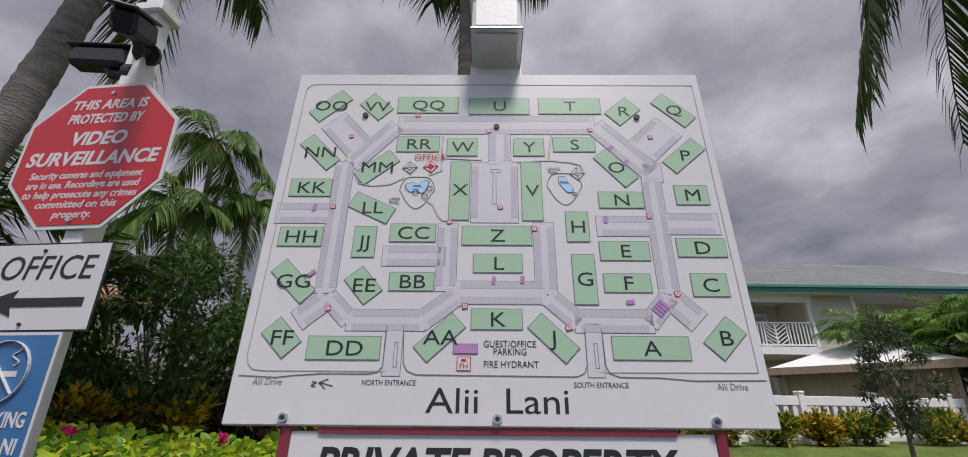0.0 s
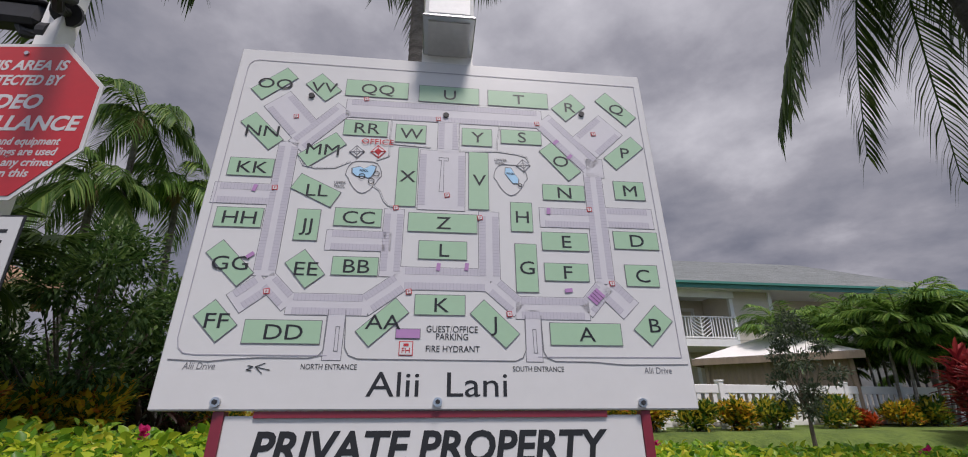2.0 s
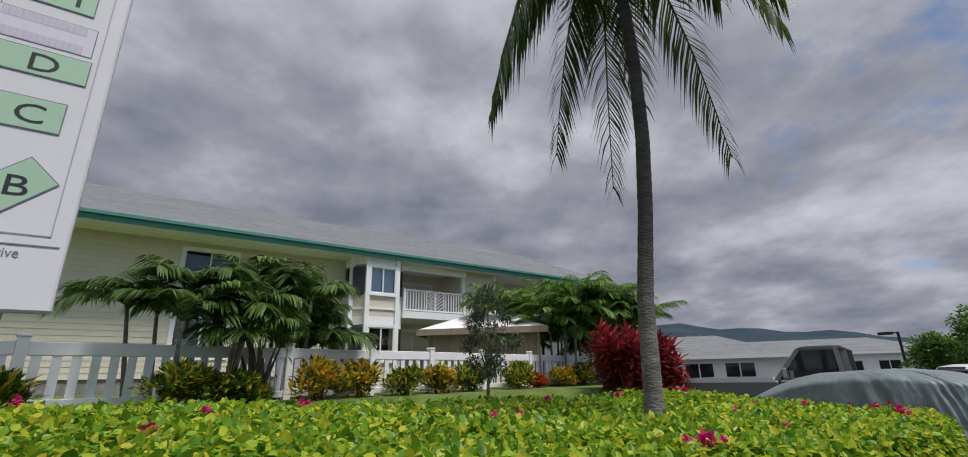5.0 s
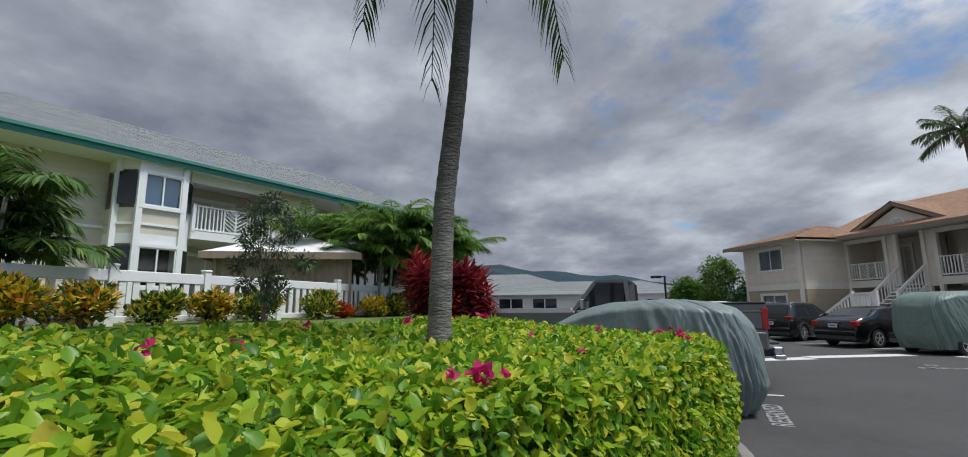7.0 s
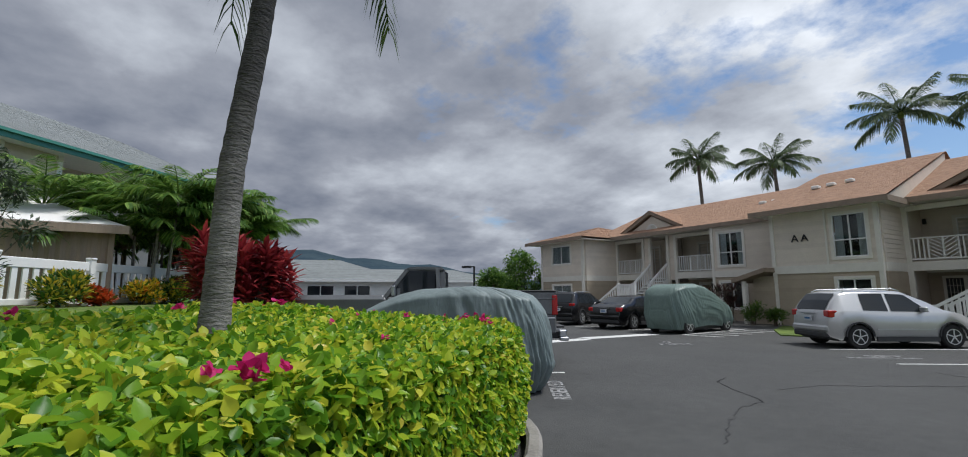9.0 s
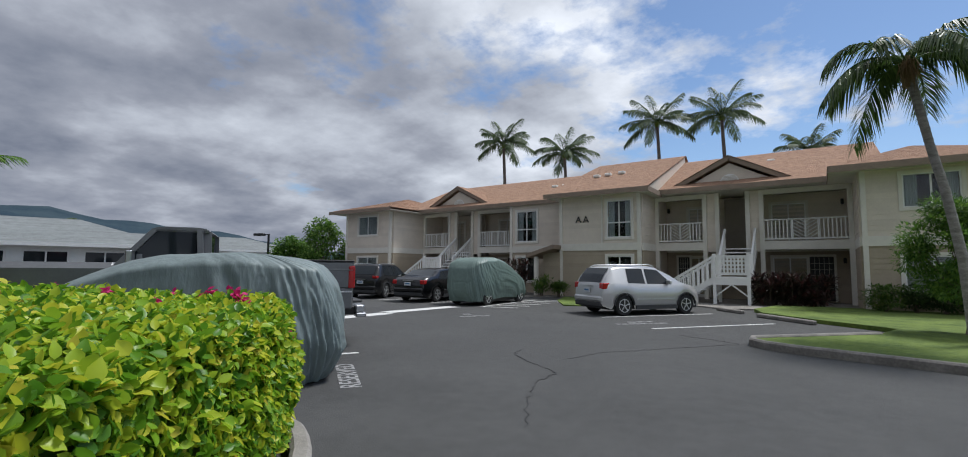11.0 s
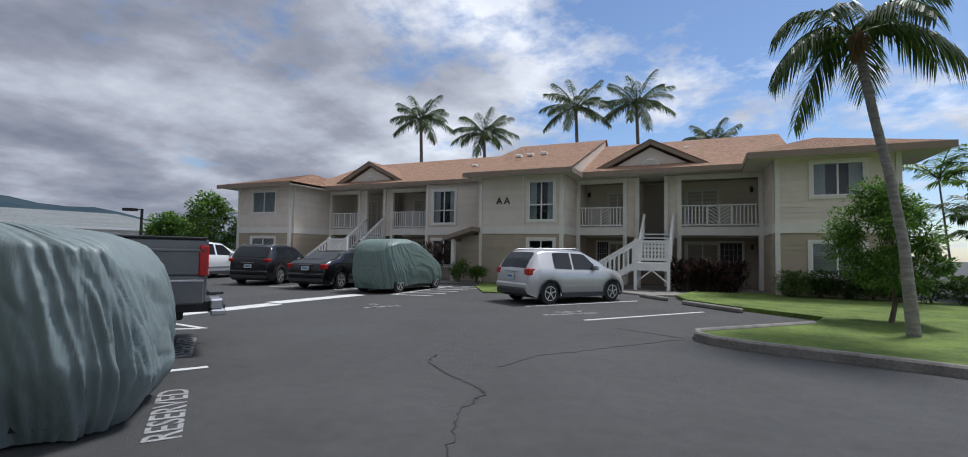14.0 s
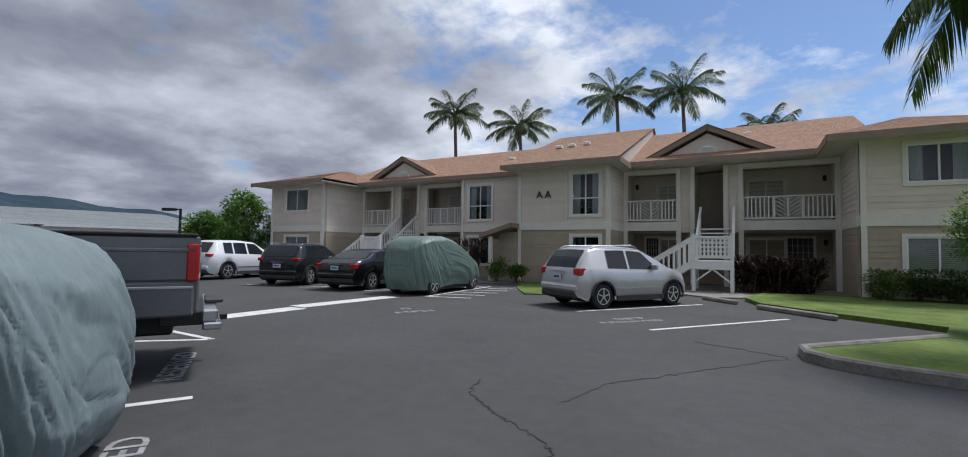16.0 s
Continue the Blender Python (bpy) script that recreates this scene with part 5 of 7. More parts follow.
def text(body, size, material, parent, m, name="lettering", align="CENTER", extrude=0.0012, shear=0.0, bold=0.0, sx=1.0):
    cu = bpy.data.curves.new(name, "FONT")
    cu.body, cu.size, cu.extrude, cu.align_x, cu.shear, cu.offset = body, size, extrude, align, shear, bold
    cu.resolution_u = 3
    ob = new(name, cu)
    me = bpy.data.meshes.new_from_object(ob)
    bpy.data.objects.remove(ob)
    me.materials.clear()
    me.materials.append(M[material])
    t = new(name, me)
    t.parent = parent
    t.matrix_local = m @ Matrix.Diagonal((sx, 1, 1, 1))
    return t


def on_board(x, z, y, rot=0):
    """A place on a board that faces local -y."""
    return Matrix.Translation((x, y, z)) @ Matrix.Rotation(radians(90), 4, "X") @ Matrix.Rotation(radians(rot), 4, "Z")


def plate(name, parent, x, z, w, h, rot, y, th, material, bevel=0.0):
    ob = part(name, bx(-w / 2, -h / 2, -th / 2, w / 2, h / 2, th / 2, bevel=bevel), material, parent)
    ob.matrix_local = on_board(x, z, y, rot)
    return ob


BLOCKS_1 = [("OO", -0.503, 0.870, 0.049, 0.122, -46), ("VV", -0.364, 0.867, 0.084, 0.058, -44), ("QQ", -0.209, 0.873, 0.181, 0.058, 0), ("U", 0.005, 0.869, 0.179, 0.059, 0), ("NN", -0.510, 0.702, 0.123, 0.047, -45), ("RR", -0.230, 0.730, 0.121, 0.051, 0), ("W", -0.102, 0.720, 0.085, 0.059, 0), ("MM", -0.341, 0.651, 0.048, 0.121, -50), ("KK", -0.517, 0.584, 0.113, 0.053, 0), ("LL", -0.341, 0.522, 0.119, 0.049, -26), ("X", -0.105, 0.578, 0.053, 0.184, 0), ("HH", -0.519, 0.435, 0.113, 0.053, 0), ("JJ", -0.349, 0.421, 0.057, 0.086, 0), ("CC", -0.224, 0.447, 0.119, 0.050, 0)]
BLOCKS_2 = [("Z", -0.003, 0.440, 0.181, 0.053, 0), ("T", 0.216, 0.869, 0.184, 0.056, 0), ("R", 0.373, 0.850, 0.060, 0.087, -48), ("Q", 0.524, 0.855, 0.125, 0.050, -46), ("S", 0.220, 0.729, 0.119, 0.047, 0), ("Y", 0.089, 0.720, 0.086, 0.058, 0), ("O", 0.331, 0.652, 0.124, 0.049, -50), ("P", 0.529, 0.693, 0.050, 0.122, -49), ("V", 0.093, 0.576, 0.054, 0.182, 0), ("N", 0.334, 0.548, 0.119, 0.048, 0), ("M", 0.528, 0.564, 0.088, 0.058, 0), ("H", 0.210, 0.467, 0.058, 0.086, 0), ("E", 0.326, 0.398, 0.126, 0.051, 0), ("D", 0.525, 0.408, 0.124, 0.050, 0)]
BLOCKS_3 = [("GG", -0.516, 0.312, 0.119, 0.047, -44), ("EE", -0.338, 0.302, 0.083, 0.055, -49), ("BB", -0.218, 0.312, 0.111, 0.047, 0), ("FF", -0.519, 0.170, 0.082, 0.055, -45), ("DD", -0.366, 0.146, 0.172, 0.053, 0), ("AA", -0.140, 0.173, 0.047, 0.120, -47), ("L", -0.001, 0.362, 0.123, 0.049, 0), ("K", -0.004, 0.217, 0.122, 0.049, 0), ("G", 0.217, 0.321, 0.056, 0.131, 0), ("F", 0.323, 0.311, 0.116, 0.047, 0), ("C", 0.527, 0.307, 0.088, 0.058, 0), ("J", 0.131, 0.173, 0.119, 0.048, -44), ("A", 0.359, 0.150, 0.180, 0.053, 0), ("B", 0.537, 0.175, 0.057, 0.088, -45)]
ROADS_1 = [(-0.292, 0.798, 0.285, 0.798, 0.064), (-0.295, 0.796, -0.414, 0.657, 0.054), (-0.487, 0.815, -0.392, 0.709, 0.086), (-0.432, 0.669, -0.432, 0.281, 0.051), (-0.597, 0.504, -0.439, 0.504, 0.060), (-0.298, 0.381, -0.134, 0.381, 0.055), (-0.132, 0.475, -0.132, 0.287, 0.051), (-0.489, 0.210, -0.424, 0.265, 0.056), (-0.426, 0.275, -0.362, 0.212, 0.046), (-0.368, 0.213, -0.177, 0.213, 0.052), (-0.189, 0.209, -0.096, 0.280, 0.051), (-0.108, 0.284, 0.121, 0.284, 0.059), (0.120, 0.478, 0.120, 0.281, 0.054), (0.122, 0.276, 0.196, 0.210, 0.049)]
ROADS_2 = [(0.185, 0.214, 0.374, 0.214, 0.057), (0.363, 0.209, 0.424, 0.278, 0.047), (0.424, 0.618, 0.424, 0.282, 0.052), (0.285, 0.796, 0.429, 0.636, 0.065), (0.411, 0.706, 0.500, 0.793, 0.096), (0.261, 0.469, 0.413, 0.469, 0.058), (0.440, 0.476, 0.584, 0.476, 0.061), (0.423, 0.275, 0.484, 0.212, 0.062), (0.006, 0.778, 0.006, 0.660, 0.061), (-0.009, 0.667, -0.009, 0.478, 0.127), (-0.249, 0.211, -0.249, 0.083, 0.041), (0.226, 0.208, 0.226, 0.083, 0.039), (0.432, 0.666, 0.432, 0.604, 0.052)]
SIGN = empty("map_sign", Matrix.Translation((1.784, -5.116, 1.756)) @ Matrix.Rotation(radians(135.0), 4, "Z") @ Matrix.Rotation(radians(-4.13), 4, "X"), "white site-map board with green lettered blocks on a post", "sign")
board = part("board", bx(-0.617, 0, -0.025, 0.62, 0.02, 0.997, bevel=0.003), "sign_white", SIGN)
for x, z in ((-0.480, -0.008), (-0.003, -0.008), (0.479, -0.010)):
    part("bolt", cyl(bmesh.new(), (x, 0.0, z), 0.0105, -0.008, 12, "y"), "chrome", SIGN)
    part("bolt_head", cyl(bmesh.new(), (x, -0.008, z), 0.0055, -0.004, 6, "y"), "dark", SIGN)
for x, z in ((-0.394, 0.833), (-0.003, 0.792), (0.412, 0.827)):
    part("bolt", cyl(bmesh.new(), (x, 0.0, z), 0.0085, -0.006, 12, "y"), "dark", SIGN)


def fitted(t, width):
    """Stretches a line of lettering to a width."""
    xs = [v.co.x for v in t.data.vertices]
    t.matrix_basis = t.matrix_basis @ Matrix.Diagonal((width / ((max(xs) - min(xs)) * t.matrix_basis.to_scale().x), 1, 1, 1))
    return t


def line_on(name, pts, w, material, y=-0.0012):
    """A thin printed line through points of the board."""
    bm = bmesh.new()
    for a, b in zip(pts, pts[1:]):
        d = Vector((b[0] - a[0], b[1] - a[1])).normalized() * w * 0.4
        beam(bm, (a[0] - d.x, y, a[1] - d.y), (b[0] + d.x, y, b[1] + d.y), w, 0.0006, (0, 1, 0))
    return part(name, bm, material, board)


# roads with their parking bays: dark edge below, pale surface above, bays hatched along both sides
for x0, z0, x1, z1, w in ROADS_1 + ROADS_2:
    d = Vector((x1 - x0, z1 - z0))
    ln, rot = d.length, math.degrees(math.atan2(d.y, d.x))
    cx, cz = (x0 + x1) / 2, (z0 + z1) / 2
    plate("map_outline", board, cx, cz, ln + 0.003, w + 0.003, rot, -0.0003, 0.0006, "sign_line")
    road = plate("map_road", board, cx, cz, ln, w, rot, -0.0008, 0.0006, "sign_road")
    if ln < 0.07 or w < 0.045:
        continue
    bay = min(0.019, w * 0.34)
    bm, bh = bmesh.new(), bmesh.new()
    for s in (-1, 1):
        a, b = sorted((s * (w / 2 - 0.0012), s * (w / 2 - bay)))
        n = max(2, int((ln - 0.03) / 0.0085))
        box(bm, -ln / 2 + 0.014, a, 0.0003, ln / 2 - 0.014, b, 0.0006)
        for i in range(n + 1):
            xx = -ln / 2 + 0.015 + (ln - 0.03) * i / n
            box(bh, xx - 0.00035, a, 0.0006, xx + 0.00035, b, 0.0008)
    tagged(part("map_bay_strip", bm, "sign_grey", road), kind="stuff")
    tagged(part("map_hatching", bh, "sign_faint", road), kind="stuff")
for nm, x, z, w, h, r in BLOCKS_1 + BLOCKS_2 + BLOCKS_3:
    plate("map_outline", board, x, z, w + 0.0035, h + 0.0035, r, -0.0016, 0.0006, "sign_line")
    plate("map_block", board, x, z, w, h, r, -0.0020, 0.0006, "sign_green")
    text(nm, 0.051, "sign_ink", board, on_board(x + 0.002, z - 0.018, -0.0026), extrude=0.0003, sx=1.22)
# the border line, the road along the bottom and the entrances
line_on("map_border", [(-0.562, 0.955), (0.597, 0.951), (0.597, 0.096), (0.235, 0.094)], 0.0017, "sign_faint")
line_on("map_border", [(-0.562, 0.955), (-0.577, 0.95), (-0.586, 0.937), (-0.589, 0.92), (-0.591, 0.13), (-0.585, 0.108), (-0.572, 0.096), (-0.55, 0.093), (-0.26, 0.093)], 0.0017, "sign_faint")
line_on("map_kerb", [(-0.60, 0.082), (-0.515, 0.078), (-0.47, 0.083), (-0.41, 0.087), (-0.30, 0.087), (-0.28, 0.092), (-0.269, 0.105), (-0.268, 0.20)], 0.002, "sign_line")
line_on("map_kerb", [(-0.228, 0.20), (-0.222, 0.112), (-0.212, 0.094), (-0.19, 0.086), (0.18, 0.084), (0.198, 0.092), (0.206, 0.11), (0.207, 0.195)], 0.002, "sign_line")
line_on("map_kerb", [(0.247, 0.195), (0.249, 0.108), (0.257, 0.092), (0.277, 0.084), (0.373, 0.083), (0.447, 0.077), (0.61, 0.079)], 0.002, "sign_line")
for x in (-0.2425, 0.2285):
    line_on("map_median", [(x - 0.004, 0.16), (x + 0.004, 0.16), (x + 0.005, 0.103), (x - 0.003, 0.103), (x - 0.004, 0.16)], 0.0014, "sign_line", -0.0014)
line_on("map_median", [(-0.019, 0.644), (0.007, 0.644), (0.007, 0.634), (-0.005, 0.634), (-0.004, 0.534), (-0.016, 0.534), (-0.012, 0.634), (-0.019, 0.634), (-0.019, 0.644)], 0.0014, "sign_line", -0.0014)
# footpaths between the blocks
for pts in (((-0.397, 0.62), (-0.385, 0.598), (-0.35, 0.59), (-0.30, 0.594), (-0.262, 0.616)), ((-0.195, 0.543), (-0.176, 0.53), (-0.163, 0.50), (-0.15, 0.485), (-0.132, 0.481)), ((-0.158, 0.778), (-0.160, 0.70), (-0.153, 0.682), (-0.046, 0.676)), ((0.030, 0.778), (0.034, 0.70), (0.039, 0.668), (0.146, 0.675)), ((0.158, 0.775), (0.147, 0.70), (0.146, 0.675), (0.205, 0.668), (0.232, 0.66), (0.238, 0.645)), ((-0.16, 0.69), (-0.158, 0.64), (-0.19, 0.625))):
    line_on("map_path", pts, 0.0042, "sign_line", -0.0010)
    line_on("map_path", pts, 0.0022, "sign_white", -0.0013)
for cx, cz, pts in ((-0.222, 0.583, ((-0.031, 0.012), (-0.012, 0.018), (0.0, 0.012), (0.018, 0.024), (0.03, 0.02), (0.027, 0.004), (0.02, -0.012), (0.012, -0.016), (0.0, -0.01), (-0.018, -0.012), (-0.03, -0.002))), (0.184, 0.596, ((-0.014, 0.024), (0.002, 0.024), (0.01, 0.008), (0.022, -0.01), (0.02, -0.024), (0.006, -0.024), (-0.006, -0.008), (-0.015, 0.006)))):
    deck = [(cx + 0.048 * math.cos(a_) * (1.0 if a_ < 3.3 else 0.85), cz - 0.008 + (0.05 + 0.006 * math.sin(3 * a_)) * math.sin(a_)) for a_ in [math.pi * k / 12 for k in range(24)]]
    line_on("map_pool_deck", deck + deck[:1], 0.0018, "sign_line", -0.0010)
    part("map_outline", prism(bmesh.new(), [(cx + a * 1.12, cz + b * 1.12) for a, b in pts], "y", -0.0012, 0), "sign_line", board)
    part("map_pool", prism(bmesh.new(), [(cx + a, cz + b) for a, b in pts], "y", -0.002, 0), "pool_blue", board)
    for k, (ox, oz) in enumerate(((-0.004, -0.012), (0.034, -0.002), (0.022, -0.026)) if cx < 0 else ((0.026, -0.03),)):
        r_ = 0.008 if cx < 0 else 0.005
        line_on("map_spa", [(cx + ox + r_ * math.cos(math.pi * q / 5), cz + oz + r_ * math.sin(math.pi * q / 5)) for q in range(11)], 0.0018, "sign_ink", -0.0026)
    text("POOL", 0.009, "sign_ink", board, on_board(cx, cz + 0.003, -0.0026), extrude=0.0004)
for x, z, m_, s_ in ((-0.247, 0.649, "sign_line", 0.031), (-0.189, 0.653, "sign_red", 0.031), (0.222, 0.631, "sign_line", 0.031)):
    plate("map_pavilion", board, x, z, s_, s_, 50, -0.001, 0.0008, m_)
    plate("map_pavilion", board, x, z, s_ - 0.005, s_ - 0.005, 50, -0.0016, 0.0008, "sign_white")
    plate("map_pavilion", board, x, z, 0.016, 0.016, 50, -0.0022, 0.0008, m_)
    plate("map_pavilion", board, x, z, 0.012, 0.012, 50, -0.0028, 0.0008, "sign_white" if m_ == "sign_line" else m_)
    for a_ in (5, 95):
        plate("map_hip", board, x, z, s_ * 1.34, 0.002, a_, -0.0031, 0.0006, m_)
fitted(text("OFFICE", 0.024, "sign_red", board, on_board(-0.193, 0.677, -0.0032), extrude=0.0003), 0.088)
text("UPPER\nPOOL", 0.011, "sign_line", board, on_board(-0.282, 0.545, -0.0014), extrude=0.0004)
text("LOWER\nPOOL", 0.011, "sign_line", board, on_board(0.156, 0.643, -0.0014), extrude=0.0004)
for x, z in ((-0.237, 0.833), (-0.025, 0.777), (0.270, 0.781), (0.442, 0.755), (0.403, 0.498), (0.442, 0.283), (0.168, 0.197), (-0.082, 0.249), (-0.418, 0.242), (-0.446, 0.524), (-0.426, 0.757), (0.006, 0.524), (0.096, 0.459), (-0.129, 0.479)):
    hy = plate("map_hydrant", board, x, z, 0.014, 0.014, 8, -0.0022, 0.0010, "sign_red")
    plate("map_inner", hy, 0, 0, 0.010, 0.010, 0, 0, 0.002, "sign_white").matrix_local = Matrix.Translation((0, 0, 0.0003))
    text("F", 0.009, "sign_red", board, on_board(x, z - 0.0032, -0.0038), extrude=0.0004)
for x, z, r in ((-0.496, 0.521, 80), (-0.472, 0.333, 40), (0.324, 0.262, 8), (0.061, 0.318, 84), (-0.011, 0.316, 84), (0.323, 0.718, 45), (0.361, 0.669, 45), (0.286, 0.488, 86)):
    plate("map_guest", board, x, z, 0.020, 0.010, r, -0.0024, 0.0012, "sign_purple")
guest = plate("map_guest", board, 0.396, 0.247, 0.036, 0.030, 45, -0.0024, 0.0012, "sign_purple")
for k in (-1, 0, 1):
    plate("map_stall", guest, 0, 0, 0.001, 0.030, 0, 0, 0.001, "sign_ink").matrix_local = Matrix.Translation((k * 0.009, 0, 0.0006))
plate("map_outline", board, -0.078, 0.1455, 0.059, 0.0245, 0, -0.0012, 0.0010, "sign_line")
plate("map_guest", board, -0.078, 0.1455, 0.056, 0.021, 0, -0.002, 0.0010, "sign_purple")
plate("map_hydrant", board, -0.081, 0.111, 0.033, 0.033, 0, -0.001, 0.0010, "sign_red")
plate("map_inner", board, -0.081, 0.111, 0.029, 0.029, 0, -0.002, 0.0010, "sign_white")
text("FH", 0.018, "sign_red", board, on_board(-0.081, 0.100, -0.0029), extrude=0.0004)
plate("map_mark", board, -0.081, 0.119, 0.012, 0.006, 0, -0.0029, 0.0008, "sign_red")
fitted(text("GUEST/OFFICE", 0.0225, "sign_ink", board, on_board(0.027, 0.150, -0.0008), extrude=0.0003), 0.124)
fitted(text("PARKING", 0.0225, "sign_ink", board, on_board(0.027, 0.132, -0.0008), extrude=0.0003), 0.077)
fitted(text("FIRE HYDRANT", 0.0215, "sign_ink", board, on_board(0.029, 0.1035, -0.0008), extrude=0.0003), 0.128)
fitted(text("NORTH ENTRANCE", 0.0175, "sign_ink", board, on_board(-0.252, 0.062, -0.0005), extrude=0.0003), 0.124)
fitted(text("SOUTH ENTRANCE", 0.0175, "sign_ink", board, on_board(0.234, 0.060, -0.0005), extrude=0.0003), 0.124)
fitted(text("Alii Drive", 0.022, "sign_line", board, on_board(-0.532, 0.061, -0.0005), extrude=0.0003, shear=0.15), 0.068)
fitted(text("Alii Drive", 0.022, "sign_line", board, on_board(0.531, 0.057, -0.0005), extrude=0.0003), 0.070)
text("N", 0.017, "sign_ink", board, on_board(-0.418, 0.063, -0.0012, 80), extrude=0.0006)
for a, b in (((-0.412, 0.067), (-0.380, 0.060)), ((-0.412, 0.067), (-0.392, 0.075)), ((-0.412, 0.067), (-0.396, 0.053))):
    line_on("map_arrow", [a, b], 0.0016, "sign_ink")
fitted(text("Alii  Lani", 0.078, "sign_ink", board, on_board(-0.001, 0.004, -0.0005), extrude=0.0003), 0.322)
# lower panel with its maroon frame
low = part("lower_panel", bx(-0.462, 0.012, -0.62, 0.477, 0.03, -0.035, bevel=0.002), "sign_white", SIGN)
part("frame_edge", bx(-0.485, 0.008, -0.64, -0.462, 0.034, -0.026), "sign_maroon", SIGN)
part("frame_edge", bx(0.477, 0.008, -0.64, 0.499, 0.034, -0.026), "sign_maroon", SIGN)
part("frame_edge", bx(-0.400, 0.006, -0.040, 0.393, 0.0115, -0.026), "sign_maroon", SIGN)
fitted(text("PRIVATE PROPERTY", 0.091, "sign_ink", SIGN, on_board(-0.012, -0.131, 0.0115), extrude=0.0004, shear=0.16, bold=0.0026), 0.787)
fitted(text("NO TRESPASSING", 0.091, "sign_ink", SIGN, on_board(-0.012, -0.226, 0.0115), extrude=0.0004, shear=0.16, bold=0.0026), 0.70)
part("bar_text", bx(-0.3, 0.0105, -0.36, 0.28, 0.0115, -0.31), "sign_ink", SIGN)
# the post behind and the lamp on top
part("post", bx(-0.085, 0.03, -1.75, 0.078, 0.18, 1.08), "white", SIGN)
part("lamp_box", bx(-0.077, -0.12, 1.065, 0.07, 0.2, 1.20, bevel=0.012), "white", SIGN, "white flood lamp housing")
part("lamp_lid", bx(-0.085, -0.13, 1.20, 0.078, 0.21, 1.215, bevel=0.004), "white", SIGN)
part("lamp_rim", bx(-0.083, -0.126, 1.055, 0.076, 0.05, 1.066, bevel=0.003), "chrome", SIGN)
part("lamp_glass", bx(-0.066, -0.108, 1.051, 0.059, 0.035, 1.056), "lens", SIGN)
part("lamp_top", bx(-0.045, -0.06, 1.215, 0.045, 0.1, 1.33, bevel=0.01), "chrome", SIGN)

POLE = empty("sign_post", frame_at(1.789 + 0.633 * 1.19, -5.112 - 0.774 * 1.19, 0.2, 129.2), "white square post carrying warning and office signs", "sign post")
PZ = 1.554
part("post", bx(-0.06, 0.008, 0, 0.005, 0.073, PZ + 1.42, bevel=0.004), "white", POLE)
part("collar", bx(-0.08, -0.01, PZ + 1.30, 0.025, 0.093, PZ + 1.34, bevel=0.006), "white", POLE)
part("cap", bx(-0.075, -0.005, PZ + 1.42, 0.02, 0.088, PZ + 1.47, bevel=0.01), "white", POLE)
octo = empty("warning_sign", POLE.matrix_world @ Matrix.Translation((-0.04, -0.004, PZ + 0.737)), "red octagonal video surveillance warning sign with white lettering", "sign")
for r_, m_, y0, y1 in ((0.272, "sign_white", -0.001, 0.003), (0.259, "sign_red", -0.003, -0.001)):
    part("panel" if m_ == "sign_red" else "rim", prism(bmesh.new(), [(r_ * math.cos(radians(22.5 + 45 * i)), r_ * math.sin(radians(22.5 + 45 * i))) for i in range(8)], "y", y0, y1), m_, octo)
for z in (0.215, -0.225):
    part("bolt", cyl(bmesh.new(), (0.0, -0.002, z), 0.007, -0.005, 8, "y"), "chrome", octo)
for body, size, z, b_ in (("THIS AREA IS", 0.047, 0.157, 0.0014), ("PROTECTED BY", 0.047, 0.105, 0.0014), ("VIDEO", 0.064, 0.027, 0.002), ("SURVEILLANCE", 0.064, -0.043, 0.002), ("Security cameras and equipment", 0.033, -0.089, 0.0006), ("are in use. Recordings are used", 0.033, -0.121, 0.0006), ("to help prosecute any crimes", 0.033, -0.153, 0.0006), ("committed on this", 0.033, -0.185, 0.0006), ("property.", 0.033, -0.217, 0.0006)):
    tx = text(body, size, "sign_white", octo, on_board(0, z, -0.0032), extrude=0.0006, shear=0.2, bold=b_)
    wmax = 0.44 if "SURV" in body else (0.37 if size == 0.033 and len(body) > 25 else 0.26)
    wnow = max(v.co.x for v in tx.data.vertices) - min(v.co.x for v in tx.data.vertices)
    if len(body) > 10:
        tx.matrix_basis = tx.matrix_basis @ Matrix.Diagonal((min(1.15, wmax / wnow) if len(body) > 11 else 1, 1, 1, 1))
off = empty("office_sign", POLE.matrix_world @ Matrix.Translation((-0.058, -0.004, PZ + 0.32)), "white office sign with black arrow pointing away", "sign")
part("rim", bx(-0.182, -0.0005, -0.124, 0.182, 0.003, 0.124), "sign_ink", off)
part("panel", bx(-0.177, -0.002, -0.119, 0.177, -0.0006, 0.119), "sign_white", off)
text("OFFICE", 0.098, "sign_ink", off, on_board(0.0, 0.018, -0.0026), extrude=0.0006, shear=0.15, sx=0.92)
part("arrow", prism(bmesh.new(), [(0.145, -0.058), (-0.07, -0.058), (-0.06, -0.085), (-0.16, -0.045), (-0.06, -0.012), (-0.07, -0.034), (0.145, -0.034)], "y", -0.004, -0.002), "sign_ink", off)
for z in (0.1, -0.105):
    part("bolt", cyl(bmesh.new(), (-0.02, -0.002, z), 0.005, -0.005, 8, "y"), "dark", off)
blu = empty("no_smoking_sign", POLE.matrix_world @ Matrix.Translation((-0.08, -0.004, PZ - 0.01)), "blue no-smoking sign with white symbol and lettering", "sign")
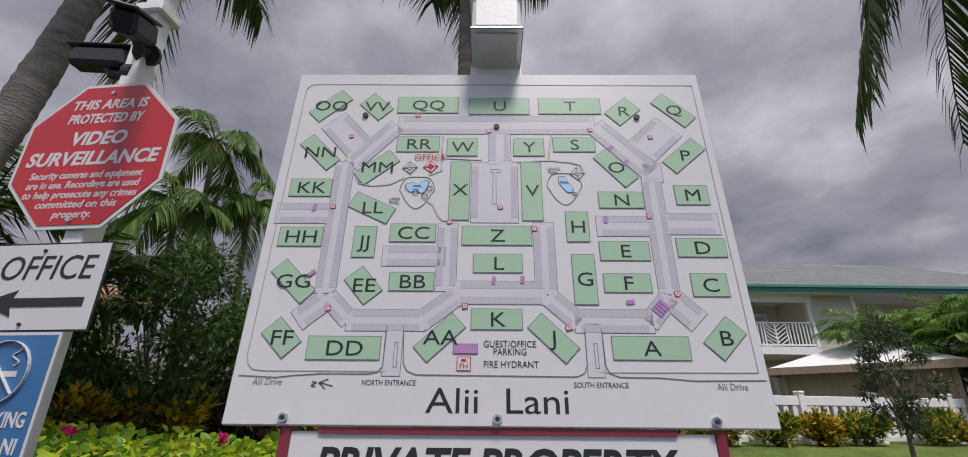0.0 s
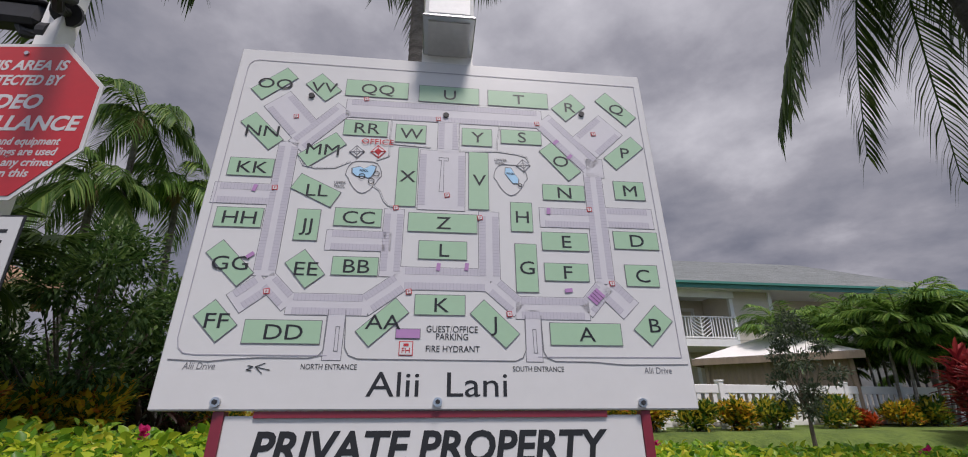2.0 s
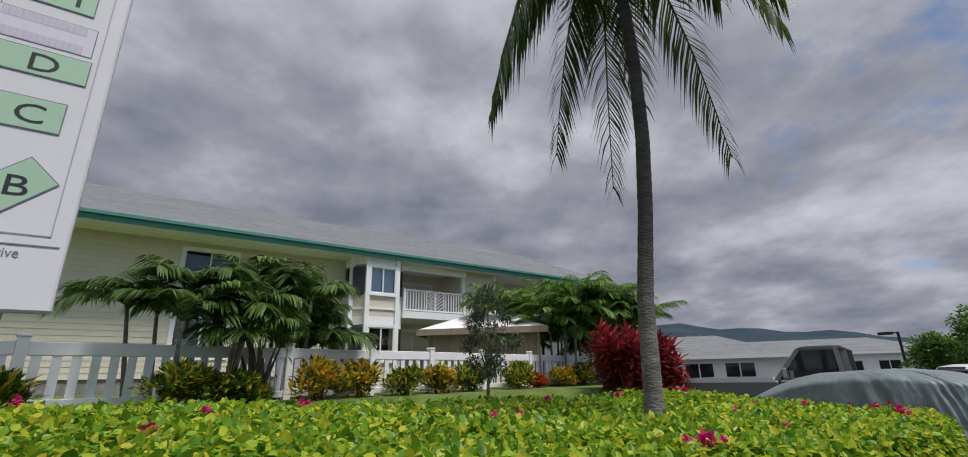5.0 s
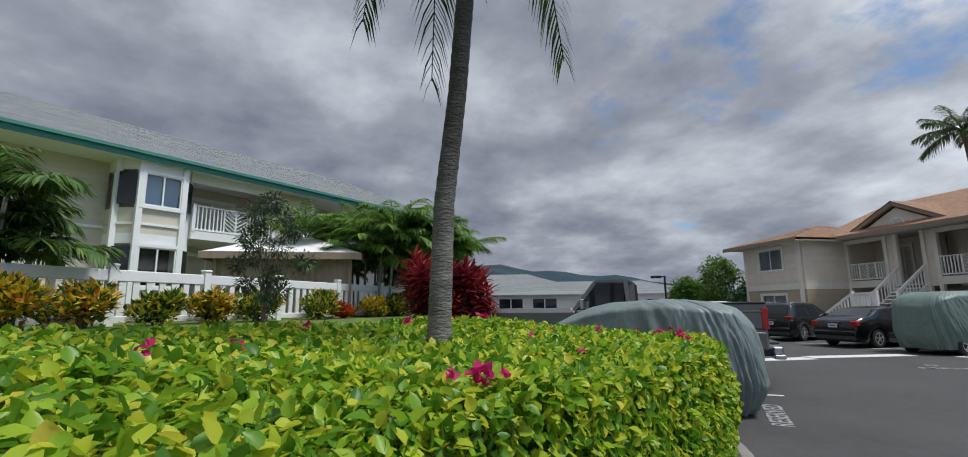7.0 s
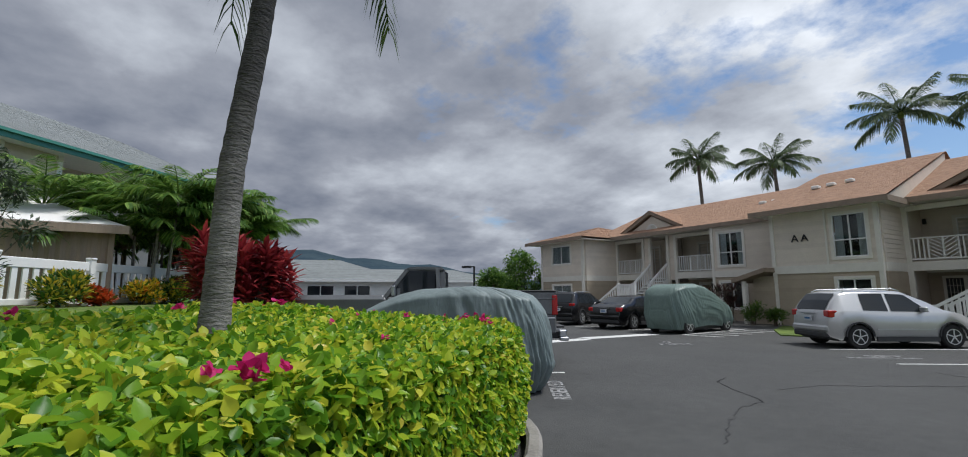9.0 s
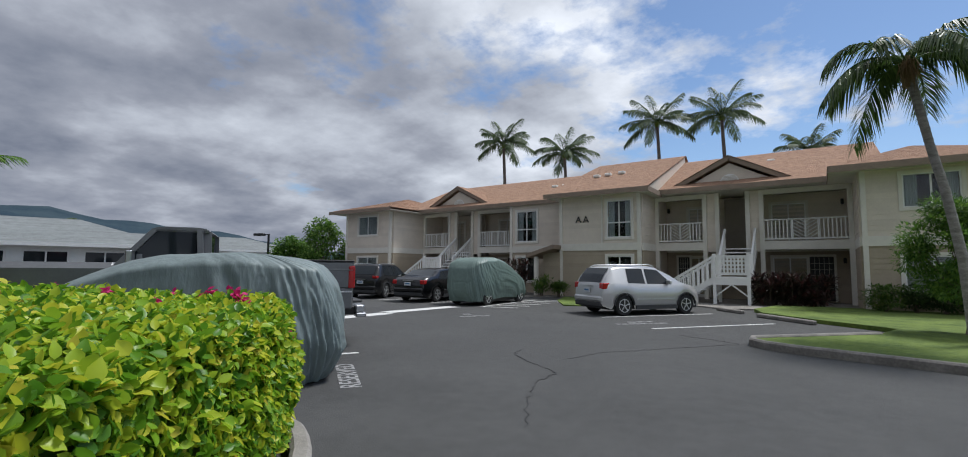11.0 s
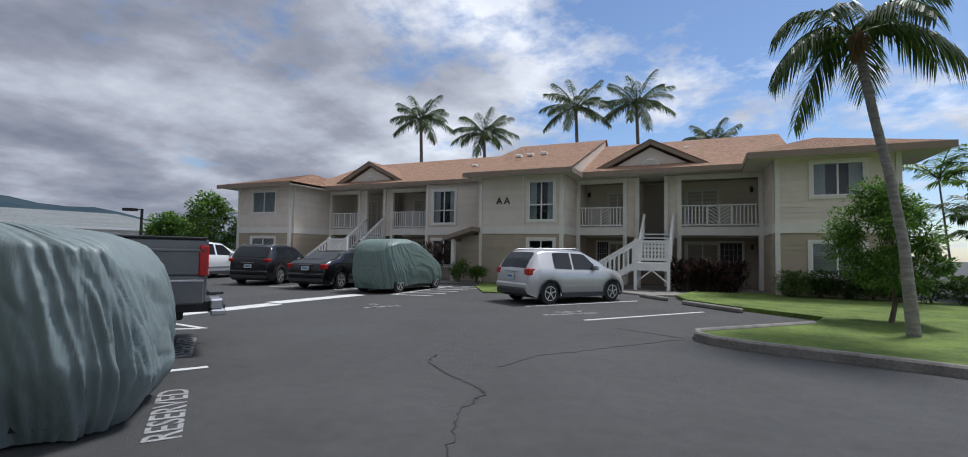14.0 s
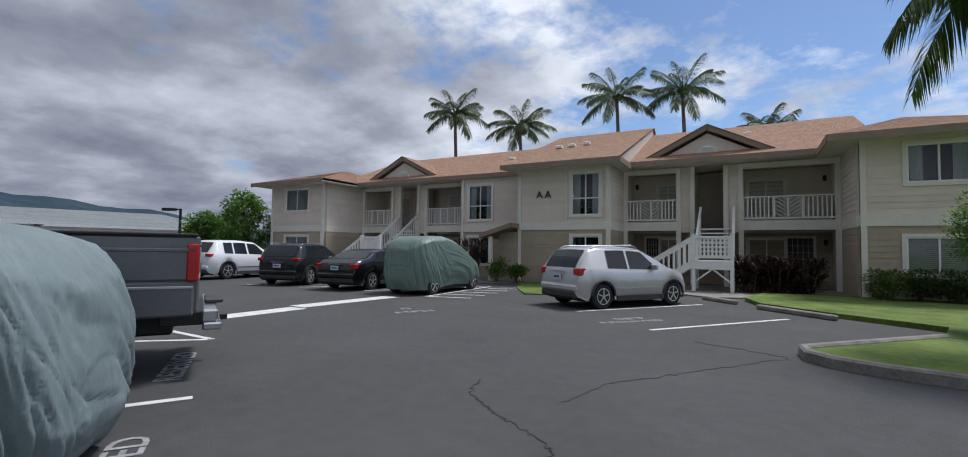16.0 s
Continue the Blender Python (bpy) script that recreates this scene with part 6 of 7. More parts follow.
part("rim", bx(-0.135, -0.0005, -0.24, 0.135, 0.003, 0.205), "sign_white", blu)
part("panel", bx(-0.127, -0.002, -0.232, 0.127, -0.0006, 0.197), "sign_blue", blu)
bm = bmesh.new()
for i in range(28):
    a, b = 2 * math.pi * i / 28, 2 * math.pi * (i + 1) / 28
    beam(bm, (0.078 * math.cos(a), -0.003, 0.105 + 0.078 * math.sin(a)), (0.078 * math.cos(b), -0.003, 0.105 + 0.078 * math.sin(b)), 0.002, 0.014, (0, 1, 0))
beam(bm, (-0.05, -0.003, 0.158), (0.05, -0.003, 0.052), 0.002, 0.014, (0, 1, 0))
part("ring", bm, "sign_white", blu)
part("cigarette", bx(-0.05, -0.0032, 0.093, 0.045, -0.002, 0.107), "sign_white", blu)
bm = bmesh.new()
for i in range(8):
    a, b = (0.03 + 0.012 * math.sin(i * 1.1), 0.12 + i * 0.006), (0.03 + 0.012 * math.sin((i + 1) * 1.1), 0.126 + i * 0.006)
    beam(bm, (a[0], -0.003, a[1]), (b[0], -0.003, b[1]), 0.002, 0.006, (0, 1, 0))
part("smoke", bm, "sign_white", blu)
text("NO SMOKING", 0.05, "sign_white", blu, on_board(0.0, -0.025, -0.0028), extrude=0.0006, bold=0.0012, sx=0.72)
text("ALII LANI", 0.05, "sign_white", blu, on_board(0.03, -0.085, -0.0028), extrude=0.0006, bold=0.0012, sx=0.8)
text("PROPERTY", 0.05, "sign_white", blu, on_board(0.0, -0.145, -0.0028), extrude=0.0006, bold=0.0012, sx=0.8)


def cctv(m, label):
    c = empty("security_camera", m, label, "camera", "security cameras")
    part("mount", cyl(bmesh.new(), (0, 0, 0), 0.04, 0.03, 16, "y"), "dark", c)
    part("arm", tube(bmesh.new(), [(0, 0, 0), (0, -0.07, 0.0), (0.0, -0.1, 0.03)], [0.016, 0.016, 0.016], 8), "dark", c)
    b = part("body", bx(-0.035, -0.24, 0.02, 0.035, -0.02, 0.095, bevel=0.014), "dark", c)
    part("hood", bx(-0.042, -0.265, 0.092, 0.042, -0.01, 0.102, bevel=0.004), "black", c)
    part("lens", cyl(bmesh.new(), (0, -0.24, 0.057), 0.026, -0.006, 14, "y"), "glass", c)
    return c


cctv(POLE.matrix_world @ Matrix.Translation((0.010, 0.006, PZ + 1.120)) @ Matrix.Rotation(radians(30), 4, "Z") @ Matrix.Rotation(radians(30), 4, "X"), "black bullet security camera on the post")
cctv(POLE.matrix_world @ Matrix.Translation((-0.06, 0.04, PZ + 1.06)) @ Matrix.Rotation(radians(-90), 4, "Z") @ Matrix.Rotation(radians(-8), 4, "X"), "black bullet security camera turned sideways")

# ---- vehicles ----


def wheel(parent, x, y, r, w, side, spokes=5, rim="alloy"):
    wh = part("wheel", cyl(bmesh.new(), (x, y - w / 2, r), r * 0.62, w, 20, "y"), "black", parent)
    bm = bmesh.new()
    n = 26
    prof = [(r * 0.64, -w / 2), (r * 0.9, -w / 2), (r, -w / 2 + 0.03), (r, w / 2 - 0.03), (r * 0.9, w / 2), (r * 0.64, w / 2)]
    rings = [[bm.verts.new((x + a * math.cos(2 * math.pi * k / n), y + b, r + a * math.sin(2 * math.pi * k / n))) for a, b in prof] for k in range(n)]
    for k in range(n):
        for i in range(6):
            bm.faces.new((rings[k][i], rings[k][(i + 1) % 6], rings[(k + 1) % n][(i + 1) % 6], rings[(k + 1) % n][i]))
    bmesh.ops.recalc_face_normals(bm, faces=bm.faces)
    part("tyre", bm, "rubber", wh, smooth=False)
    bm = bmesh.new()
    yo = y + side * (w / 2 - 0.015)
    for k in range(n):
        a, b = 2 * math.pi * k / n, 2 * math.pi * (k + 1) / n
        beam(bm, (x + r * 0.62 * math.cos(a), yo, r + r * 0.62 * math.sin(a)), (x + r * 0.62 * math.cos(b), yo, r + r * 0.62 * math.sin(b)), 0.02, 0.035, (0, 1, 0))
    for k in range(spokes):
        a = 2 * math.pi * k / spokes + 0.3
        beam(bm, (x, yo, r), (x + r * 0.62 * math.cos(a), yo, r + r * 0.62 * math.sin(a)), 0.025, r * 0.2, (0, 1, 0))
    cyl(bm, (x, yo - 0.012, r), r * 0.17, 0.024, 12, "y")
    part("rim", bm, rim, wh)


def curve_at(pts, x):
    return float(np.interp(x, [p[0] for p in pts], [p[1] for p in pts]))


class Shell:
    """A car body: silhouette and belt line along x (0: tail), half width, tumblehome."""

    def __init__(self, L, W, top, belt, base=0.22, tumble=0.32, nose=0.32, tail=0.16):
        self.L, self.W, self.top, self.belt, self.base, self.tumble, self.nose, self.tail = L, W, top, belt, base, tumble, nose, tail

    def half(self, x):
        t, h = min(1, x / 0.5), min(1, (self.L - x) / 0.8)
        return self.W / 2 * (1 - self.tail * (1 - t) ** 2.2) * (1 - self.nose * (1 - h) ** 2.2)

    def ring(self, x):
        zt = curve_at(self.top, x)
        zb = min(curve_at(self.belt, x), zt - 0.02)
        w = self.half(x)
        lo = self.base + 0.12 * (1 - min(1, x / 0.3)) + 0.05 * (1 - min(1, (self.L - x) / 0.4))
        dz = zt - zb
        wt = max(0.25, w - 0.03 - self.tumble * dz)
        mid = lo + (zb - lo) * 0.62
        return [(w * 0.93, lo), (w * 0.985, lo + 0.08), (w, mid), (w * 0.985, zb - 0.02), (w * 0.965, zb), (wt + (w * 0.965 - wt) * 0.12, zb + dz * 0.86), (wt * 0.93, zt - dz * 0.03), (wt * 0.5, zt + 0.012), (0, zt + 0.016)]

    def side(self, x, f):
        """A point of the glasshouse's side at height fraction f."""
        r = self.ring(x)
        (w0, z0), (w1, z1) = r[4], r[5]
        return w0 + (w1 - w0) * f, z0 + (z1 - z0) * f

    def mesh(self, arches, ar, n=64):
        bm = bmesh.new()
        rows = []
        xs = [self.L * (0.5 - 0.5 * math.cos(math.pi * i / n)) * 0.6 + self.L * i / n * 0.4 for i in range(n + 1)]
        for x in xs:
            r = [list(p) for p in self.ring(x)]
            for a in arches:
                d = abs(x - a)
                if d < ar:
                    zc = ar * 0.92 + math.sqrt(ar * ar - d * d) - 0.06
                    for k in (0, 1, 2):
                        if r[k][1] < zc:
                            r[k][1] = min(zc, r[3][1] - 0.05) - (2 - k) * 0.004
            rows.append([bm.verts.new((x, -p[0], p[1])) for p in r] + [bm.verts.new((x, p[0], p[1])) for p in r[-2::-1]])
        m = len(rows[0])
        for a, b in zip(rows, rows[1:]):
            for k in range(m - 1):
                bm.faces.new((a[k], b[k], b[k + 1], a[k + 1]))
        bm.faces.new(rows[0][::-1])
        bm.faces.new(rows[-1])
        bmesh.ops.recalc_face_normals(bm, faces=bm.faces)
        return bm

    def pane(self, s, xs, f0, f1, off=0.008):
        """A side window between the x values (bottom pair, top pair)."""
        (a0, a1), (b0, b1) = xs
        bm = bmesh.new()
        k = 5
        lo, hi = [], []
        for i in range(k + 1):
            t = i / k
            x, X = a0 + (a1 - a0) * t, b0 + (b1 - b0) * t
            w, z = self.side(x, f0)
            lo.append(bm.verts.new((x, s * (w + off), z)))
            w, z = self.side(X, f1)
            hi.append(bm.verts.new((X, s * (w + off), z)))
        for i in range(k):
            bm.faces.new((lo[i], lo[i + 1], hi[i + 1], hi[i]))
        return bm

    def top_pane(self, x0, x1, inset0, inset1, off=0.01):
        """A windscreen or rear window lying on the silhouette."""
        bm = bmesh.new()
        k = 6
        rows = []
        for i in range(k + 1):
            x = x0 + (x1 - x0) * i / k
            z = curve_at(self.top, x)
            r = self.ring(x)
            w = r[6][0] * (1 - inset0 + (inset0 - inset1) * i / k)
            rows.append([bm.verts.new((x - 0.012 if x0 < self.L / 2 else x + 0.012, y * w, z + off + 0.012 * (1 - abs(y)))) for y in (-1, -0.5, 0, 0.5, 1)])
        for a, b in zip(rows, rows[1:]):
            for j in range(4):
                bm.faces.new((a[j], b[j], b[j + 1], a[j + 1]))
        return bm


def hatch(name, label, m, paint, top, belt, L, W, wx, wr, glass_rear, glass_front, windows, tails, group="", rails=False, cladding=False, plate_z=0.8, spokes=5, tail_mat="tail_red"):
    c = empty(name, m, label, "car", group)
    sh = Shell(L, W, top, belt)
    body = part("body", sh.mesh(wx, wr + 0.07), paint, c, smooth=True)
    part("underbody", bx(0.25, -W / 2 + 0.1, 0.2, L - 0.3, W / 2 - 0.1, 0.42), "black", c)
    for s in (-1, 1):
        for q in windows:
            part("side_window", sh.pane(s, q, 0.05, 0.97), "glass", c)
        for x in wx:
            wheel(c, x, s * (W / 2 - 0.11), wr, 0.2, s, spokes)
            bm = bmesh.new()
            for k in range(14):
                a, b = math.pi * k / 14, math.pi * (k + 1) / 14
                R = wr + 0.055
                beam(bm, (x + R * math.cos(a), s * (sh.half(x) - 0.002), wr + 0.01 + R * math.sin(a)), (x + R * math.cos(b), s * (sh.half(x) - 0.002), wr + 0.01 + R * math.sin(b)), 0.035, 0.055 if cladding else 0.02, (0, 1, 0))
            part("arch", bm, "car_plastic" if cladding else paint, c)
        x0, x1, z0, z1 = tails
        bm = bmesh.new()
        w0 = sh.half(0.12)
        box(bm, x0, s * w0 * 0.74 if s > 0 else -w0 - 0.015, z0, x1, w0 + 0.015 if s > 0 else -w0 * 0.74, z1, 0.02)
        part("tail_light", bm, tail_mat, c)
        for q in windows[:2]:
            xm = q[0][0] + 0.1
            w_, z_ = sh.side(xm, 0.0)
            part("door_handle", bx(xm, s * w_ - 0.015 * (1 if s > 0 else 1.2), z_ - 0.1, xm + 0.17, s * w_ + 0.02, z_ - 0.07, bevel=0.006), paint, c)
        xm = windows[-1][0][1] - 0.25
        w_, z_ = sh.side(xm, 0.1)
        part("mirror", bx(xm, s * w_ - 0.02 + (0 if s > 0 else -0.16), z_ - 0.02, xm + 0.1, s * w_ + (0.18 if s > 0 else 0.02), z_ + 0.11, bevel=0.02), paint, c)
        part("trim_strip", bx(wx[0] + wr + 0.15, s * (W / 2) - 0.012, 0.5, wx[1] - wr - 0.15, s * (W / 2) + 0.012, 0.53), "chrome" if paint == "car_silver" else "car_plastic", c)
        part("sill", bx(wx[0] + wr + 0.1, s * (W / 2) - 0.05, 0.2, wx[1] - wr - 0.1, s * (W / 2) - 0.005, 0.33), "car_plastic", c)
        if rails:
            xa, xb = 0.55, L * 0.52
            part("roof_rail", tube(bmesh.new(), [(xa, s * W * 0.36, curve_at(top, xa) + 0.0), (xa + 0.15, s * W * 0.36, curve_at(top, xa) + 0.06), (xb - 0.2, s * W * 0.36, curve_at(top, xb) + 0.07), (xb, s * W * 0.36, curve_at(top, xb) + 0.01)], [0.016] * 4, 6), "chrome", c)
    if glass_rear:
        part("rear_window", sh.top_pane(*glass_rear, 0.06, 0.1), "glass", c)
    part("windscreen", sh.top_pane(*glass_front, 0.12, 0.04), "glass", c)
    part("bumper", bx(-0.05, -W * 0.43, 0.44, 0.16, W * 0.43, 0.62, bevel=0.05), paint, c)
    part("bumper_lip", bx(-0.035, -W * 0.41, 0.27, 0.14, W * 0.41, 0.44, bevel=0.04), "car_plastic", c)
    part("number_plate", bx(-0.045, -0.16, plate_z, -0.02, 0.16, plate_z + 0.15), "plate", c)
    part("plate_text", bx(-0.05, -0.11, plate_z + 0.05, -0.044, 0.11, plate_z + 0.1), "sign_blue", c)
    part("badge_strip", bx(-0.035, -0.28, plate_z + 0.2, 0.0, 0.28, plate_z + 0.23), "chrome", c)
    return c


def car_at(x, y, deg, s=1.0, wx=0.0, off=0.0):
    """Places a car by the ground point under its right rear wheel; wx: that wheel's x, off: its distance right of the middle."""
    return frame_at(x, y, 0, deg) @ Matrix.Scale(s, 4) @ Matrix.Translation((-wx, off, 0))


hatch("hatchback_car", "silver compact hatchback parked nose-in by the stairs", car_at(-5.2, 12.0, 57, 0.98, 0.78, 0.76), "car_silver", [(0, 0.62), (0.03, 0.98), (0.2, 1.26), (0.42, 1.5), (0.7, 1.56), (1.5, 1.585), (2.15, 1.55), (2.75, 1.27), (3.12, 1.04), (3.7, 0.93), (4.0, 0.8), (4.1, 0.6)], [(0, 0.6), (0.05, 0.94), (0.4, 1.03), (1.6, 0.98), (2.9, 0.97), (3.2, 0.95), (4.1, 0.55)], 4.1, 1.74, (0.78, 3.28), 0.32, (0.06, 0.4), (3.05, 2.28), [((0.95, 1.62), (0.95, 1.6)), ((1.7, 2.72), (1.68, 2.2))], (0.02, 0.3, 0.84, 1.03), rails=True, cladding=True, plate_z=0.72)
hatch("sedan_car", "black sedan parked nose-in beside the covered car", car_at(-13.3, 12.6, 98, 0.95, 0.98, 0.8), "car_black", [(0, 0.6), (0.03, 0.95), (0.35, 1.08), (0.75, 1.12), (1.3, 1.38), (1.9, 1.46), (2.5, 1.45), (3.4, 1.02), (4.1, 0.92), (4.6, 0.82), (4.75, 0.55)], [(0, 0.58), (0.05, 0.9), (0.6, 0.98), (2.2, 0.95), (3.4, 0.94), (4.75, 0.5)], 4.75, 1.8, (0.98, 3.72), 0.33, (0.72, 1.3), (3.35, 2.55), [((1.1, 1.95), (1.4, 1.95)), ((2.05, 3.05), (2.05, 2.65))], (0.0, 0.32, 0.78, 0.95), plate_z=0.72)
hatch("suv_car", "dark grey sport utility car parked nose-in", car_at(-16.6, 12.8, 110, 0.93, 0.92, 0.82), "car_grey", [(0, 0.7), (0.03, 1.05), (0.22, 1.32), (0.45, 1.6), (0.8, 1.67), (1.8, 1.68), (2.5, 1.62), (3.2, 1.2), (3.5, 1.08), (4.3, 0.98), (4.55, 0.85), (4.62, 0.6)], [(0, 0.68), (0.05, 1.02), (0.4, 1.1), (1.8, 1.06), (3.3, 1.02), (4.62, 0.58)], 4.62, 1.86, (0.92, 3.62), 0.36, (0.1, 0.42), (3.35, 2.6), [((0.75, 1.2), (0.75, 1.2)), ((1.28, 1.95), (1.28, 1.93)), ((2.05, 3.05), (2.03, 2.55))], (0.0, 0.35, 0.98, 1.1), rails=True, cladding=True, plate_z=0.72)
hatch("suv_car", "white sport utility car parked side-on far back", frame_at(-22.3, 11.7, 0, 100), "car_white", [(0, 0.7), (0.03, 1.05), (0.22, 1.32), (0.45, 1.6), (0.8, 1.67), (1.8, 1.68), (2.5, 1.62), (3.2, 1.2), (3.5, 1.08), (4.3, 0.98), (4.55, 0.85), (4.62, 0.6)], [(0, 0.68), (0.05, 1.02), (0.4, 1.1), (1.8, 1.06), (3.3, 1.02), (4.62, 0.58)], 4.62, 1.86, (0.92, 3.62), 0.36, (0.1, 0.42), (3.35, 2.6), [((0.75, 1.2), (0.75, 1.2)), ((1.28, 1.95), (1.28, 1.93)), ((2.05, 3.05), (2.03, 2.55))], (0.0, 0.35, 0.98, 1.1), cladding=True, plate_z=0.72)


def covered(name, label, m, L, W, top, material, hem, seed, wheels=(), folds=0.05, scallop=0.0, tucked=0.10):
    """A car under a loose cover: soft section, vertical folds that deepen towards the hem, a gathered edge."""
    c = empty(name, m, label, "car")
    bm = bmesh.new()
    n, k = 380, 60
    rows = []
    # a closed loop round the car, swept from the hem up to the ridge line
    for j in range(k + 1):
        f = j / k
        row = []
        for i in range(n):
            a = 2 * math.pi * i / n
            cx, sy = math.cos(a), math.sin(a)
            ex = math.copysign(abs(cx) ** 0.42, cx)
            ey = math.copysign(abs(sy) ** 0.42, sy)
            shrink = 1 - 0.03 * f - 0.30 * max(0, f - 0.55) ** 1.5 - (0.75 * max(0, (f - 0.8) / 0.2) ** 1.6)
            x = L / 2 + ex * L / 2 * (1 - (1 - shrink) * 0.9)
            y = ey * W / 2 * shrink
            zt = curve_at(top, min(L, max(0, x)))
            g = smooth01(f * 1.25)
            z = hem + (zt - hem) * min(1, f * 1.12 + 0.0) ** 0.9
            z = min(z, zt + 0.01 * f)
            if scallop:
                z += scallop * (1 - f) * math.exp(-((x - L * 0.5) / (L * 0.3)) ** 2)
            w = (1 - f) ** 0.8 + 0.14
            nz = noise.noise(Vector((x * 1.3 + y * 1.6, y * 1.2 - x * 0.6, z * 0.35 + seed)))
            n2 = noise.noise(Vector((x * 4.2 + seed, y * 4.2, z * 0.7)))
            n3 = noise.noise(Vector((x * 9.0 + seed, y * 9.0, z * 1.1)))
            per = a * (L + W) / 3.2
            slant = (z - 0.3) * (0.9 + 0.8 * math.sin(per * 0.9 + seed))
            p1 = noise.noise(Vector((per * 2.0 + 0.5 * nz + slant, z * 0.8, seed + 11)))
            p2 = noise.noise(Vector((per * 4.6 + nz + slant * 2.2, z * 0.9, seed + 17)))
            p3 = noise.noise(Vector((per * 10.0 + nz + slant * 3.5, z * 1.6, seed + 23)))
            crease = max(0.0, 0.10 - abs(noise.noise(Vector((per * 3.1 + slant * 2.6, z * 0.5 + f, seed + 31))))) / 0.10 + 0.6 * max(0.0, 0.08 - abs(noise.noise(Vector((per * 6.3 - slant * 2.0, z * 0.7, seed + 37))))) / 0.08
            d = -crease * folds * 0.2 + (nz * folds * 0.5 + p1 * folds * 0.9 + (0.35 - abs(p2)) * folds * 0.9 + p3 * folds * 0.35) * w
            wr = noise.noise(Vector((x * 2.2, y * 2.2 + z * 2.0, seed + 4))) * 0.012
            out = Vector((cx * 0.8, sy, 0)).normalized()
            tuck = -tucked * (max(0, 0.3 - f) / 0.3) ** 1.4
            row.append(bm.verts.new((x + out.x * (d + tuck), y + out.y * (d + tuck), z + wr + n2 * 0.012 * f)))
        rows.append(row)
    for a, b in zip(rows, rows[1:]):
        for i in range(n):
            bm.faces.new((a[i], a[(i + 1) % n], b[(i + 1) % n], b[i]))
    bm.faces.new(rows[-1])
    bmesh.ops.recalc_face_normals(bm, faces=bm.faces)
    part("cover", bm, material, c, smooth=True)
    part("underbody", bx(0.4, -W / 2 + 0.25, 0.12, L - 0.4, W / 2 - 0.25, hem + 0.15), "black", c)
    for x in wheels:
        for s in (-1, 1):
            wheel(c, x, s * (W / 2 - 0.2), 0.31, 0.2, s)
    return c


covered("covered_car", "car under a grey-green weather cover by the hedge", frame_at(-5.55, 1.76, 0, 229), 4.7, 1.95, [(0, 0.95), (0.14, 1.3), (0.34, 1.52), (1.2, 1.60), (2.0, 1.56), (2.5, 1.45), (3.2, 1.1), (4.1, 0.95), (4.5, 0.7)], "tarp_near", 0.02, 2.0, (), 0.095, tucked=0.26)
covered("covered_car", "compact van under a green cover with wheels showing", car_at(-10.6, 12.45, 92, 1.0, 0.8, 0.72), 4.05, 1.8, [(0, 1.2), (0.1, 1.5), (0.3, 1.72), (0.7, 1.82), (1.4, 1.84), (2.0, 1.74), (2.6, 1.48), (3.2, 1.18), (3.75, 0.95), (4.05, 0.7)], "tarp", 0.16, 7.0, (0.8, 3.3), 0.05, 0.10, 0.12)

# the pickup truck: local x runs forward from the tailgate, y to its left side
T = empty("pickup_truck", frame_at(-7.1 - 0.866 * 1.04, 3.17 + 0.5 * 1.04, 0, 240) @ Matrix.Diagonal((1.08, 1.06, 1.13, 1)), "old charcoal grey pickup truck with chrome bumper", "pickup truck")
TW = 0.98


def tb(name, *a, m_="truck_paint", bevel=0.02):
    return part(name, bx(*a, bevel=bevel), m_, T)


